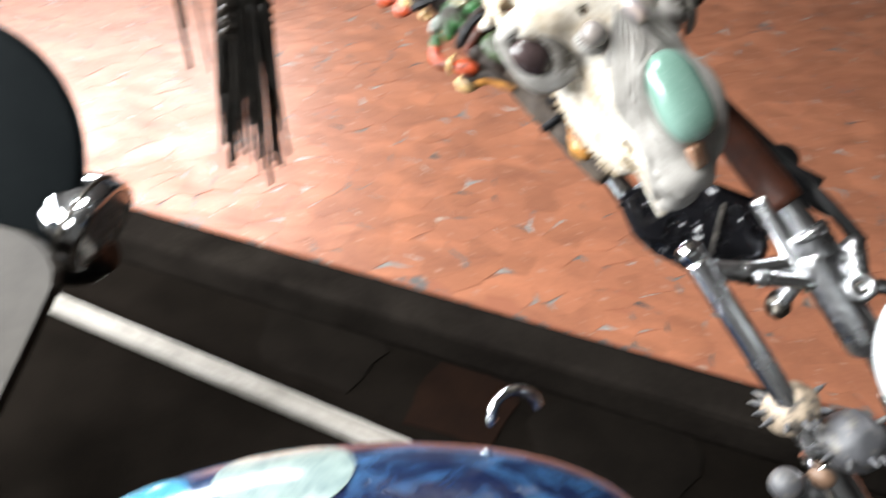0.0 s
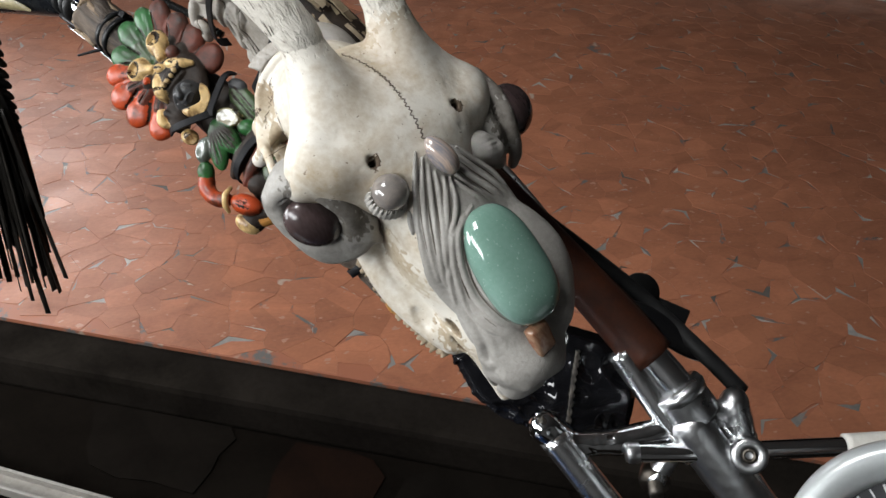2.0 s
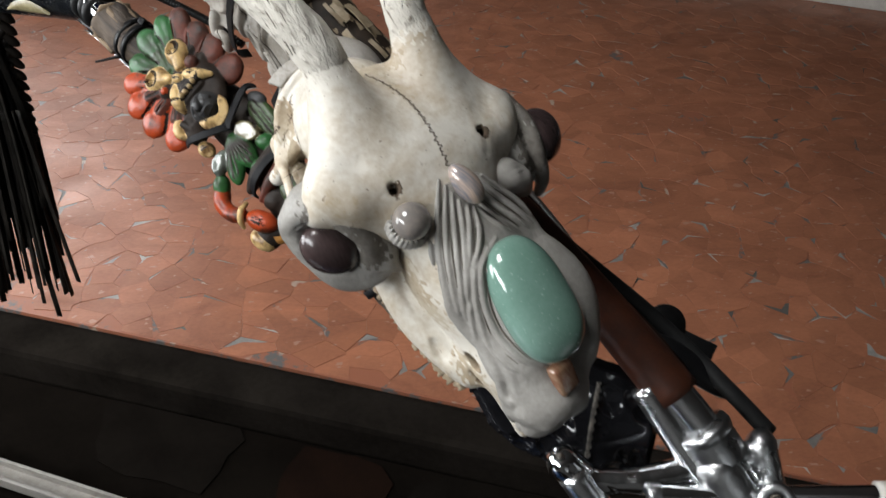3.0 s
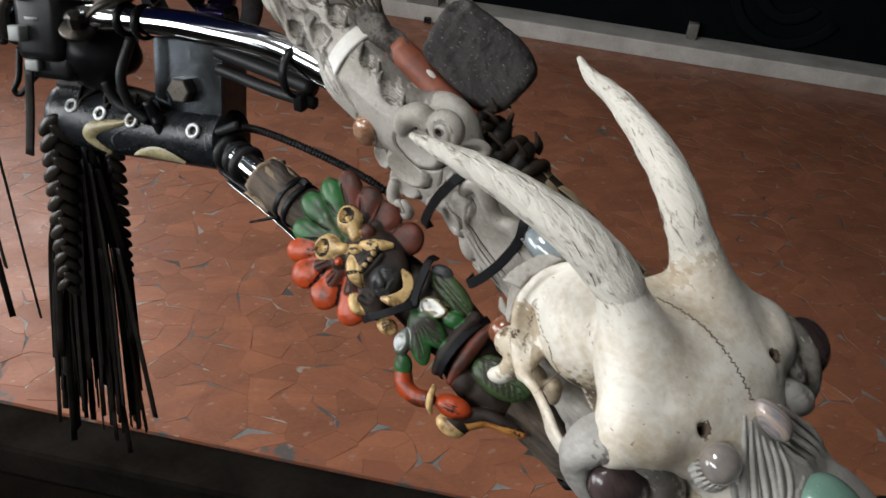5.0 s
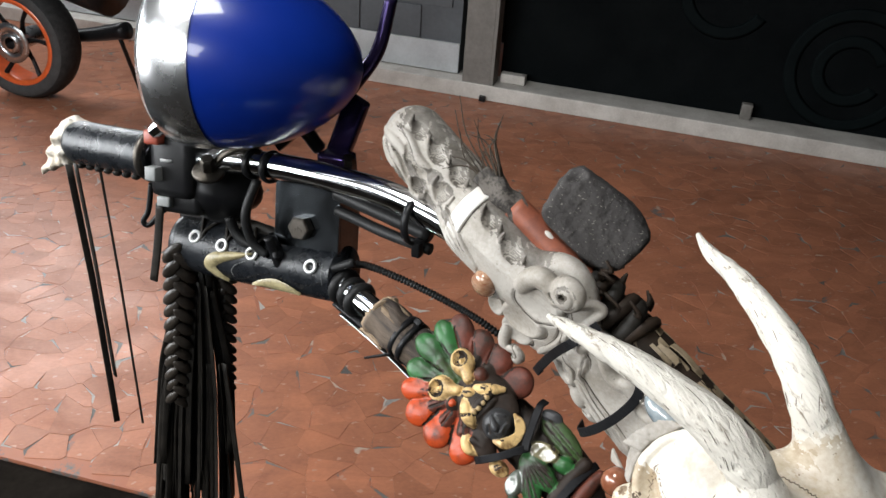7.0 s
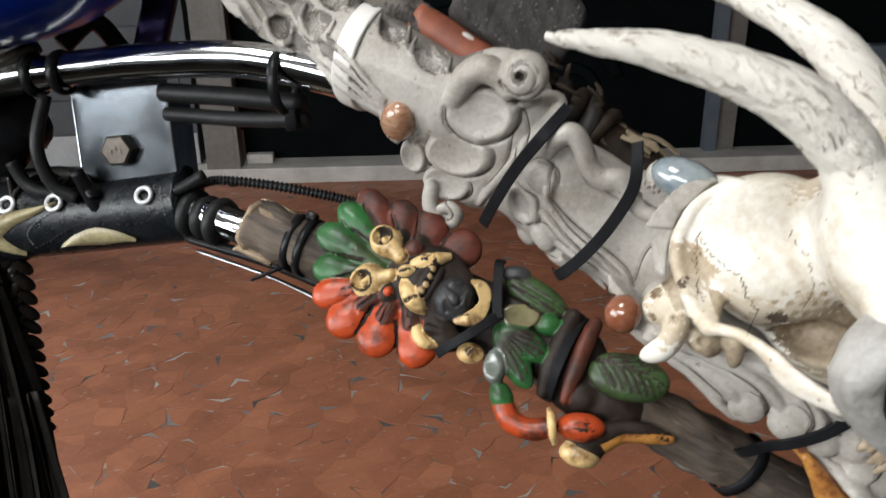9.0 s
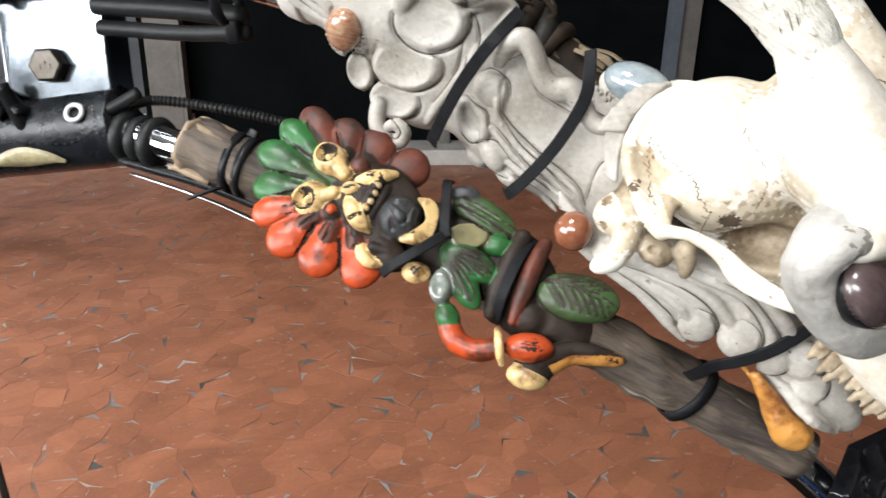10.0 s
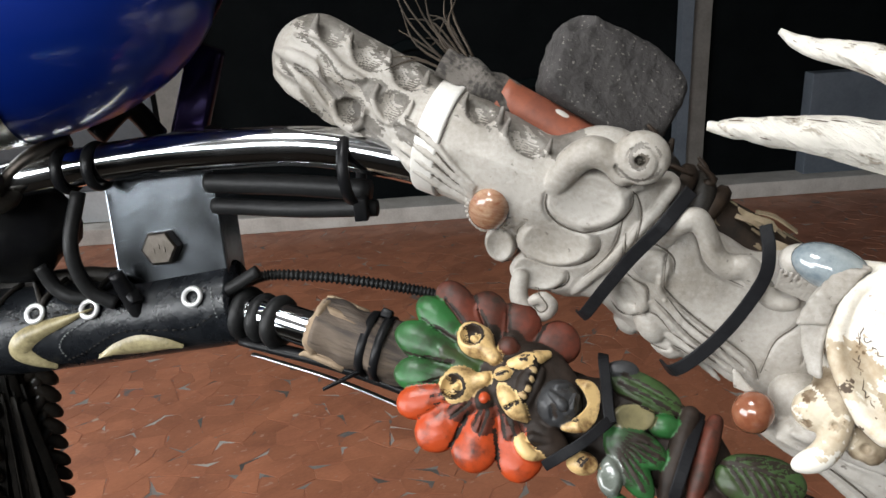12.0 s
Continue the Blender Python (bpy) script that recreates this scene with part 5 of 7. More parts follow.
def build_figure():
    RED, DRED, GRN, OLV, OCH, BLK, GRY, CLR, YEL, BONEC, AMB = range(11)
    c = Clay((-104, -66, -30), (142, 50, 28), 0.75)
    c.ell((-38, -4, -8), (34, 30, 10), k=4, m=BLK)
    c.ell((40, 2, -12), (46, 22, 10), k=4, m=BLK)
    c.ell((84, -12, -18), (30, 17, 14), k=4, m=BLK)
    c.ell((10, 0, -20), (60, 20, 14), k=4, m=BLK)
    # plumes: thick rounded petals, flat on top, that narrow towards the mask
    for tx, ty, m, zz, w in ((-8, 33, DRED, 0, 12), (-34, 36, DRED, 1, 12), (-54, 34, DRED, 2, 11), (-73, 31, DRED, 3, 10), (-80, 19, GRN, 5, 8.5), (-84, 2, GRN, 6, 9.5), (-77, -17, GRN, 6, 9), (-69, -31, RED, 7, 9), (-53, -42, RED, 7, 11), (-29, -44, RED, 7, 11.5), (-4, -38, RED, 5, 11.5)):
        dx, dy = (tx + 32) * 1.10, (ty + 4) * 1.10
        L0, a = math.hypot(dx, dy), math.degrees(math.atan2(dy, dx))
        ca, sa = math.cos(radians(a)), math.sin(radians(a))
        px = lambda u, v, h: (-32 + L0 * u * ca - v * sa, -4 + L0 * u * sa + v * ca, zz + h)
        c.ell(px(0.76, 0, -5), (L0 * 0.24, w * 0.98, 5.6), (0, 0, a), k=0.3, m=m)
        c.ell(px(0.60, 0, -5), (L0 * 0.34, w * 0.80, 5.4), (0, 0, a), k=1.5, m=m)
        c.cap(px(0.25, 0, -4.5), px(0.52, 0, -4.5), 4.5, w * 0.58, k=0.8, m=DRED if m == RED else OLV if m == GRN else BLK)
        for v in (-0.55, 0, 0.5) if m == RED else ():
            c.cap(px(0.36, v * w * 0.6, 0.9), px(0.66, v * w * 0.9, 1.1), 0.9, 0.3, k=0.5, cut=True, m=BLK)
        for v in (-1, 1):
            c.cap(px(0.45, v * w * 0.78, -1.0), px(0.84, v * w * 1.04, -3.5), 1.0, 0.6, k=0.5, cut=True, m=BLK)
    # mask
    c.ell((-18, 0, 0), (27, 22, 9), k=2, m=BLK)
    c.ell((-22, -1, 4), (15, 16, 8), k=2, m=BLK)
    for x, y, t, w in ((-48, -13, 38, 9.6), (-49, 11, -22, 8.6)):
        ca, sa = math.cos(radians(t)), math.sin(radians(t))
        c.ell((x, y, 4), (10.5, w, 7.5), (0, 0, t), k=0.5, m=OCH)
        c.cap((x + 4 * ca, y + 4 * sa, 5), (x + 13 * ca, y + 13 * sa, 8), 5.4, 3.6, k=1.5, m=OCH)
        c.ell((x - 3.4 * ca, y - 3.4 * sa, 10.5), (5.6, w * 0.62, 7), (0, 0, t), k=0.5, cut=True, m=BLK)
        c.ell((x - 0.4 * ca, y - 0.4 * sa, 5.5), (2.6, 2.0, 4), (0, 0, t), k=0.5, m=OCH)
    c.ell((-30, 0, 11), (4.4, 3.4, 3.6), (0, 0, 35), k=0.4, m=OCH)
    c.cap((-33, -2.5, 14.6), (-27, 2.5, 14.6), 0.7, k=0.3, cut=True, m=BLK)
    c.ell((-34, -14, 5), (5.8, 6.2, 5), k=0.5, m=BLK)
    c.ell((-34, -13.8, 9), (2.7, 3.0, 2.6), k=0.4, m=RED)
    c.ell((-33, 14, 6), (5.4, 5.0, 4.5), k=0.5, m=DRED)
    # upper and lower lip, each drawn out to a point, with the teeth between
    c.chain([(-28, 6, 9), (-24, 8.5, 10.5), (-19, 13, 9), (-14, 17.5, 6.5)], [2.8, 4.0, 4.0, 2.4], k=0.4, m=OCH)
    c.cap((-23, 16, 10), (-17.5, 9, 13), 0.8, k=0.3, cut=True, m=BLK)
    c.chain([(-28, -6, 9), (-24, -9.5, 10), (-18, -13, 9), (-11.5, -15.5, 6.5)], [2.8, 4.2, 4.4, 1.4], k=0.4, m=OCH)
    for k in range(3):
        c.cap((-28 + 2.6 * k, 7 + 1.0 * k, 15.4), (-25 + 2.6 * k, 11.5 + 0.8 * k, 14.4), 0.6, k=0.3, cut=True, m=BLK)
        c.cap((-27 + 1.2 * k, -5 - 1.4 * k, 14.6), (-23.5 + 1.2 * k, -9 - 1.4 * k, 14.6), 0.5, k=0.3, cut=True, m=BLK)
    c.cap((-24, -16, 12), (-18, -9.5, 14), 0.7, k=0.3, cut=True, m=BLK)
    c.chain([(-18, 10, 10), (-19, 1, 12), (-18, -9, 10)], [2.6, 3.2, 2.6], k=0.6, m=BLK)
    c.chain([(-13.5, 9, 8), (-13, 1, 9.5), (-14, -8, 8)], [2.0, 2.4, 2.0], k=0.6, m=BLK)
    for x, y, r in ((-17.4, 6.6, 1.7), (-17.0, 2.3, 2.0), (-16.6, -2.3, 2.0), (-17.2, -6.2, 1.6)):
        c.ell((x, y, 13.2), (2.4, r, 2.4), k=0.3, m=BONEC)
    # the face inside the jaws, and the lower jaw that cups it
    c.ell((-1, -2, 4), (11.5, 11.5, 11), k=1.0, m=GRY)
    c.chain([(-6, 0, 14), (-1, -2.4, 16.4), (2, -4, 15.6)], [1.2, 1.8, 2.6], k=1.0, m=GRY)
    c.cap((-4, 4, 13.4), (0, 6.6, 11.6), 1.5, k=0.8, m=GRY)
    c.cap((-5, -6, 12.2), (-2, -9.6, 10), 1.5, k=0.8, m=GRY)
    c.cap((-2.6, 2.2, 15.4), (1.8, 5.8, 13.2), 0.9, k=0.5, cut=True, m=BLK)
    c.cap((-3.4, -6, 14.4), (-0.6, -10, 11.4), 0.9, k=0.5, cut=True, m=BLK)
    c.chain([(4.5, -6.5, 12.6), (6.4, -1, 13.6), (5.6, 4, 12.6)], [1.2, 1.8, 1.2], k=0.5, m=GRY)
    c.chain([(6.8, -6, 11.6), (8.6, -0.6, 12.2), (7.4, 4.6, 11.6)], [1.0, 1.5, 1.0], k=0.5, m=GRY)
    c.chain([(4, 11, 7), (10, 9.6, 9), (15, 5, 9), (15.6, -2, 9), (12, -8, 8.5), (5.5, -12, 7)], [1.2, 3.2, 3.8, 4.0, 3.8, 1.6], k=0.5, m=OCH)
    c.chain([(9, 6.4, 13), (12.4, 2, 13.6), (12, -4, 13.2), (8, -8.4, 11.6)], 0.7, k=0.4, cut=True, m=BLK)
    # paw beside the mask, with its claws
    c.ell((0, -20, 1), (13, 8, 7), (0, 0, -20), k=2, m=BLK)
    c.chain([(-13, -21, 3), (-11, -26, 5), (-5, -29.5, 5), (1, -28, 3)], [1.6, 3.2, 3.4, 1.4], k=0.5, m=OCH)
    c.cap((-6, -22, 6.5), (2, -20, 6), 2.8, 2.4, k=0.6, m=BLK)
    c.ell((19.5, -23.5, 4), (7.5, 5.6, 4.8), (0, 0, 20), k=0.5, m=OCH)
    for k in range(3):
        c.cap((14.5 + 3 * k, -27 - 0.6 * k, 9), (18 + 2.4 * k, -20, 8.8), 0.7, k=0.3, cut=True, m=BLK)
    # set stones, cut flat
    c.ell((34, 5.5, 1), (11, 6.8, 6.5), (0, 0, 24), k=0.4, m=YEL)
    c.ell((35, 7, 13.5), (30, 26, 9.5), (6, 5, 0), k=0.4, cut=True)
    c.ell((33.5, -24, 1), (6.0, 9.6, 6), (0, 0, 24), k=0.4, m=CLR)
    c.ell((32, -25, 11.5), (12, 14, 6.6), (8, -8, 0), k=0.4, cut=True)
    c.ell((22, 26, -3), (8, 5, 4), (0, 0, 20), k=0.6, m=GRY)
    c.ell((36, 20, -4), (19, 8.5, 5), (0, 0, -6), k=0.6, m=OLV)
    for y in (23, 18.5, 14):
        c.line([(22, y), (36, y - 1.5), (54, y - 4)], 0.7, BLK, 0.3, 0.1)
    # wing of two ribbed lobes
    c.ell((40, -6.5, 0), (16, 8.6, 6), (0, 0, -4), k=0.8, m=GRN)
    c.ell((40, -15.5, -0.5), (18, 7.6, 5.6), (0, 0, -36), k=0.6, m=GRN)
    c.ell((49, 8, -2), (7.5, 5.6, 5), (0, 0, 25), k=0.8, m=GRN)
    for k in range(8):
        a = radians(-46 + 7.5 * k)
        c.cap((22, -3.6, 6.4), (22 + 40 * math.cos(a), -3.6 + 40 * math.sin(a), 3.4), 0.35, 0.85, k=0.5, cut=True, m=BLK)
    c.ell((43, -36, -2), (8, 6, 6), (0, 0, -40), k=1, m=GRN)
    # arm, cuff and fist, and the gourd under it
    c.chain([(46, -40, -3), (53, -45, -2), (63, -45, -1), (71, -40, 0)], [5.6, 5.4, 5.2, 5], k=1, m=RED)
    c.chain([(68.5, -31.5, 1), (71.5, -36, 5.5), (75, -42, 3.5), (77.5, -45, -1)], [1.6, 2.2, 2.2, 1.6], k=0.4, m=OCH)
    c.ell((86, -32.5, 0), (12.4, 7.4, 8), (0, 0, 22), k=0.6, m=RED)
    for k in range(3):
        c.cap((79, -37.5 + 3.4 * k, 8.6), (95, -31.5 + 3.2 * k, 6.6), 0.55, k=0.4, cut=True, m=BLK)
    c.ell((92, -40, -10), (10, 9, 8), (0, 0, 0), k=1, m=BLK)
    c.ell((91, -44.5, -9), (10.5, 6.6, 7), (0, 0, 10), k=0.6, m=OCH)
    c.chain([(95, -38, -10), (104, -26, -10), (116, -21, -10), (128.5, -17, -12)], [6.0, 5.4, 4.2, 2.8], k=1.5, m=AMB)
    c.chain([(94, -34, -7), (103, -24.5, -7), (114, -19.5, -7.5), (124, -16.5, -9.5)], [5.6, 4.6, 3.6, 2.2], k=0.5, m=BLK)
    c.cap((111, -19.5, -6.4), (127, -15, -9.6), 0.8, k=0.3, cut=True, m=BLK)
    c.cap((111, -23.5, -6.6), (127, -18.6, -10), 0.8, k=0.3, cut=True, m=BLK)
    c.ell((79, -17, -8), (9, 9, 7), k=2, m=BLK)
    c.chain([(71, 20, -5), (70.5, 8, -2), (71.5, -8, -2), (73, -23, -5)], [3.8, 5.0, 5.0, 2.6], k=0.5, m=DRED)
    c.chain([(59, 18, -4), (59, 2, -1), (59.5, -12, -2), (61, -24, -6)], [4.6, 5.0, 5.0, 3.6], k=0.8, m=BLK)
    c.ell((97.5, 1.5, -3), (21, 12.4, 6.4), (0, 0, 14), k=0.5, m=OLV)
    c.line([(77, 2), (90, 4.5), (104, 5), (116, 4)], 0.7, BLK, 0.4, 0.2)
    for k in range(7):
        c.line([(79 + 4.8 * k, 2.6 + 0.4 * k), (85 + 4.6 * k, -2 + 0.5 * k), (92 + 4.2 * k, -7.6 + 0.8 * k)], 0.6, BLK, 0.4, 0.15)
    for k in range(4):
        c.line([(84 + 6 * k, 6), (90 + 6 * k, 9 + 0.5 * k), (95 + 6 * k, 11 + 0.6 * k)], 0.6, BLK, 0.4, 0.1)
    c.rough(0.3, 14)
    me = c.mesh("painted_figurine", [P_RED, P_DARKRED, P_GREEN, P_OLIVE, P_OCHRE, P_BLACK, P_GREY, P_CLEAR, P_YELLOWSTONE, P_CREAM, P_AMBER])
    ob = new("painted_figurine", me)
    ob.matrix_world = FG @ Matrix.Translation((0, 0, -0.013))
    tagged(ob, "painted clay statuette with red and green plumes", "figurine")
    br = thing("wooden_branch", FG, "weathered grey branch strapped along the handlebar", "branch")
    pts = [(-130, -10, -24), (-96, -8, -26), (-40, -4, -32), (30, -5, -36), (110, -8, -42), (160, -10, -50), (236, -14, -62)]
    part("wood", tube([V(*p) * 0.001 for p in pts], [0.0165, 0.0160, 0.0152, 0.0150, 0.0158, 0.0158, 0.014], 32, 14, wob=0.16), WOOD, br, "weathered grey brown wood")
    part("sawn_end", blob(bmesh.new(), V(-128, -10, -24) * 0.001, (0.007, 0.0162, 0.0162), None, 24, 0.3, 160), WOOD_END, br, "ragged pale sawn end")
    rg = random.Random(12)
    for k in range(18):
        a = rg.uniform(0, 6.28)
        r0 = rg.uniform(0.009, 0.0165)
        p = V(-0.128, -0.010 + r0 * math.cos(a), -0.024 + r0 * math.sin(a))
        part("splinter", tube([p + V(0.02, 0, 0), p, p - V(rg.uniform(0.003, 0.006), rg.uniform(-0.003, 0.003), rg.uniform(-0.002, 0.003))], [0.0022, 0.0022, 0.0006], 5, 3), WOOD_END, br)
    for x, y in ((-102, -8.5), (-94, -8)):
        m = Matrix.Translation(V(x, y, -26) * 0.001) @ pose(0, 0, 0, 0, 90, 6)
        part("cable_tie", lathe(bmesh.new(), [(0.0160, -0.0024), (0.0174, -0.0022), (0.0176, 0.0022), (0.0160, 0.0024)], m, 36), BLACK_PLASTIC, br, "black plastic cable tie")
    part("black_strap", strap([V(*p) * 0.001 for p in ((64, 22, -26), (63, 16, -16), (62.5, 2, -9.5), (63, -14, -10.5), (64, -24, -18), (64, -26, -26))], 0.0028, 0.0012, (0, -0.1, 1)), STRAP, br, "flat black rubber strap", False)
    ax = V(168, -10.4, -51.3) * 0.001
    part("strap_loop", lathe(bmesh.new(), [(0.0172, -0.0031), (0.0184, -0.0029), (0.0184, 0.0029), (0.0172, 0.0031)], along(ax, ax + V(0.05, -0.0026, -0.0079)) @ pose(0, 0, 0, 14, -10, 0), 40), STRAP, br, "flat black rubber strap round the wood")
    part("tie_lock", box(bmesh.new(), Matrix.Translation(V(-98, 8, -18) * 0.001), 0.006, 0.005, 0.006, 0.001), BLACK_PLASTIC, br)
    part("tie_tail", tube([V(*p) * 0.001 for p in ((-98, -22, -22), (-104, -30, -19), (-112, -40, -17))], [0.0014, 0.0012, 0.0009], 6), BLACK_PLASTIC, br)
    part("black_strap", strap([V(*p) * 0.001 for p in ((27, 3, -14), (24, -1, -6), (17, -14, -1), (9, -25, -3), (4, -31, -10))], 0.0026, 0.0014, (0, -0.2, 1)), STRAP, br, "flat black rubber strap", False)
    part("black_strap", strap([V(*p) * 0.001 for p in ((11, 30, -20), (12, 26, -12), (17, 15, -8), (22, 4, -6), (25, -1, -6))], 0.0026, 0.0014, (0, 0, 1)), STRAP, br, "flat black rubber strap", False)


build_figure()


# ---- stone axe ----
def build_axe():
    a, b = V(-0.013, 0.801, 1.418), V(0.272, 0.535, 1.182)
    m = frame_of(a, b - a, (-0.55, -0.65, 0.5))
    L = (b - a).length
    ax = thing("stone_axe", m, "stone axe with a wrapped shaft and grey basalt head", "axe")
    part("shaft", tube([V(0.012, 0, 0), V(0.05, 0, 0), V(0.10, 0, 0)], [0.0095, 0.0108, 0.0115], 18), RED_PIPE, ax, "red painted round shaft")
    part("paint_spot", blob(bmesh.new(), V(0.042, 0.003, 0.0080), (0.006, 0.0042, 0.0018), None, 12), WHITE_PLASTIC, ax, "pale chip in the red paint")
    part("lower_shaft", tube([V(0.10, 0, -0.003), V(0.16, 0, -0.004), V(0.24, 0, -0.006), V(0.33, 0, -0.004), V(L, 0, 0)], [0.013, 0.0145, 0.014, 0.011, 0.010], 20, wob=0.12), SKIN, ax, "dark shaft wrapped in snakeskin")
    for i in range(13):
        for j in range(7):
            if (i + j) % 2:
                mm = Matrix.Translation((0.132 + 0.0090 * i, 0, -0.005)) @ pose(0, 0, 0, -100 + 32 * j, 0, 0)
                part("scale", box(bmesh.new(), mm @ Matrix.Translation((0, 0, 0.0140)), 0.0088, 0.0078, 0.0018, 0.0005), SCALE_PALE, ax)
    for k, (x, R, r, tilt) in enumerate(((0.082, 0.0118, 0.0042, 6), (0.089, 0.0128, 0.0050, -8), (0.098, 0.0132, 0.0058, 12), (0.108, 0.0142, 0.0052, -4), (0.117, 0.0138, 0.0060, 9), (0.126, 0.0146, 0.0044, -10))):
        part("binding", torus(bmesh.new(), Matrix.Translation((x, 0, -0.002)) @ pose(0, 0, 0, 0, 90 + tilt, tilt), R, r, 24, 8), SKIN if k % 2 else LEATHER_DARK, ax, "dark knotted leather binding")
    rg = random.Random(31)
    for k in range(14):  # loose ends of the binding
        a0, x = rg.uniform(0, 6.28), rg.uniform(0.080, 0.128)
        p = V(x, 0.017 * math.cos(a0), 0.017 * math.sin(a0) - 0.002)
        part("binding_end", tube([p, p + V(rg.uniform(-0.006, 0.006), 0.005 * math.cos(a0), 0.005 * math.sin(a0)), p + V(rg.uniform(-0.012, 0.012), 0.008 * math.cos(a0), 0.008 * math.sin(a0))], [0.0022, 0.0018, 0.0008], 6, 3), SKIN, ax)
    rg = random.Random(32)
    for k in range(16):  # dry skin that peels along the shaft
        x, a0 = rg.uniform(0.13, 0.25), rg.uniform(0.6, 2.8)
        p = V(x, 0.0165 * math.cos(a0), 0.0165 * math.sin(a0) - 0.005)
        part("skin_flake", strap([p, p + V(0.008, 0.002 * math.cos(a0), 0.003), p + V(rg.uniform(0.012, 0.024), 0.001, rg.uniform(0, 0.003))], rg.uniform(0.0012, 0.0026), 0.0008, (0, math.cos(a0), math.sin(a0))), SCALE_PALE, ax, "", False)
    q0 = [V(0.11, -0.020, -0.010), V(0.18, -0.022, -0.014), V(0.26, -0.018, -0.014), V(0.34, -0.012, -0.010)]
    part("dark_sleeve", tube(q0, [0.011, 0.012, 0.012, 0.010], 18), LEATHER_DARK, ax, "black leather sleeve beside the shaft")
    part("fur_wrap", tube([V(-0.020, 0, 0), V(0, 0, 0), V(0.020, 0, 0)], [0.007, 0.0092, 0.0088], 18, wob=0.35), FUR, ax, "grey fur binding")
    rng = random.Random(5)
    for k in range(15):
        y, z, q = rng.uniform(-0.004, 0.014), rng.uniform(-0.006, 0.006), rng.uniform(0.008, 0.030)
        bm = tube([V(-0.008, y * 0.6, z), V(-0.022 - q * 0.4, y * 1.6, z * 1.4), V(-0.02 - q, y * 2.0 + rng.uniform(-0.012, 0.012), z * 2 + rng.uniform(-0.004, 0.008))], [0.0008, 0.0006, 0.0002], 5, 4)
        part("fibre", bm, FEATHER, ax)
    part("long_fibre", tube([V(-0.02, 0.004, 0.002), V(-0.045, 0.012, 0.006), V(-0.066, 0.026, 0.006)], [0.0006, 0.0005, 0.0003], 5), FEATHER, ax)
    part("long_fibre", tube([V(-0.02, 0.0, 0.004), V(-0.042, 0.006, 0.008), V(-0.060, 0.018, 0.012)], [0.0006, 0.0005, 0.0003], 5), FEATHER, ax)
    # the head, a worn block of basalt
    h = frame_of(V(0.037, 0.752, 1.420), V(0.052, -0.030, -0.033), (-0.55, -0.65, 0.42))
    c = Clay((-48, -40, -44), (48, 40, 6), 1.0)
    P = c.window((-48, -40, -44), (48, 40, 6), 0)[1]
    rim = [(-35, 13), (-30, 21), (16, 22.5), (33.5, 13), (30, -18), (18, -25.5), (-31, -19)]
    d = np.abs(P[..., 2] + 20) - 14
    for (x0, y0), (x1, y1) in zip(rim, rim[1:] + rim[:1]):
        e = -((P[..., 0] - x0) * (y1 - y0) - (P[..., 1] - y0) * (x1 - x0)) / math.hypot(x1 - x0, y1 - y0)
        h2 = np.clip(0.5 + 0.5 * (e - d) / 7, 0, 1)
        d = d * (1 - h2) + e * h2 + 7 * h2 * (1 - h2)
    c.d[:] = d - 0.8
    c.ell((-33, 18, -6), (9, 8, 9), k=2, cut=True)
    c.rough(0.55, 9)
    rng = random.Random(8)
    for i in range(60):
        x, y = rng.uniform(-34, 34), rng.uniform(-26, 24)
        z = c.top(x, y, None)
        if z is not None:
            r = rng.uniform(0.7, 1.5)
            c.ell((x, y, z + r * 0.6), (r, r * rng.uniform(0.6, 1), r), k=0.5, cut=True)
    ob = part("stone_head", c.mesh("stone_head", BASALT), None, ax, "rough grey basalt block with rounded corners")
    ob.matrix_local = m.inverted() @ h


build_axe()


# ---- motorcycle with the handlebar ----
bike = thing("chopper_motorcycle", Matrix.Translation((0.0, 0.4, -0.12)), "custom chopper with chrome bars and an airbrushed night-sky tank", "motorcycle")
INV = Matrix.Translation((0.0, -0.4, 0.12))


def bpart(name, bm, material, label="", parent=None, smooth=True):
    ob = part(name, bm, material, parent or bike, label, smooth)
    ob.matrix_parent_inverse = INV
    if parent is not None:
        ob.matrix_parent_inverse = I4
    return ob


bpart("upper_bar", tube([(-0.345, 1.065, 1.345), (-0.262, 0.995, 1.360), (-0.179, 0.943, 1.377), (-0.118, 0.893, 1.386), (-0.061, 0.844, 1.385), (0.02, 0.775, 1.355), (0.12, 0.675, 1.300), (0.21, 0.580, 1.235)], 0.0105, 20), CHROME, "polished chrome upper handlebar tube")
bpart("riser_tube", tube([(0.20, 0.591, 1.242), (0.262, 0.520, 1.188), (0.290, 0.487, 1.158), (0.345, 0.418, 1.085)], 0.0107, 24), RIM, "bright metal riser tube")
bpart("lower_bar", tube([(-0.235, 0.986, 1.277), (-0.180, 0.948, 1.284), (-0.120, 0.900, 1.292), (-0.092, 0.858, 1.290), (0.018, 0.735, 1.245), (0.085, 0.667, 1.206), (0.140, 0.612, 1.160), (0.178, 0.580, 1.120)], 0.0100, 20), CHROME, "polished chrome lower handlebar tube")
bpart("brace_tube", tube([(0.246, 0.523, 1.187), (0.264, 0.500, 1.164), (0.285, 0.472, 1.138)], [0.0088, 0.0088, 0.0088], 20), RIM, "short polished chrome brace tube")
clamp = bpart("bar_clamp", tube([(0.276, 0.502, 1.170), (0.283, 0.494, 1.162), (0.289, 0.487, 1.155)], [0.0172, 0.0178, 0.0172], 24), STEEL, "polished collar round the bar")
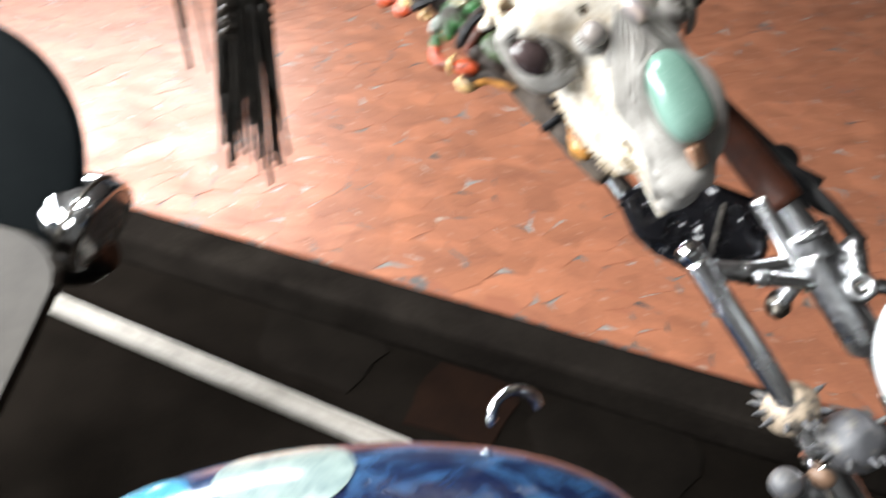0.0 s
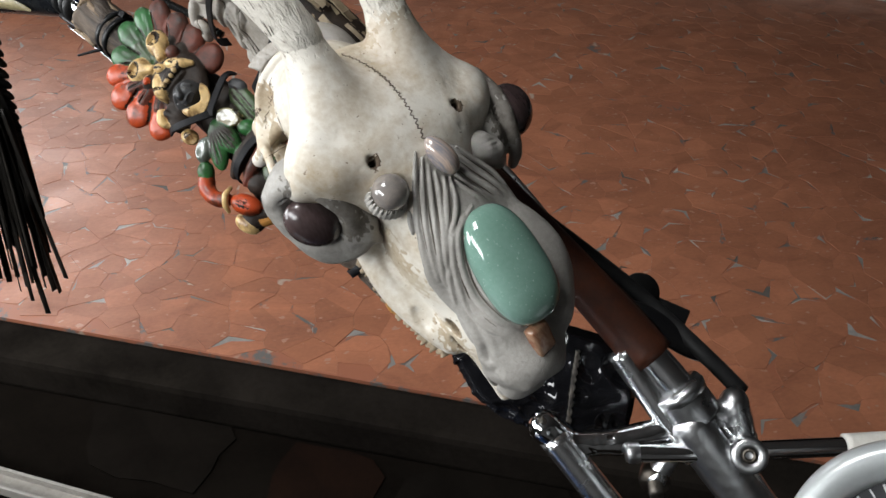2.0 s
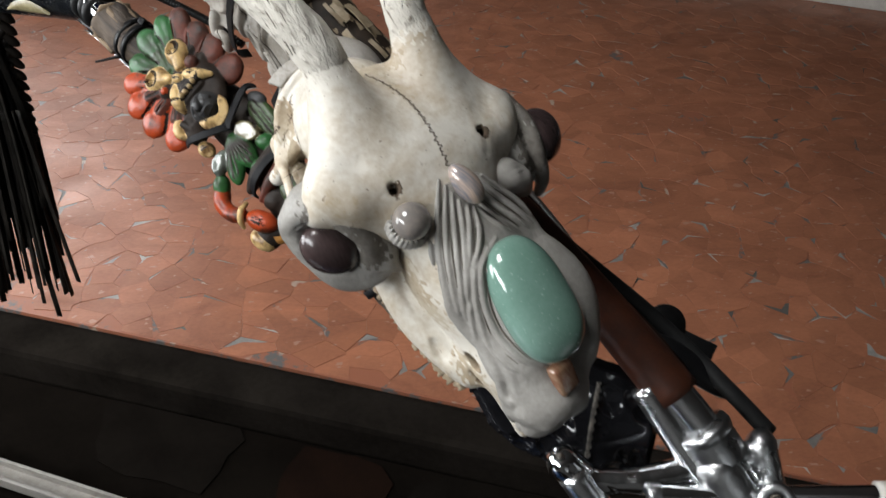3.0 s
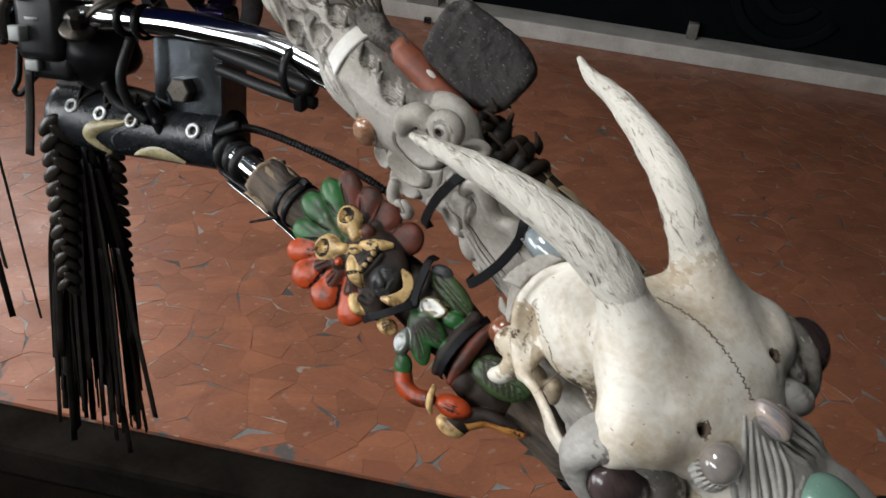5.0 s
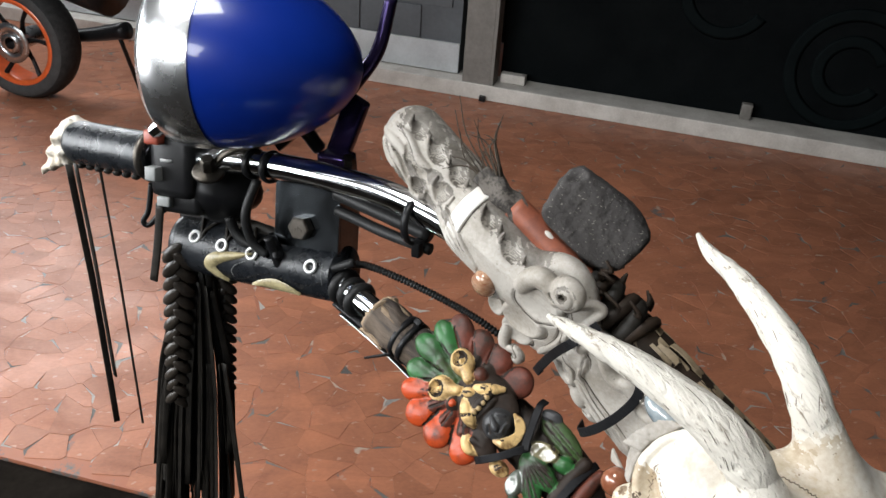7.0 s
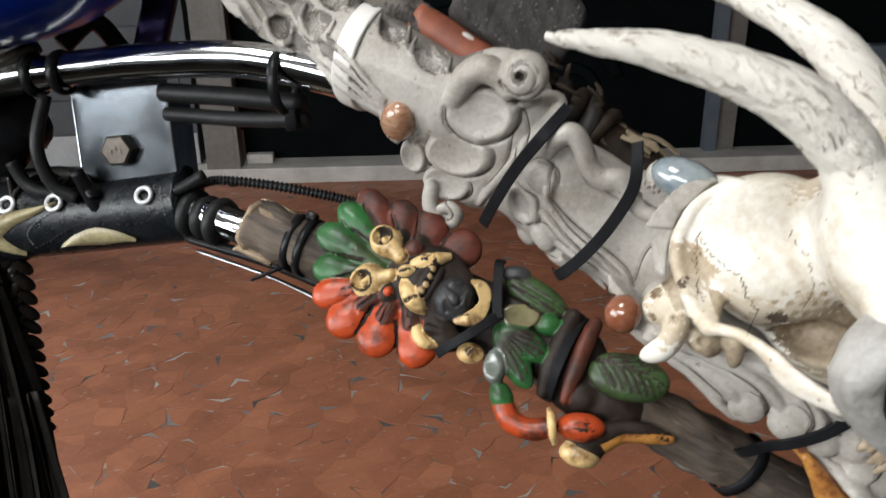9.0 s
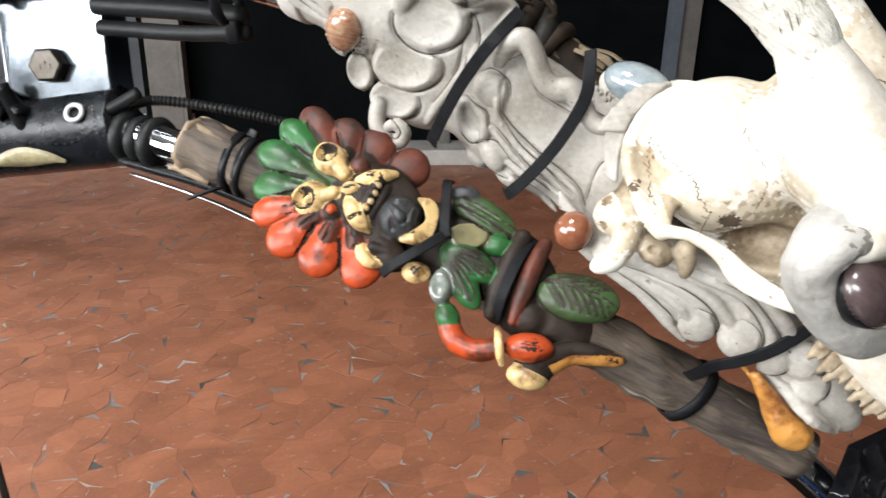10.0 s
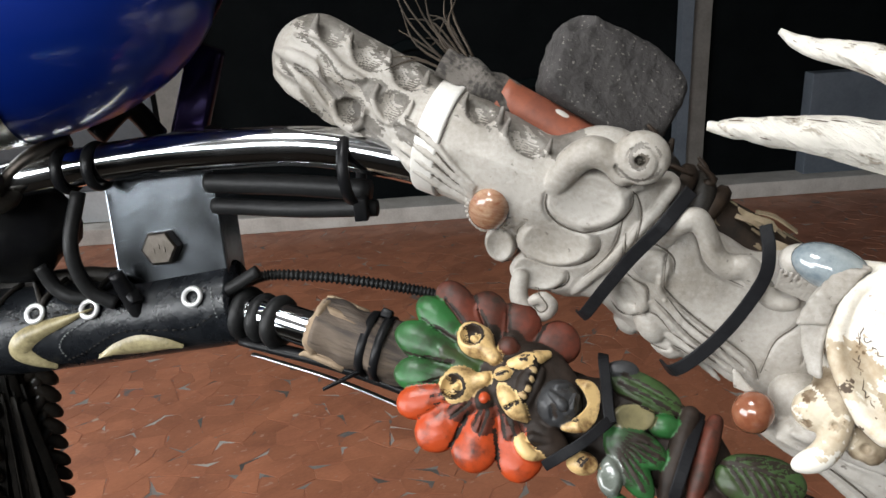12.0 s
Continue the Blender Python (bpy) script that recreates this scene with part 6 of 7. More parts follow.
bpart("clamp_collar", lathe(bmesh.new(), [(0.0105, -0.004), (0.017, -0.004), (0.018, 0), (0.017, 0.004), (0.0105, 0.004)], along((0.279, 0.499, 1.169), (0.304, 0.470, 1.138)), 28), STEEL, parent=clamp)
bpart("riser_tube", tube([(0.200, 0.500, 1.142), (0.222, 0.478, 1.116), (0.249, 0.452, 1.084), (0.30, 0.40, 1.02)], 0.0100, 20), RIM, "bright metal riser tube")


def casting(name, lo, hi, shapes, material, label, rough=0.25):
    """A cast lump in world millimetres, of caps (a, b, r) added or taken away."""
    c = Clay(lo, hi, 1.0)
    for p, q, r, cut in shapes:
        c.cap(p, q, r, k=1.2 if cut else 3.0, cut=cut)
    c.rough(rough, 16)
    return bpart(name, c.mesh(name, material), None, label)


casting("lower_clamp", (180, 460, 1100), (270, 540, 1180), [((196, 505, 1146), (214, 497, 1130), 11, False), ((208, 498, 1134), (240, 490, 1140), 8, False), ((240, 490, 1140), (268, 488, 1148), 8.5, False), ((196, 494, 1152), (222, 484, 1138), 3, True), ((222, 480, 1150), (250, 476, 1152), 4, True)], CHROME, "polished cast web between the bar tubes")
casting("clamp_block", (240, 410, 1060), (350, 520, 1190), [((284, 482, 1154), (318, 443, 1112), 14.5, False), ((270, 478, 1134), (262, 472, 1122), 7, False), ((290, 486, 1160), (313, 486, 1162), 7, False), ((312, 488, 1166), (315, 470, 1146), 9, False), ((288, 462, 1166), (316, 430, 1130), 2.0, True)], STEEL, "polished cast clamp with a pinch joint")
rod = bpart("cross_rod", tube([(0.2437, 0.478, 1.1430), (0.29, 0.468, 1.146), (0.34, 0.459, 1.150), (0.42, 0.444, 1.157)], 0.0060, 18), CHROME, "thin chrome cross rod")
bpart("rod_end", lathe(bmesh.new(), [(0, -0.002), (0.0055, -0.002), (0.0066, 0), (0.0066, 0.005), (0.006, 0.006)], along((0.2427, 0.4782, 1.1430), (0.29, 0.468, 1.146)), 20), STEEL, parent=rod)
kn = along((0.3135, 0.463, 1.146), (0.291, 0.424, 1.188))
knob = bpart("rod_knob", lathe(bmesh.new(), [(0, 0.010), (0.0045, 0.010), (0.0055, 0.013), (0.0100, 0.013), (0.0112, 0.011), (0.0112, -0.012), (0, -0.012)], kn, 32), STEEL, "round machined knob with a socket screw")
bpart("socket_screw", lathe(bmesh.new(), [(0, 0.007), (0.002, 0.007), (0.0025, 0.0125), (0.0045, 0.0125), (0.0045, 0.006)], kn, 16), OLD_STEEL, parent=knob)
bpart("clamp_bolt", lathe(bmesh.new(), [(0, 0.016), (0.0046, 0.016), (0.0050, 0.006), (0.0095, 0.006), (0.010, 0), (0.008, -0.008), (0, -0.01)], along((0.262, 0.474, 1.120), (0.252, 0.445, 1.125)), 20), OLD_STEEL, "dull clamp bolt")
bpart("white_sleeve", tube([(0.372, 0.453, 1.1525), (0.398, 0.448, 1.155), (0.42, 0.444, 1.157)], [0.0082, 0.0084, 0.0082], 16), WHITE_PLASTIC, "worn white sleeve on the cross rod")
bpart("cable_hose", tube([(0.20, 0.60, 1.25), (0.268, 0.566, 1.200), (0.303, 0.522, 1.178), (0.325, 0.50, 1.16)], 0.0055, 12), RUBBER, "black rubber hose")
bpart("leather_sleeve", tube([(0.170, 0.624, 1.266), (0.200, 0.592, 1.243), (0.236, 0.552, 1.2105), (0.2655, 0.5175, 1.183)], [0.0122, 0.0130, 0.0146, 0.0156], 24), BROWN_LEATHER, "red brown leather sleeve")
bpart("thin_rod", tube([(0.185, 0.655, 1.262), (0.197, 0.640, 1.253), (0.217, 0.610, 1.235), (0.2464, 0.556, 1.2042), (0.2823, 0.497, 1.1633), (0.292, 0.480, 1.150)], 0.0026, 12), STEEL, "thin bright metal rod along the bar")
bpart("rod_clip", tube([(0.229, 0.592, 1.2225), (0.2325, 0.587, 1.2190), (0.236, 0.581, 1.2150)], 0.0052, 12), BLACK_PLASTIC, "small black clip on the rod")
lv = frame_of((0.284, 0.539, 1.184), (0.0527, -0.0351, -0.0303), (-0.2, -0.6, 0.75))
lever = bpart("mirror_bracket", blob(bmesh.new(), (0, 0, 0), (0.034, 0.0085, 0.007), None, 24), BLACK_PLASTIC, "black oval bracket with a bright edge")
lever.matrix_local = INV @ lv
bpart("bracket_edge", torus(bmesh.new(), Matrix.Diagonal((1, 0.26, 1, 1)), 0.0330, 0.0009, 36, 6), CHROME, parent=lever)
bpart("round_tab", lathe(bmesh.new(), [(0, 0.003), (0.0125, 0.003), (0.0135, 0), (0.0125, -0.003), (0, -0.003)], frame_of((0.2792, 0.5727, 1.1894), (1, 0, 0), (-0.2, -0.6, 0.75)), 24), BLACK_PLASTIC, "round black tab")
bpart("tab_plate", box(bmesh.new(), frame_of((0.2965, 0.5603, 1.1802), (0.8, -0.5, -0.2), (-0.2, -0.6, 0.75)), 0.026, 0.012, 0.004, 0.001), BLACK_PLASTIC)

# bracket between the tubes, with its bolt
pn = V(-0.53, -0.80, 0.23)
pl = frame_of((-0.141, 0.922, 1.331), V(0.82, -0.55, 0.09), pn)
plate = bpart("bracket_plate", box(bmesh.new(), pl @ Matrix.Translation((0, 0.004, 0)), 0.062, 0.074, 0.003, 0.0008), PLATE, "scratched bright steel bracket plate", smooth=False)
bpart("plate_side", box(bmesh.new(), pl @ Matrix.Translation((0.0295, 0.000, -0.016)), 0.003, 0.070, 0.030, 0.0008), PLATE, parent=plate, smooth=False)
bf = pl @ Matrix.Translation((-0.002, -0.001, 0.002))
bolt = bpart("hex_bolt", lathe(bmesh.new(), [(0, 0.0088), (0.0088, 0.0088), (0.0102, 0.0078), (0.0102, 0.0), (0, 0)], bf, 6), OLD_STEEL, "dull stamped hexagon bolt head", smooth=False)
for k in range(3):
    bpart("stamp", box(bmesh.new(), bf @ Matrix.Translation((-0.003 + 0.003 * k, 0.002 * (k % 2) - 0.001, 0.009)), 0.0014, 0.0026, 0.0006), OLD_STEEL, parent=bolt, smooth=False)
bpart("cable", tube([(-0.117, 0.914, 1.364), (-0.105, 0.901, 1.364), (-0.08, 0.874, 1.364), (-0.052, 0.846, 1.362)], 0.0058, 12), RUBBER, "black cable under the chrome tube")
bpart("cable", tube([(-0.117, 0.908, 1.352), (-0.105, 0.895, 1.352), (-0.08, 0.868, 1.352), (-0.052, 0.840, 1.354)], 0.0045, 12), RUBBER, "black cable under the chrome tube")
for p, R in (((-0.062, 0.845, 1.376), 0.0175), ((-0.168, 0.934, 1.378), 0.0118), ((-0.182, 0.945, 1.376), 0.0114)):
    bpart("cable_tie", torus(bmesh.new(), along(p, V(*p) + V(0.118, -0.099, 0.011)), R, 0.0018, 28, 6, (0, 360), 1.8), BLACK_PLASTIC, "black plastic cable tie")
bpart("tie_lock", box(bmesh.new(), along((-0.062, 0.838, 1.356), (-0.0, 0.79, 1.36)), 0.007, 0.012, 0.007, 0.001), BLACK_PLASTIC)
# ribbed conduit
cv = spline([(-0.108, 0.897, 1.308), (-0.0955, 0.8909, 1.3110), (-0.0742, 0.8772, 1.3092), (-0.0508, 0.8612, 1.3050), (-0.0302, 0.8467, 1.3000), (-0.0125, 0.8336, 1.2946), (0.01, 0.815, 1.285)], 40)
rib = sweep(bmesh.new(), cv, [0.0023 + (0.0009 if i % 4 < 2 else 0) for i in range(len(cv))], 12)
bpart("ribbed_conduit", rib, RUBBER, "black ribbed plastic conduit")
# grip and switches
g0, g1 = V(-0.345, 1.062, 1.346), V(-0.268, 1.000, 1.359)
grip = bpart("grip", tube([g0, g0.lerp(g1, 0.08), g0.lerp(g1, 0.5), g0.lerp(g1, 0.93), g1], [0.0185, 0.0195, 0.0192, 0.0195, 0.0185], 28), LEATHER, "black leather-wrapped grip with laced seam")
for k in range(7):
    p = g0.lerp(g1, 0.12 + 0.12 * k) + V(-0.006, -0.008, -0.0185)
    bpart("lace_stitch", blob(bmesh.new(), p, (0.0042, 0.0024, 0.003), None, 10), LEATHER_DARK, parent=grip)
bpart("grip_collar", torus(bmesh.new(), along(g1, g1 * 2 - g0), 0.0195, 0.0035, 28, 8), OLD_STEEL, "worn grey grip collar")
cp = Clay((-34, -34, -40), (34, 34, 30), 1.2)
cp.ell((0, 0, 0), (21, 21, 13), k=4).ell((-8, -10, -8), (13, 9, 14), (20, 0, 30), k=4).ell((12, 10, -10), (9, 9, 12), k=4).cap((-14, -16, -14), (-24, -24, -22), 7, 3, k=3).rough(2.2, 14)
ob = part("end_cap", cp.mesh("end_cap", BONE), None, bike, "chipped bone end cap")
ob.matrix_local = INV @ along(g0 + (g0 - g1) * 0.06, g1)
sw0, sw1 = V(-0.262, 0.993, 1.358), V(-0.205, 0.958, 1.366)
swm = frame_of((-0.240, 0.985, 1.360), sw1 - sw0, (-0.46, -0.83, 0.25))
sw = bpart("switch_housing", box(bmesh.new(), swm, 0.042, 0.058, 0.046, 0.008), BLACK_PLASTIC, "black switch housing with grey buttons")
bpart("housing_neck", blob(bmesh.new(), (-0.208, 0.975, 1.340), (0.030, 0.026, 0.029), None, 24, 0.25, 50), BLACK_PLASTIC, parent=sw)
bpart("lower_box", box(bmesh.new(), swm @ Matrix.Translation((0.004, -0.032, -0.002)), 0.040, 0.022, 0.036, 0.006), BLACK_PLASTIC, parent=sw)
bpart("red_switch", box(bmesh.new(), swm @ Matrix.Translation((-0.011, 0.022, 0.025)), 0.015, 0.012, 0.012, 0.002), RED_BUTTON, "red stop switch", parent=sw)
bpart("grey_switch", box(bmesh.new(), swm @ Matrix.Translation((-0.012, -0.008, 0.026)), 0.011, 0.012, 0.012, 0.0015), GREY_BUTTON, "grey switch", parent=sw)
bpart("grey_switch", box(bmesh.new(), swm @ Matrix.Translation((-0.008, -0.032, 0.018)), 0.013, 0.009, 0.008, 0.0015), GREY_BUTTON, "grey switch", parent=sw)
bpart("switch_mark", box(bmesh.new(), swm @ Matrix.Translation((-0.002, 0.003, 0.0232)), 0.012, 0.0026, 0.001), GREY_BUTTON, parent=sw)
bpart("chrome_lever_perch", tube([(-0.262, 0.972, 1.392), (-0.252, 0.968, 1.400), (-0.246, 0.964, 1.396)], [0.006, 0.0075, 0.005], 12), CHROME, "chrome lever perch")
bpart("stay_washer", lathe(bmesh.new(), [(0, 0.0025), (0.012, 0.0025), (0.0135, 0), (0.012, -0.0025), (0, -0.0025)], frame_of((-0.219, 0.952, 1.366), (1, 0, 0), (0.1, -0.35, 1)), 24), OLD_STEEL, "dull steel washer")
bpart("stay_nut", lathe(bmesh.new(), [(0, 0.012), (0.005, 0.012), (0.006, 0.010), (0.006, 0), (0, 0)], frame_of((-0.219, 0.952, 1.368), (1, 0, 0), (0.1, -0.35, 1)), 6), OLD_STEEL, smooth=False)
bpart("stay_tube", tube([(-0.219, 0.956, 1.366), (-0.200, 0.956, 1.382), (-0.178, 0.950, 1.392)], [0.006, 0.008, 0.007], 16, flat=0.6), OLD_STEEL)
bpart("hook_wire", tube([(-0.272, 0.990, 1.338), (-0.276, 0.985, 1.315), (-0.281, 0.983, 1.305), (-0.276, 0.982, 1.302), (-0.262, 0.978, 1.318), (-0.250, 0.975, 1.325)], 0.0025, 8), BLACK_PLASTIC, "bent black wire hook")
bpart("switch_cable", tube([(-0.205, 0.950, 1.325), (-0.200, 0.946, 1.312), (-0.192, 0.940, 1.306), (-0.178, 0.934, 1.304)], 0.0042, 10), RUBBER, "black switch cable")
bpart("switch_cable", tube([(-0.180, 0.938, 1.365), (-0.190, 0.930, 1.338), (-0.186, 0.928, 1.314), (-0.174, 0.922, 1.304)], 0.004, 10), RUBBER, "black switch cable")
bpart("toggle", tube([(-0.172, 0.920, 1.322), (-0.165, 0.918, 1.300), (-0.162, 0.917, 1.290)], [0.0042, 0.0048, 0.004], 10), BLACK_PLASTIC, "black toggle on a cord")
bpart("toggle_cord", tube([(-0.135, 0.903, 1.305), (-0.122, 0.892, 1.308), (-0.105, 0.884, 1.318)], 0.0036, 10), RUBBER)
for k, r in enumerate((0.0150, 0.0135, 0.0145)):
    p = V(-0.112, 0.890, 1.292).lerp(V(-0.101, 0.871, 1.291), k / 2)
    bpart("rubber_boot", torus(bmesh.new(), along(p, p + V(0.028, -0.044, -0.004)), r - 0.004, 0.0048, 24, 8), RUBBER, "black rubber boot")
bpart("white_edge_plate", tube([(-0.115, 0.880, 1.272), (-0.08, 0.835, 1.262), (-0.045, 0.79, 1.245)], [0.003, 0.003, 0.003], 8, flat=0.3), STEEL, "thin bright metal strip")
bpart("black_fairing_strip", tube([(-0.118, 0.885, 1.279), (-0.08, 0.838, 1.271), (-0.04, 0.79, 1.254)], [0.006, 0.007, 0.006], 10, flat=0.5), BLACK_PLASTIC)

# mirror in a blue bullet housing
T, C0 = V(-0.098, 0.909, 1.466), V(-0.205, 0.952, 1.462)
mm = along(C0, T)
LB = (T - C0).length
prof = [(0.069 * (1 - (k / 16) ** 2.1) ** 0.62, LB * k / 16) for k in range(17)]
mirror = bpart("mirror_housing", lathe(bmesh.new(), prof, mm, 48), BLUE_PAINT, "glossy deep blue bullet mirror housing")
bpart("mirror_rim", lathe(bmesh.new(), [(0.0695, 0.012), (0.0705, 0.006), (0.0710, -0.010), (0.0690, -0.024), (0.064, -0.030), (0.061, -0.026), (0.061, -0.02)], mm, 48), RIM, "wide polished chrome rim", parent=mirror)
bpart("mirror_glass", lathe(bmesh.new(), [(0, -0.020), (0.0615, -0.020), (0.0615, -0.017), (0, -0.017)], mm, 48), GLASS_DARK, parent=mirror)
bpart("mirror_stem", box(bmesh.new(), frame_of((-0.108, 0.945, 1.405), (0.3, -0.2, 1), (-0.6, -0.8, 0)), 0.062, 0.020, 0.010, 0.003), PURPLE, "purple anodised mirror stem")
bpart("stem_foot", box(bmesh.new(), frame_of((-0.116, 0.935, 1.380), (0.77, -0.63, 0.1), (-0.6, -0.8, 0)), 0.028, 0.020, 0.018, 0.003), PURPLE)
bpart("stem_arm", tube([(-0.105, 0.945, 1.44), (-0.085, 0.945, 1.47), (-0.075, 0.95, 1.51)], [0.006, 0.0055, 0.005], 12), PURPLE)
bpart("stem_bolt", lathe(bmesh.new(), [(0, 0.006), (0.005, 0.006), (0.006, 0), (0.006, -0.012), (0, -0.012)], frame_of((-0.108, 0.925, 1.385), (1, 0, 0), (0, -0.3, 1)), 6), OLD_STEEL, smooth=False)
bpart("stay_link", tube([(-0.165, 0.945, 1.392), (-0.145, 0.950, 1.404), (-0.13, 0.955, 1.385)], 0.006, 10), BLACK_PLASTIC)

# speedometer
sn = V(-0.55, -0.50, 0.62).normalized()
spd = frame_of((0.338, 0.352, 1.188), V(0.86, -0.5, 0.3), sn)
sp = bpart("speedometer", lathe(bmesh.new(), [(0, -0.05), (0.040, -0.048), (0.056, -0.025), (0.0645, 0.0), (0.0645, 0.012), (0.060, 0.018), (0.049, 0.012), (0.0445, 0.002), (0.0445, 0.0)], spd, 64), SILVER, "round speedometer in a silver housing")
bpart("dial", lathe(bmesh.new(), [(0, 0.001), (0.0446, 0.001)], spd, 64), DIAL, "black dial", parent=sp)
for k in range(25):
    a = radians(148 - 9.2 * k)
    big = k % 2 == 0
    q = spd @ Matrix.Rotation(a, 4, "Z") @ Matrix.Translation((0.040 if big else 0.0415, 0, 0.0018))
    bpart("tick", box(bmesh.new(), q, 0.0075 if big else 0.0045, 0.0013 if big else 0.0009, 0.0006), DIAL_WHITE, parent=sp, smooth=False)
for text, ang, rad, size in (("0", 146, 0.030, 0.0085), ("20", 128, 0.031, 0.0085), ("40", 110, 0.031, 0.0085), ("60", 90, 0.031, 0.0085), ("km/h", 196, 0.022, 0.0055)):
    cu = bpy.data.curves.new("numeral", "FONT")
    cu.body, cu.size, cu.extrude, cu.align_x, cu.align_y = text, size, 0.0002, "CENTER", "CENTER"
    tmp = bpy.data.objects.new("numeral", cu)
    scene.collection.objects.link(tmp)
    bpy.context.view_layer.update()
    me = bpy.data.meshes.new_from_object(tmp.evaluated_get(bpy.context.evaluated_depsgraph_get()))
    bpy.data.objects.remove(tmp)
    me.materials.append(DIAL_WHITE)
    ob = part("numeral", me, None, sp)
    a = radians(ang)
    ob.matrix_local = spd @ Matrix.Translation((rad * math.cos(a), rad * math.sin(a), 0.002)) @ Matrix.Rotation(radians(ang - 90) if text != "km/h" else 0, 4, "Z")
bpart("needle", box(bmesh.new(), spd @ Matrix.Rotation(radians(142), 4, "Z") @ Matrix.Translation((0.017, 0, 0.004)), 0.042, 0.0022, 0.001, 0.0003), NEEDLE, "orange needle", parent=sp)
bpart("needle_hub", lathe(bmesh.new(), [(0, 0.007), (0.005, 0.006), (0.006, 0.002)], spd, 20), DIAL, parent=sp)
bpart("arc_line", torus(bmesh.new(), spd @ Matrix.Translation((0, 0, 0.0018)), 0.0265, 0.0005, 40, 5, (60, 150)), DIAL_WHITE, parent=sp)

# tank
tk = frame_of((-0.075, 0.335, 0.950), (0.97, 0.10, -0.04), (0, 0, 1))
bm = blob(bmesh.new(), (0, 0, 0), (0.255, 0.118, 0.085), None, 64)
for v in bm.verts:
    v.co.x *= 1 + 0.08 * (v.co.y / 0.11) ** 2
    v.co.z += 0.008 * (v.co.x / 0.2)
    v.co = tk @ v.co
tank = bpart("fuel_tank", bm, TANK_BLUE, "glossy dark blue tank airbrushed with a moon and clouds")


def decal(name, cx, cy, r, material, label, k=1.0):
    """A painted shape that lies on the tank's skin."""
    bm = bmesh.new()
    bmesh.ops.create_circle(bm, cap_ends=True, cap_tris=True, segments=40, radius=r)
    bmesh.ops.subdivide_edges(bm, edges=bm.edges, cuts=3, use_grid_fill=True)
    for v in bm.verts:
        x, y = v.co.x * k + cx, v.co.y + cy
        q = max(0.0, 1 - (x / 0.255) ** 2 - (y / 0.118) ** 2)
        v.co = tk @ V(x * (1 + 0.08 * (y / 0.11) ** 2), y, 0.085 * math.sqrt(q) + 0.008 * (x / 0.2) + 0.0012)
    bpart(name, bm, material, label, parent=tank)


decal("painted_moon", -0.045, 0.055, 0.045, MOON, "pale airbrushed full moon", 1.2)
decal("painted_sky", -0.150, 0.045, 0.034, SKYBLUE, "bright blue airbrushed patch")
bpart("tank_hook", torus(bmesh.new(), frame_of((0.064, 0.475, 0.985), (0.95, 0.3, 0), (0.2, -0.5, 0.3)), 0.022, 0.005, 30, 10, (0, 190)), CHROME, "chrome hook beside the tank")


# fork, frame and wheels that carry the bars, below and behind the view
bpart("fork_leg", tube([(0.300, 0.410, 1.020), (0.36, 0.34, 0.92), (0.50, 0.17, 0.55), (0.60, 0.05, 0.20)], 0.016, 16), CHROME, "long chrome fork leg")
bpart("fork_leg", tube([(0.345, 0.418, 1.085), (0.43, 0.37, 0.95), (0.58, 0.25, 0.55), (0.68, 0.13, 0.20)], 0.016, 16), CHROME, "long chrome fork leg")
for cx, cy, R, w in ((0.64, 0.09, 0.32, 0.05), (-0.85, -0.35, 0.32, 0.085)):
    m = along((cx, cy, R - 0.12), (cx - 0.4, cy + 0.8, R - 0.12))
    wheel = bpart("wheel", lathe(bmesh.new(), [(0.02, -0.06), (0.05, -0.06), (0.05, 0.06), (0.02, 0.06)], m, 24), STEEL, "spoked wheel")
    bpart("tyre", lathe(bmesh.new(), [(R - 0.085, w * 0.6), (R - 0.05, w), (R - 0.01, w * 0.6), (R, 0), (R - 0.01, -w * 0.6), (R - 0.05, -w), (R - 0.085, -w * 0.6), (R - 0.085, w * 0.6)], m, 48), TYRE, "black tyre", parent=wheel)
bpart("frame_tube", tube([(0.10, 0.36, 0.88), (-0.10, 0.30, 0.84), (-0.40, 0.0, 0.55), (-0.85, -0.35, 0.20)], 0.02, 14), BLACK_PLASTIC, "black frame tube")
bpart("frame_tube", tube([(0.32, 0.40, 0.98), (0.22, 0.36, 0.92), (0.10, 0.36, 0.88)], 0.022, 14), BLACK_PLASTIC, "black frame neck")
bpart("engine", box(bmesh.new(), pose(-0.02, 0.12, 0.38, 0, 0, 38), 0.42, 0.26, 0.42, 0.04), OLD_STEEL, "dull engine block")
bpart("frame_tube", tube([(0.10, 0.36, 0.88), (0.12, 0.28, 0.5), (-0.05, 0.12, 0.16), (-0.45, -0.12, 0.14), (-0.85, -0.35, 0.20)], 0.018, 14), BLACK_PLASTIC, "black lower frame tube")


# ---- leather, laces and tassels ----
lw = thing("leather_bar_wrap", I4, "black laced leather wrap with olive gold panels, white eyelets", "leather wrap")
la, lb = V(-0.248, 0.998, 1.274), V(-0.111, 0.903, 1.291)
lat = lambda t: la.lerp(lb, t) + V(0, 0, 0.004 - 0.002 * math.sin(math.pi * t))
body = part("wrap_body", tube([lat(t) for t in (0, 0.2, 0.45, 0.7, 0.9, 1)], [0.0245, 0.0262, 0.0250, 0.0240, 0.0240, 0.0240], 32), LEATHER, lw, "black leather with stitched seams")
out = V(-0.45, -0.68, 0.58).normalized()
axis = (lb - la).normalized()
upw = out.cross(axis).normalized()
upw = upw if upw.z > 0 else -upw
rad = lambda t: 0.0248 + 0.0012 * math.sin(3 * t)
surf = lambda t, ang, k=1.0: lat(t) + (out * math.cos(radians(ang)) + upw * math.sin(radians(ang))) * rad(t) * k
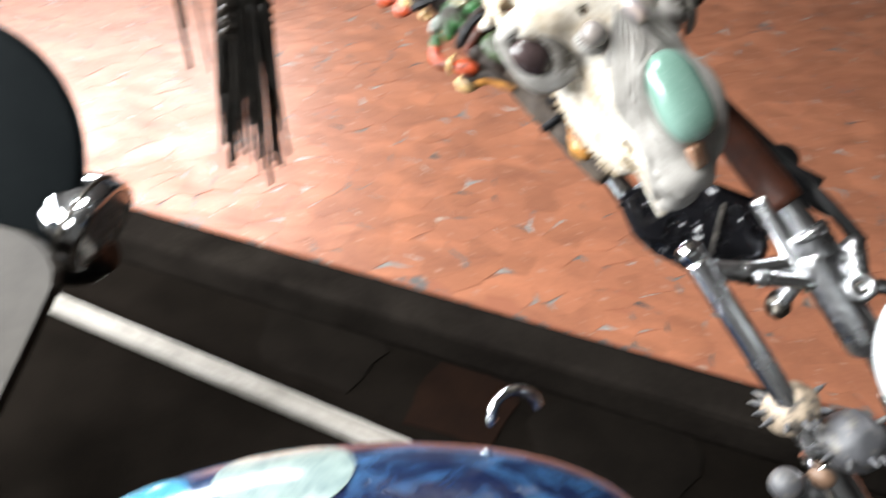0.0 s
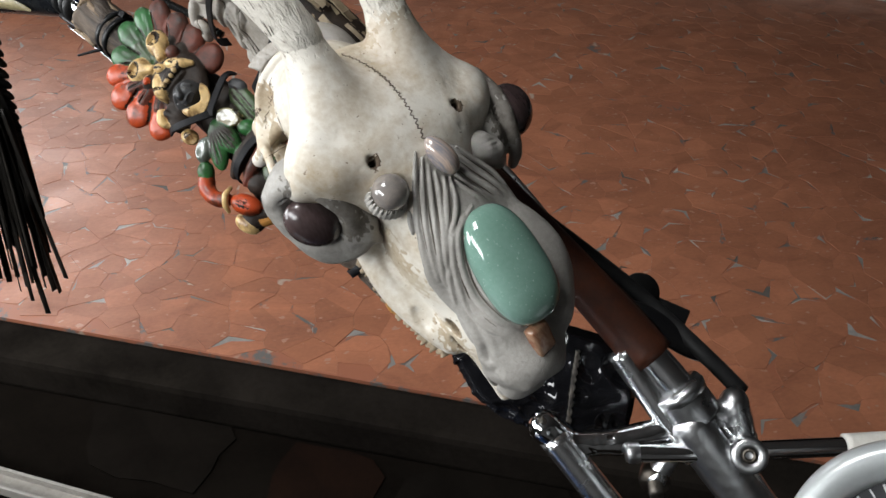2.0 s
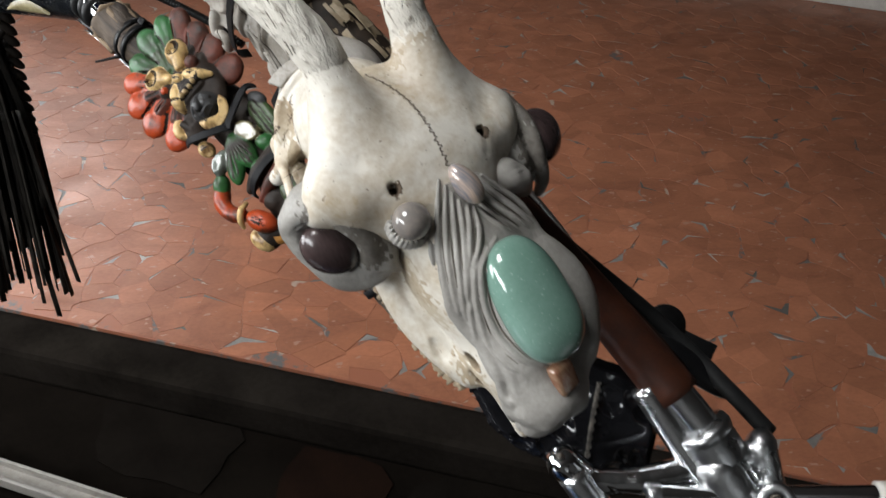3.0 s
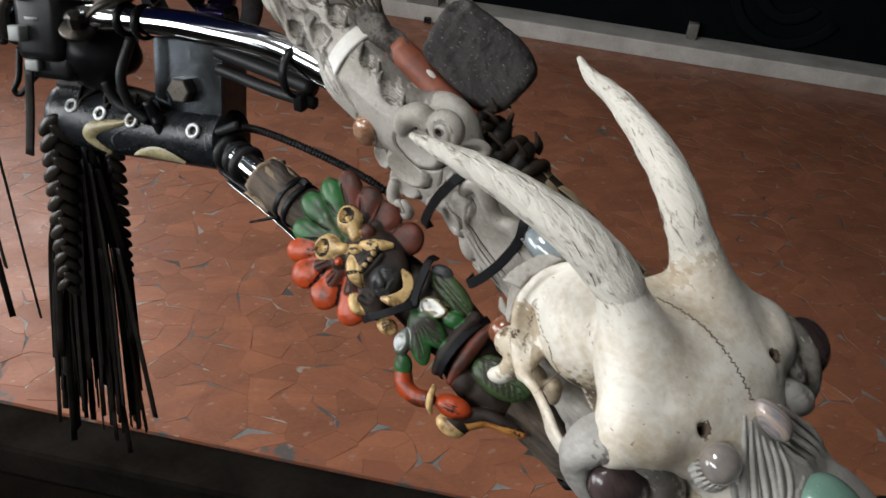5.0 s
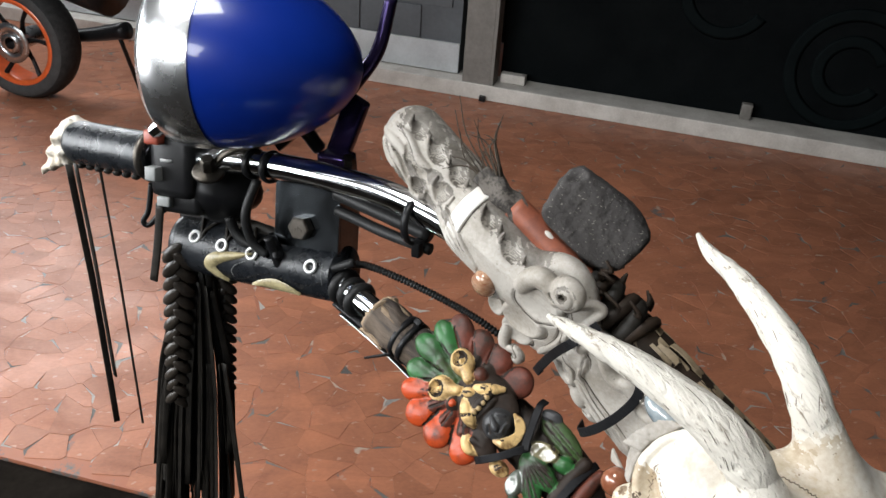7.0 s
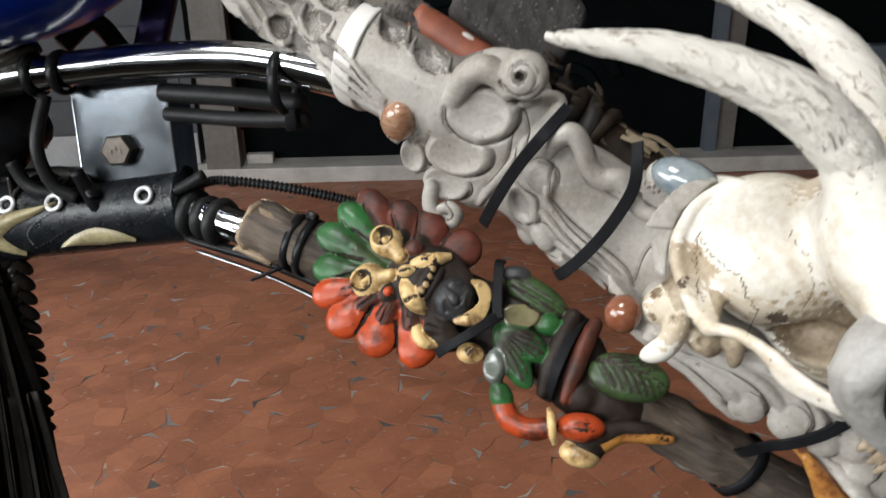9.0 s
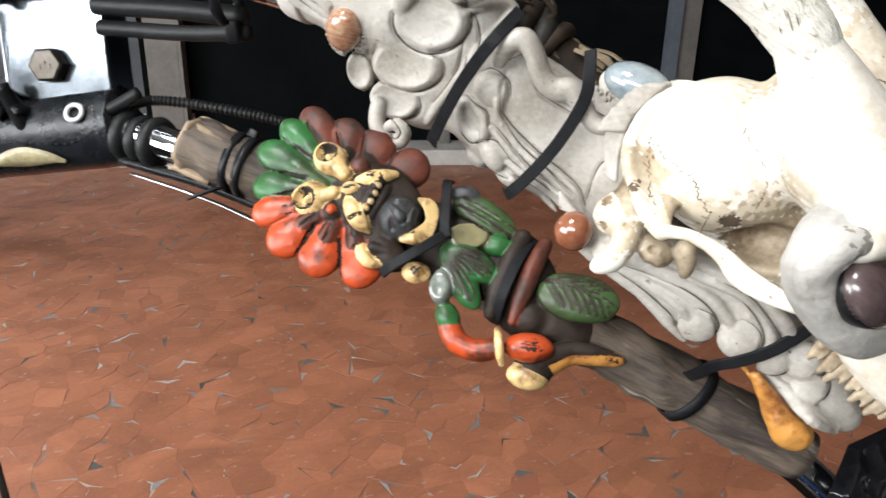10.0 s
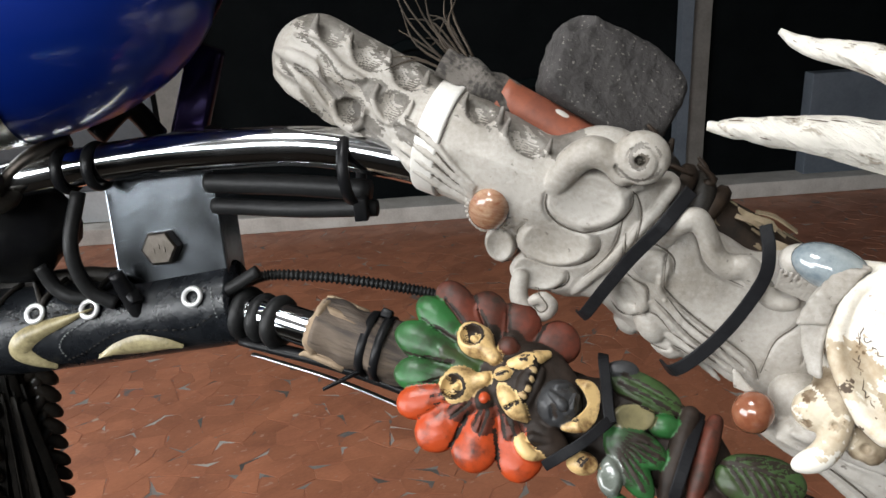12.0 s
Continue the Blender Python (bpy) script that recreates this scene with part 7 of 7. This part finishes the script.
for t, ang in ((0.16, 8), (0.34, 4), (0.53, 2), (0.88, 0)):
    nrm = (surf(t, ang, 2) - surf(t, ang)).normalized()
    part("eyelet", torus(bmesh.new(), frame_of(surf(t, ang, 1.03), axis, nrm), 0.0047, 0.0015, 24, 8), EYELET, body, "white metal eyelet")
for line_c, half in (([(0.54, 2), (0.45, -7), (0.36, -16), (0.29, -28), (0.27, -44), (0.31, -60), (0.37, -72)], [0.5, 6, 10, 14, 15, 11, 2]), ([(0.53, -60), (0.60, -54), (0.68, -52), (0.76, -56), (0.82, -62)], [1, 10, 15, 10, 1])):
    bm = bmesh.new()
    rows = []
    q = spline([(u[0], u[1] / 366, h) for u, h in zip(line_c, half)], 6)
    for i, p in enumerate(q):
        d = V(q[min(i + 1, len(q) - 1)][0] - q[max(i - 1, 0)][0], q[min(i + 1, len(q) - 1)][1] - q[max(i - 1, 0)][1], 0).normalized()
        rows.append([bm.verts.new(surf(p[0] - d.y * k * max(0.4, p[2]) / 366, (p[1] + d.x * k * max(0.4, p[2]) / 366) * 366, 1.0 + 0.10 * (1 - k * k))) for k in (-1, -0.8, -0.4, 0, 0.4, 0.8, 1)])
    for a, b in zip(rows, rows[1:]):
        for k in range(6):
            bm.faces.new((a[k], a[k + 1], b[k + 1], b[k]))
    part("gold_panel", bm, GOLD_LEATHER, body, "padded olive gold leather panel")
for path in ([(0.56, -2), (0.50, -14), (0.44, -26), (0.41, -40), (0.42, -58)], [(0.42, -62), (0.49, -52), (0.56, -38), (0.64, -30), (0.74, -34), (0.86, -38), (0.95, -24)], [(0.955, -30), (0.945, -10), (0.94, 12)], [(0.20, -6), (0.30, 0), (0.44, 4), (0.56, 6)], [(0.20, -20), (0.24, -10), (0.34, -4), (0.46, 0)]):
    q = [surf(u[0], u[1], 1.006) for u in spline(path, 8)]
    for i in range(0, len(q) - 1, 2):
        part("stitch", sweep(bmesh.new(), [q[i], q[i].lerp(q[i + 1], 0.9)], 0.00045, 6), LEATHER_DARK if path[0][0] < 0.5 else GREY_BUTTON, body)
for t in (0.20, 0.36, 0.54):
    for d in (-0.09, 0.09):
        part("lace", tube([surf(t, 4, 0.98), surf(t + d * 0.1, 22, 1.05), surf(t + d * 0.6, 52, 1.08), surf(t + d * 1.1, 80, 1.05)], 0.0016, 8), LEATHER_DARK, body, "black lace cord")
part("lace_roll", tube([surf(-0.02, 62, 1.0), surf(0.2, 66, 1.03), surf(0.45, 64, 1.03), surf(0.62, 60, 0.98)], [0.005, 0.006, 0.006, 0.004], 10, wob=0.3), LEATHER_DARK, body)
part("black_tag", tube([surf(0.60, 44, 1.14), surf(0.64, 28, 1.13), surf(0.69, 8, 1.10), surf(0.70, 2, 1.08)], [0.0035, 0.0046, 0.0048, 0.0040], 12, flat=0.6), BLACK_PLASTIC, body, "black moulded plastic tag")


def ribbon(a, b, width, bend, rng):
    mid = a.lerp(b, 0.5) + V(bend, rng.uniform(-0.004, 0.004), 0)
    th = rng.uniform(0, 3.1)
    return strap([a, a.lerp(mid, 0.6) + V(bend * 0.2, 0, 0), mid, b], width, width * 0.5, (math.cos(th), -abs(math.sin(th)) - 0.2, 0.1))


def tassel(top, n, length, spread, seed, label):
    rng = random.Random(seed)
    ts = thing("leather_tassel", Matrix.Translation(top), label, "tassel", "tassels on the handlebar")
    for k in range(n):
        x, y = rng.uniform(-spread, spread), rng.uniform(-spread * 0.6, spread * 0.6)
        L0 = length * rng.uniform(0.62, 1.0)
        sk = 0.10 * x / max(spread, 1e-4) * length * 0.5
        part("strip", ribbon(V(x * 0.6, y * 0.6, -0.01 - rng.uniform(0, 0.03)), V(x * 1.05 + sk - 0.030 * L0 / length, y, -L0), rng.uniform(0.0016, 0.0032), sk * 0.4, rng), LEATHER_DARK, ts)
    return ts


def braid(ts, top, length, r, lean):
    """A flat plait of leather links that cross from side to side in chevrons."""
    n = int(length / (r * 1.15))
    links = {}
    for side in (-1, 1):
        bm = blob(bmesh.new(), (0, 0, 0), (r * 1.12, r * 0.36, r * 0.50), Euler((0, side * radians(50), side * 0.3)).to_matrix(), 16)
        links[side] = part("braid_link", bm, BRAID, ts)
    for i in range(n):
        t = i / n
        for side in (-1, 1):
            ob = links[side] if i == 0 else part("braid_link", links[side].data, None, ts)
            k = 1 - 0.3 * t
            ob.location = Vector(top) + V(lean * t + side * r * 0.42 * k, -0.0012 * ((i + (side > 0)) % 2), -length * (t + 0.5 * (side > 0) / n))
            ob.scale = (k, k, k)


ts = tassel(V(-0.240, 0.985, 1.272), 84, 0.375, 0.022, 3, "long black leather tassel with braids hanging from the bar wrap")
braid(ts, (-0.013, -0.012, 0.006), 0.175, 0.0125, -0.018)
braid(ts, (0.023, 0.004, -0.012), 0.150, 0.0100, -0.006)
for k, (x, L0, dx) in enumerate(((-0.030, 0.27, -0.022), (-0.026, 0.30, -0.016), (0.016, 0.36, -0.002), (0.022, 0.34, 0.004), (0.004, 0.39, -0.010))):
    rg = random.Random(40 + k)
    part("strip", ribbon(V(x * 0.8, -0.008, -0.12), V(x + dx, -0.006, -L0), 0.0028, dx * 0.2, rg), LEATHER_DARK, ts)
t2 = thing("leather_lace", Matrix.Translation((-0.350, 1.045, 1.335)), "thin black leather laces hanging from the grip", "laces", "tassels on the handlebar")
rg = random.Random(9)
for x, y, L0, w in ((0.0, -0.008, 0.30, 0.0030), (0.006, -0.006, 0.24, 0.0034), (0.026, -0.008, 0.305, 0.0012)):
    part("lace", ribbon(V(x, y, 0), V(x + 0.004, y, -L0), w, 0.002, rg), LEATHER_DARK, t2)
part("hanging_strap", strap([V(0.088, -0.078, -0.005), V(0.083, -0.080, -0.04), V(0.076, -0.082, -0.078)], 0.0035, 0.002, (-0.3, -0.8, 0.4)), LEATHER_DARK, t2)


# ---- obsidian blade under the nose ----
def build_obsidian():
    m = frame_of((0.222, 0.548, 1.128), (0.95, -0.30, -0.1), (-0.15, -0.75, 0.62))
    ob_t = thing("obsidian_blade", m, "flaked black obsidian blade hanging by a cord below the skull", "blade")
    c = Clay((-92, -52, -18), (62, 60, 18), 1.0)
    P = c.window((-92, -52, -18), (62, 60, 18), 0)[1]
    edge = [(-78, 10), (-58, -14), (-38, -25), (2, -33), (48, -29), (50, 5), (34, 40), (-20, 46), (-60, 34)]
    d = np.abs(P[..., 2]) - 8
    for (x0, y0), (x1, y1) in zip(edge, edge[1:] + edge[:1]):
        L0 = math.hypot(x1 - x0, y1 - y0)
        e = ((P[..., 0] - x0) * (y1 - y0) - (P[..., 1] - y0) * (x1 - x0)) / L0
        d = np.maximum(d, e * 0.80 + np.abs(P[..., 2]) * 0.55 - 1.5)
    c.d[:] = d
    rng = random.Random(2)
    for i in range(34):
        x, y = rng.uniform(-80, 46), rng.uniform(-40, 40)
        r = rng.uniform(14, 26)
        z = c.top(x, y, 0)
        c.ell((x, y, z + r * 0.90), (r, r * 0.8, r), (rng.uniform(-12, 12), rng.uniform(-12, 12), rng.uniform(0, 180)), k=0.25, cut=True)
    for i in range(26):
        t = i / 25
        x, y = np.interp(t, (0, 0.2, 0.4, 0.75, 1.0), (-78, -58, -38, 2, 48)), np.interp(t, (0, 0.2, 0.4, 0.75, 1.0), (10, -14, -25, -33, -29))
        c.ell((x + rng.uniform(-1, 1), y - 2 + rng.uniform(-2, 1), 6), (rng.uniform(3, 6), rng.uniform(4, 8), 8), k=0.25, cut=True)
    part("blade", c.mesh("blade", OBSIDIAN), None, ob_t, "glossy flaked black volcanic glass")
    pts = [V(6, 30, 9), V(6, 10, 10), V(7, -12, 10), V(9, -36, 7)]
    for s in range(2):
        q = spline([p * 0.001 for p in pts], 14)
        part("cord", sweep(bmesh.new(), [V(*p) + V(0.0010 * math.cos(i * 0.9 + 3.14 * s), 0.0010 * math.sin(i * 0.9 + 3.14 * s), 0) for i, p in enumerate(q)], 0.0012, 8), FUR, ob_t, "twisted grey cord")


build_obsidian()


# ---- shell ornament on the fork ----
def build_ornament():
    m = Matrix.Translation((0.291, 0.428, 1.036))
    o = thing("shell_ornament", m, "spiked tan and grey shell balls with brown beads", "ornament")
    for p, r, mt in (((-0.012, 0.004, 0.008), 0.0225, ORN), ((0.030, -0.022, 0.000), 0.025, ORN_DARK)):
        ball = part("ball", blob(bmesh.new(), p, (r, r, r), None, 32, 0.08, 90), mt, o)
        for k in range(13):
            a, b = k * 2.4, -0.6 + 1.3 * ((k * 0.37) % 1)
            d = V(math.cos(a) * math.cos(b), math.sin(a) * math.cos(b), math.sin(b))
            part("spike", tube([V(*p) + d * r * 0.9, V(*p) + d * r * 1.2, V(*p) + d * r * 1.45], [0.0032, 0.0022, 0.0008], 8, 3), ORN_DARK, ball)
    for p, r in (((0.004, -0.024, -0.012), 0.0085), ((0.010, -0.034, -0.026), 0.0115), ((-0.020, -0.040, -0.03), 0.014)):
        part("bead", blob(bmesh.new(), p, (r, r, r * 0.9), None, 20), BEAD if r < 0.012 else ORN_DARK, o)


build_ornament()


# ---- bikes parked beside ----
def build_far_bike():
    n = V(-0.387, -0.922, 0)
    ctr = V(-1.60, 4.92, 0.315)
    m = frame_of(ctr, n.cross(V(0, 0, 1)), (0, 0, 1))
    b = thing("parked_motorcycle", Matrix.Translation((ctr.x, ctr.y, 0)), "parked black sports motorcycle with orange striped rims", "motorcycle")
    wm = Matrix.Translation((0, 0, ctr.z)) @ along((0, 0, 0), n).to_3x3().to_4x4()
    w = part("wheel", lathe(bmesh.new(), [(0.03, -0.10), (0.05, -0.10), (0.05, 0.10), (0.03, 0.10)], wm, 32), STEEL, b)
    part("tyre", lathe(bmesh.new(), [(0.225, 0.075), (0.262, 0.095), (0.290, 0.080), (0.308, 0.045), (0.315, 0), (0.308, -0.045), (0.290, -0.080), (0.262, -0.095), (0.225, -0.075), (0.218, 0), (0.225, 0.075)], wm, 64), TYRE, w, "wide black tyre")
    part("sidewall", lathe(bmesh.new(), [(0.228, 0.079), (0.262, 0.0965), (0.285, 0.0855)], wm, 64), TYRE_SIDE, w)
    part("rim", lathe(bmesh.new(), [(0.232, 0.076), (0.226, 0.084), (0.205, 0.080), (0.203, 0.05), (0.203, -0.05), (0.215, -0.076)], wm, 64), ORANGE, w, "orange painted rim lip")
    for k in range(6):
        q = wm @ Matrix.Rotation(radians(60 * k), 4, "Z")
        part("spoke", tube([q @ V(0.045, 0, 0.02), q @ V(0.12, 0.012, 0.035), q @ V(0.207, 0.004, 0.05)], [0.016, 0.011, 0.013], 10), BLACK_PLASTIC, w, "black cast spoke")
    part("brake_disc", lathe(bmesh.new(), [(0.055, 0.088), (0.105, 0.088), (0.105, 0.092), (0.055, 0.092), (0.055, 0.088)], wm, 48), STEEL, w, "drilled steel brake disc")
    fw = V(0, 0, 1).cross(n)
    part("swing_arm", tube([V(0, 0, 0.315) - n * 0.13, V(0, 0, 0.33) - n * 0.14 + fw * 0.25, V(0, 0, 0.40) - n * 0.12 + fw * 0.55], [0.03, 0.035, 0.045], 14), BLACK_PLASTIC, b, "black swing arm")
    part("body", tube([V(0, 0, 0.72) - fw * 0.15, V(0, 0, 0.75) + fw * 0.2, V(0, 0, 0.68) + fw * 0.6], [0.08, 0.16, 0.18], 18), BLACK_PLASTIC, b, "black bodywork")
    part("mudguard", tube([V(0, 0, 0.66) - fw * 0.22, V(0, 0, 0.68), V(0, 0, 0.66) + fw * 0.2], [0.05, 0.09, 0.08], 14, flat=0.4), BLACK_PLASTIC, b)
    f2 = Matrix.Translation(fw * 1.38)
    part("front_tyre", lathe(bmesh.new(), [(0.225, 0.05), (0.262, 0.062), (0.300, 0.035), (0.308, 0), (0.300, -0.035), (0.262, -0.062), (0.225, -0.05)], f2 @ wm, 48), TYRE, b)
    part("side_stand", tube([V(0, 0, 0.35) - n * 0.12 + fw * 0.5, V(0, 0, 0.012) - n * 0.30 + fw * 0.46], [0.012, 0.012], 10), BLACK_PLASTIC, b)


build_far_bike()


def build_scooter():
    b = thing("parked_scooter", Matrix.Translation((-0.80, 1.15, -0.12)), "parked scooter with a chrome headlamp and a dull grey leg shield", "scooter")
    iv = Matrix.Translation((0.80, -1.15, 0.12))
    hp = V(-0.638, 1.178, 0.668)
    hm = iv @ along(hp, hp + V(0.80, -0.25, -0.35))
    lamp = part("headlamp", lathe(bmesh.new(), [(0.0, -0.085), (0.045, -0.075), (0.075, -0.045), (0.088, -0.005), (0.090, 0.012), (0.090, 0.030), (0.084, 0.040), (0.078, 0.038)], hm, 48), CHROME, b, "polished chrome headlamp shell")
    part("lamp_band", torus(bmesh.new(), hm @ Matrix.Translation((0, 0, 0.004)), 0.0895, 0.004, 48, 8), OLD_STEEL, lamp)
    part("lens", lathe(bmesh.new(), [(0, 0.050), (0.04, 0.047), (0.079, 0.038)], hm, 48), AGATE_BLUE, lamp, "pale glass lens")
    part("lamp_mount", tube([iv @ (hp + V(0.0, 0.0, -0.07)), iv @ (hp + V(-0.06, 0.01, -0.11)), iv @ (hp + V(-0.30, 0.03, -0.13))], [0.05, 0.045, 0.04], 16), BLACK_PLASTIC, b, "black lamp mount")
    sm = iv @ frame_of((-0.80, 1.02, 0.60), V(0.55, -0.15, 0.12), (0.1, -0.72, 0.70))
    bm = bmesh.new()
    rim = [(-200, 200), (38, 141), (94, 129), (132, 111), (158, 90), (171, 66), (170, 38), (119, -68), (63, -178), (-20, -340), (-200, -340)]
    face = bm.faces.new([bm.verts.new(sm @ V(x * 0.001, y * 0.001, 0)) for x, y in rim])
    back = bmesh.ops.extrude_face_region(bm, geom=[face])["geom"]
    for v in back:
        if isinstance(v, bmesh.types.BMVert):
            v.co -= sm.to_3x3() @ V(0, 0, 0.022)
    bmesh.ops.recalc_face_normals(bm, faces=bm.faces)
    part("leg_shield", bm, SHIELD, b, "dull grey flat shield with rounded corners", smooth=False)
    part("mirror_disc", lathe(bmesh.new(), [(0, 0.02), (0.23, 0.01), (0.25, 0), (0.22, -0.03), (0, -0.04)], iv @ frame_of((-0.80, 1.30, 0.92), (1, 0, 0), (0.3, -0.75, 0.6)) @ Matrix.Translation((-0.060, -0.172, 0)), 64), DARK_PANEL, b, "large round black cover")
    part("column", tube([iv @ V(-0.92, 1.2, 0.85), iv @ V(-1.00, 1.18, 0.45), iv @ V(-1.10, 1.15, 0.08)], [0.05, 0.06, 0.07], 16), BLACK_PLASTIC, b)
    for x in (-1.35, -1.02):
        part("wheel", lathe(bmesh.new(), [(0.10, 0.04), (0.17, 0.045), (0.19, 0), (0.17, -0.045), (0.10, -0.04), (0.10, 0.04)], iv @ frame_of((x - 0.10, 1.15 + (0.2 if x > -0.8 else -0.2), 0.07), (1, 0, 0), (1, 0.4, 0)), 40), TYRE, b)


build_scooter()


# ---- floor tiles ----
def clip(poly, p, n):
    """The part of a convex polygon on the side of the line through p to which n does not point."""
    res = []
    for i in range(len(poly)):
        a, b = poly[i], poly[(i + 1) % len(poly)]
        da, db = (a[0] - p[0]) * n[0] + (a[1] - p[1]) * n[1], (b[0] - p[0]) * n[0] + (b[1] - p[1]) * n[1]
        if da <= 0:
            res.append(a)
        if da * db < 0:
            t = da / (da - db)
            res.append((a[0] + (b[0] - a[0]) * t, a[1] + (b[1] - a[1]) * t))
    return res


def shard(poly, rng):
    """The corners of one broken tile, shrunk for its joint, with now and then a corner knocked off."""
    cx, cy = sum(p[0] for p in poly) / len(poly), sum(p[1] for p in poly) / len(poly)
    k = rng.uniform(0.987, 0.999)
    q = [(cx + (x - cx) * k, cy + (y - cy) * k) for x, y in poly]
    chip = None
    if rng.random() < 0.62:
        i = rng.randrange(len(q))
        s = rng.uniform(0.52, 0.88)
        w = rng.uniform(0.25, 0.8)
        p0, p1 = q[i - 1], q[(i + 1) % len(q)]
        old = q[i]
        q[i] = (cx + (old[0] - cx) * s, cy + (old[1] - cy) * s)
        chip = [old, *((old[0] + (p[0] - old[0]) * w, old[1] + (p[1] - old[1]) * w) for p in (p1, p0))]
    h = rng.uniform(-0.0004, 0.0004)
    tx, ty = rng.uniform(-0.006, 0.006), rng.uniform(-0.006, 0.006)
    return q, (cx, cy), h, tx, ty, chip


def build_tiles():
    rng = random.Random(11)
    DX, DY = 0.092, 0.071
    seeds = {}
    for i in range(-37, 61):
        for j in range(0, 66):
            seeds[i, j] = (DX * (i + 0.5 * (j % 2)) + rng.uniform(-0.46, 0.46) * DX, 0.012 + DY * j + rng.uniform(-0.46, 0.46) * DY)
    verts, faces, near = [], [], 0
    chips, chip_faces = [], []
    wm = KERB.inverted() @ WALL
    wp, wn = wm @ V(0, 0.01, 0), (wm.to_3x3() @ V(0, 1, 0))
    for (i, j), s in seeds.items():
        if not (-36 <= i < 60 and j < 65) or s[1] < 0:
            continue
        if (s[0] - wp.x) * wn.x + (s[1] - wp.y) * wn.y > 0.15:
            continue
        poly = [(s[0] - 0.3, s[1] - 0.3), (s[0] + 0.3, s[1] - 0.3), (s[0] + 0.3, s[1] + 0.3), (s[0] - 0.3, s[1] + 0.3)]
        for di in range(-3, 4):
            for dj in range(-3, 4):
                o = seeds.get((i + di, j + dj))
                if o and o != s:
                    poly = clip(poly, ((s[0] + o[0]) / 2, (s[1] + o[1]) / 2), (o[0] - s[0], o[1] - s[1]))
                    if len(poly) < 3:
                        break
            if len(poly) < 3:
                break
        poly = clip(poly, (0, 0.004), (0, -1)) if len(poly) > 2 else poly
        poly = clip(poly, (wp.x, wp.y), (wn.x, wn.y)) if len(poly) > 2 else poly
        if len(poly) < 3 or rng.random() < 0.012:
            continue
        q, (cx, cy), h, tx, ty, chip = shard(poly, rng)
        if chip and rng.random() < 0.75:
            b0 = len(chips)
            chips += [(x, y, -0.0009) for x, y in chip]
            chip_faces.append([b0, b0 + 1, b0 + 2])
        k = len(q)
        zt = [h + (x - cx) * tx + (y - cy) * ty for x, y in q]
        top = [(x, y, z) for (x, y), z in zip(q, zt)]
        low = [(cx + (x - cx) * 1.015, cy + (y - cy) * 1.015, -0.0075) for x, y in q]
        mine = [list(range(k))] + [[a, a + k, (a + 1) % k + k, (a + 1) % k] for a in range(k)]
        if -0.4 < cx < 2.6 and 0 < cy < 2.2 and near < 300:
            near += 1
            ob = part("tile", finish("tile", [(x - cx, y - cy, z) for x, y, z in top + low], mine, TILE, False), None, floor_slab)
            ob.location = (cx, cy, 0)
        else:
            base = len(verts)
            verts += top + low
            faces += [[v + base for v in fa] for fa in mine]
    ob = part("tile_field", finish("tile_field", verts, faces, TILE_FAR, False), None, floor_slab, "broken terracotta tile pieces in grey grout")
    tagged(ob, kind="stuff")
    ob = part("mortar_chips", finish("mortar_chips", chips, chip_faces, CHIP, False), None, floor_slab, "grey and pale mortar chips between the tiles")
    tagged(ob, kind="stuff")


build_tiles()
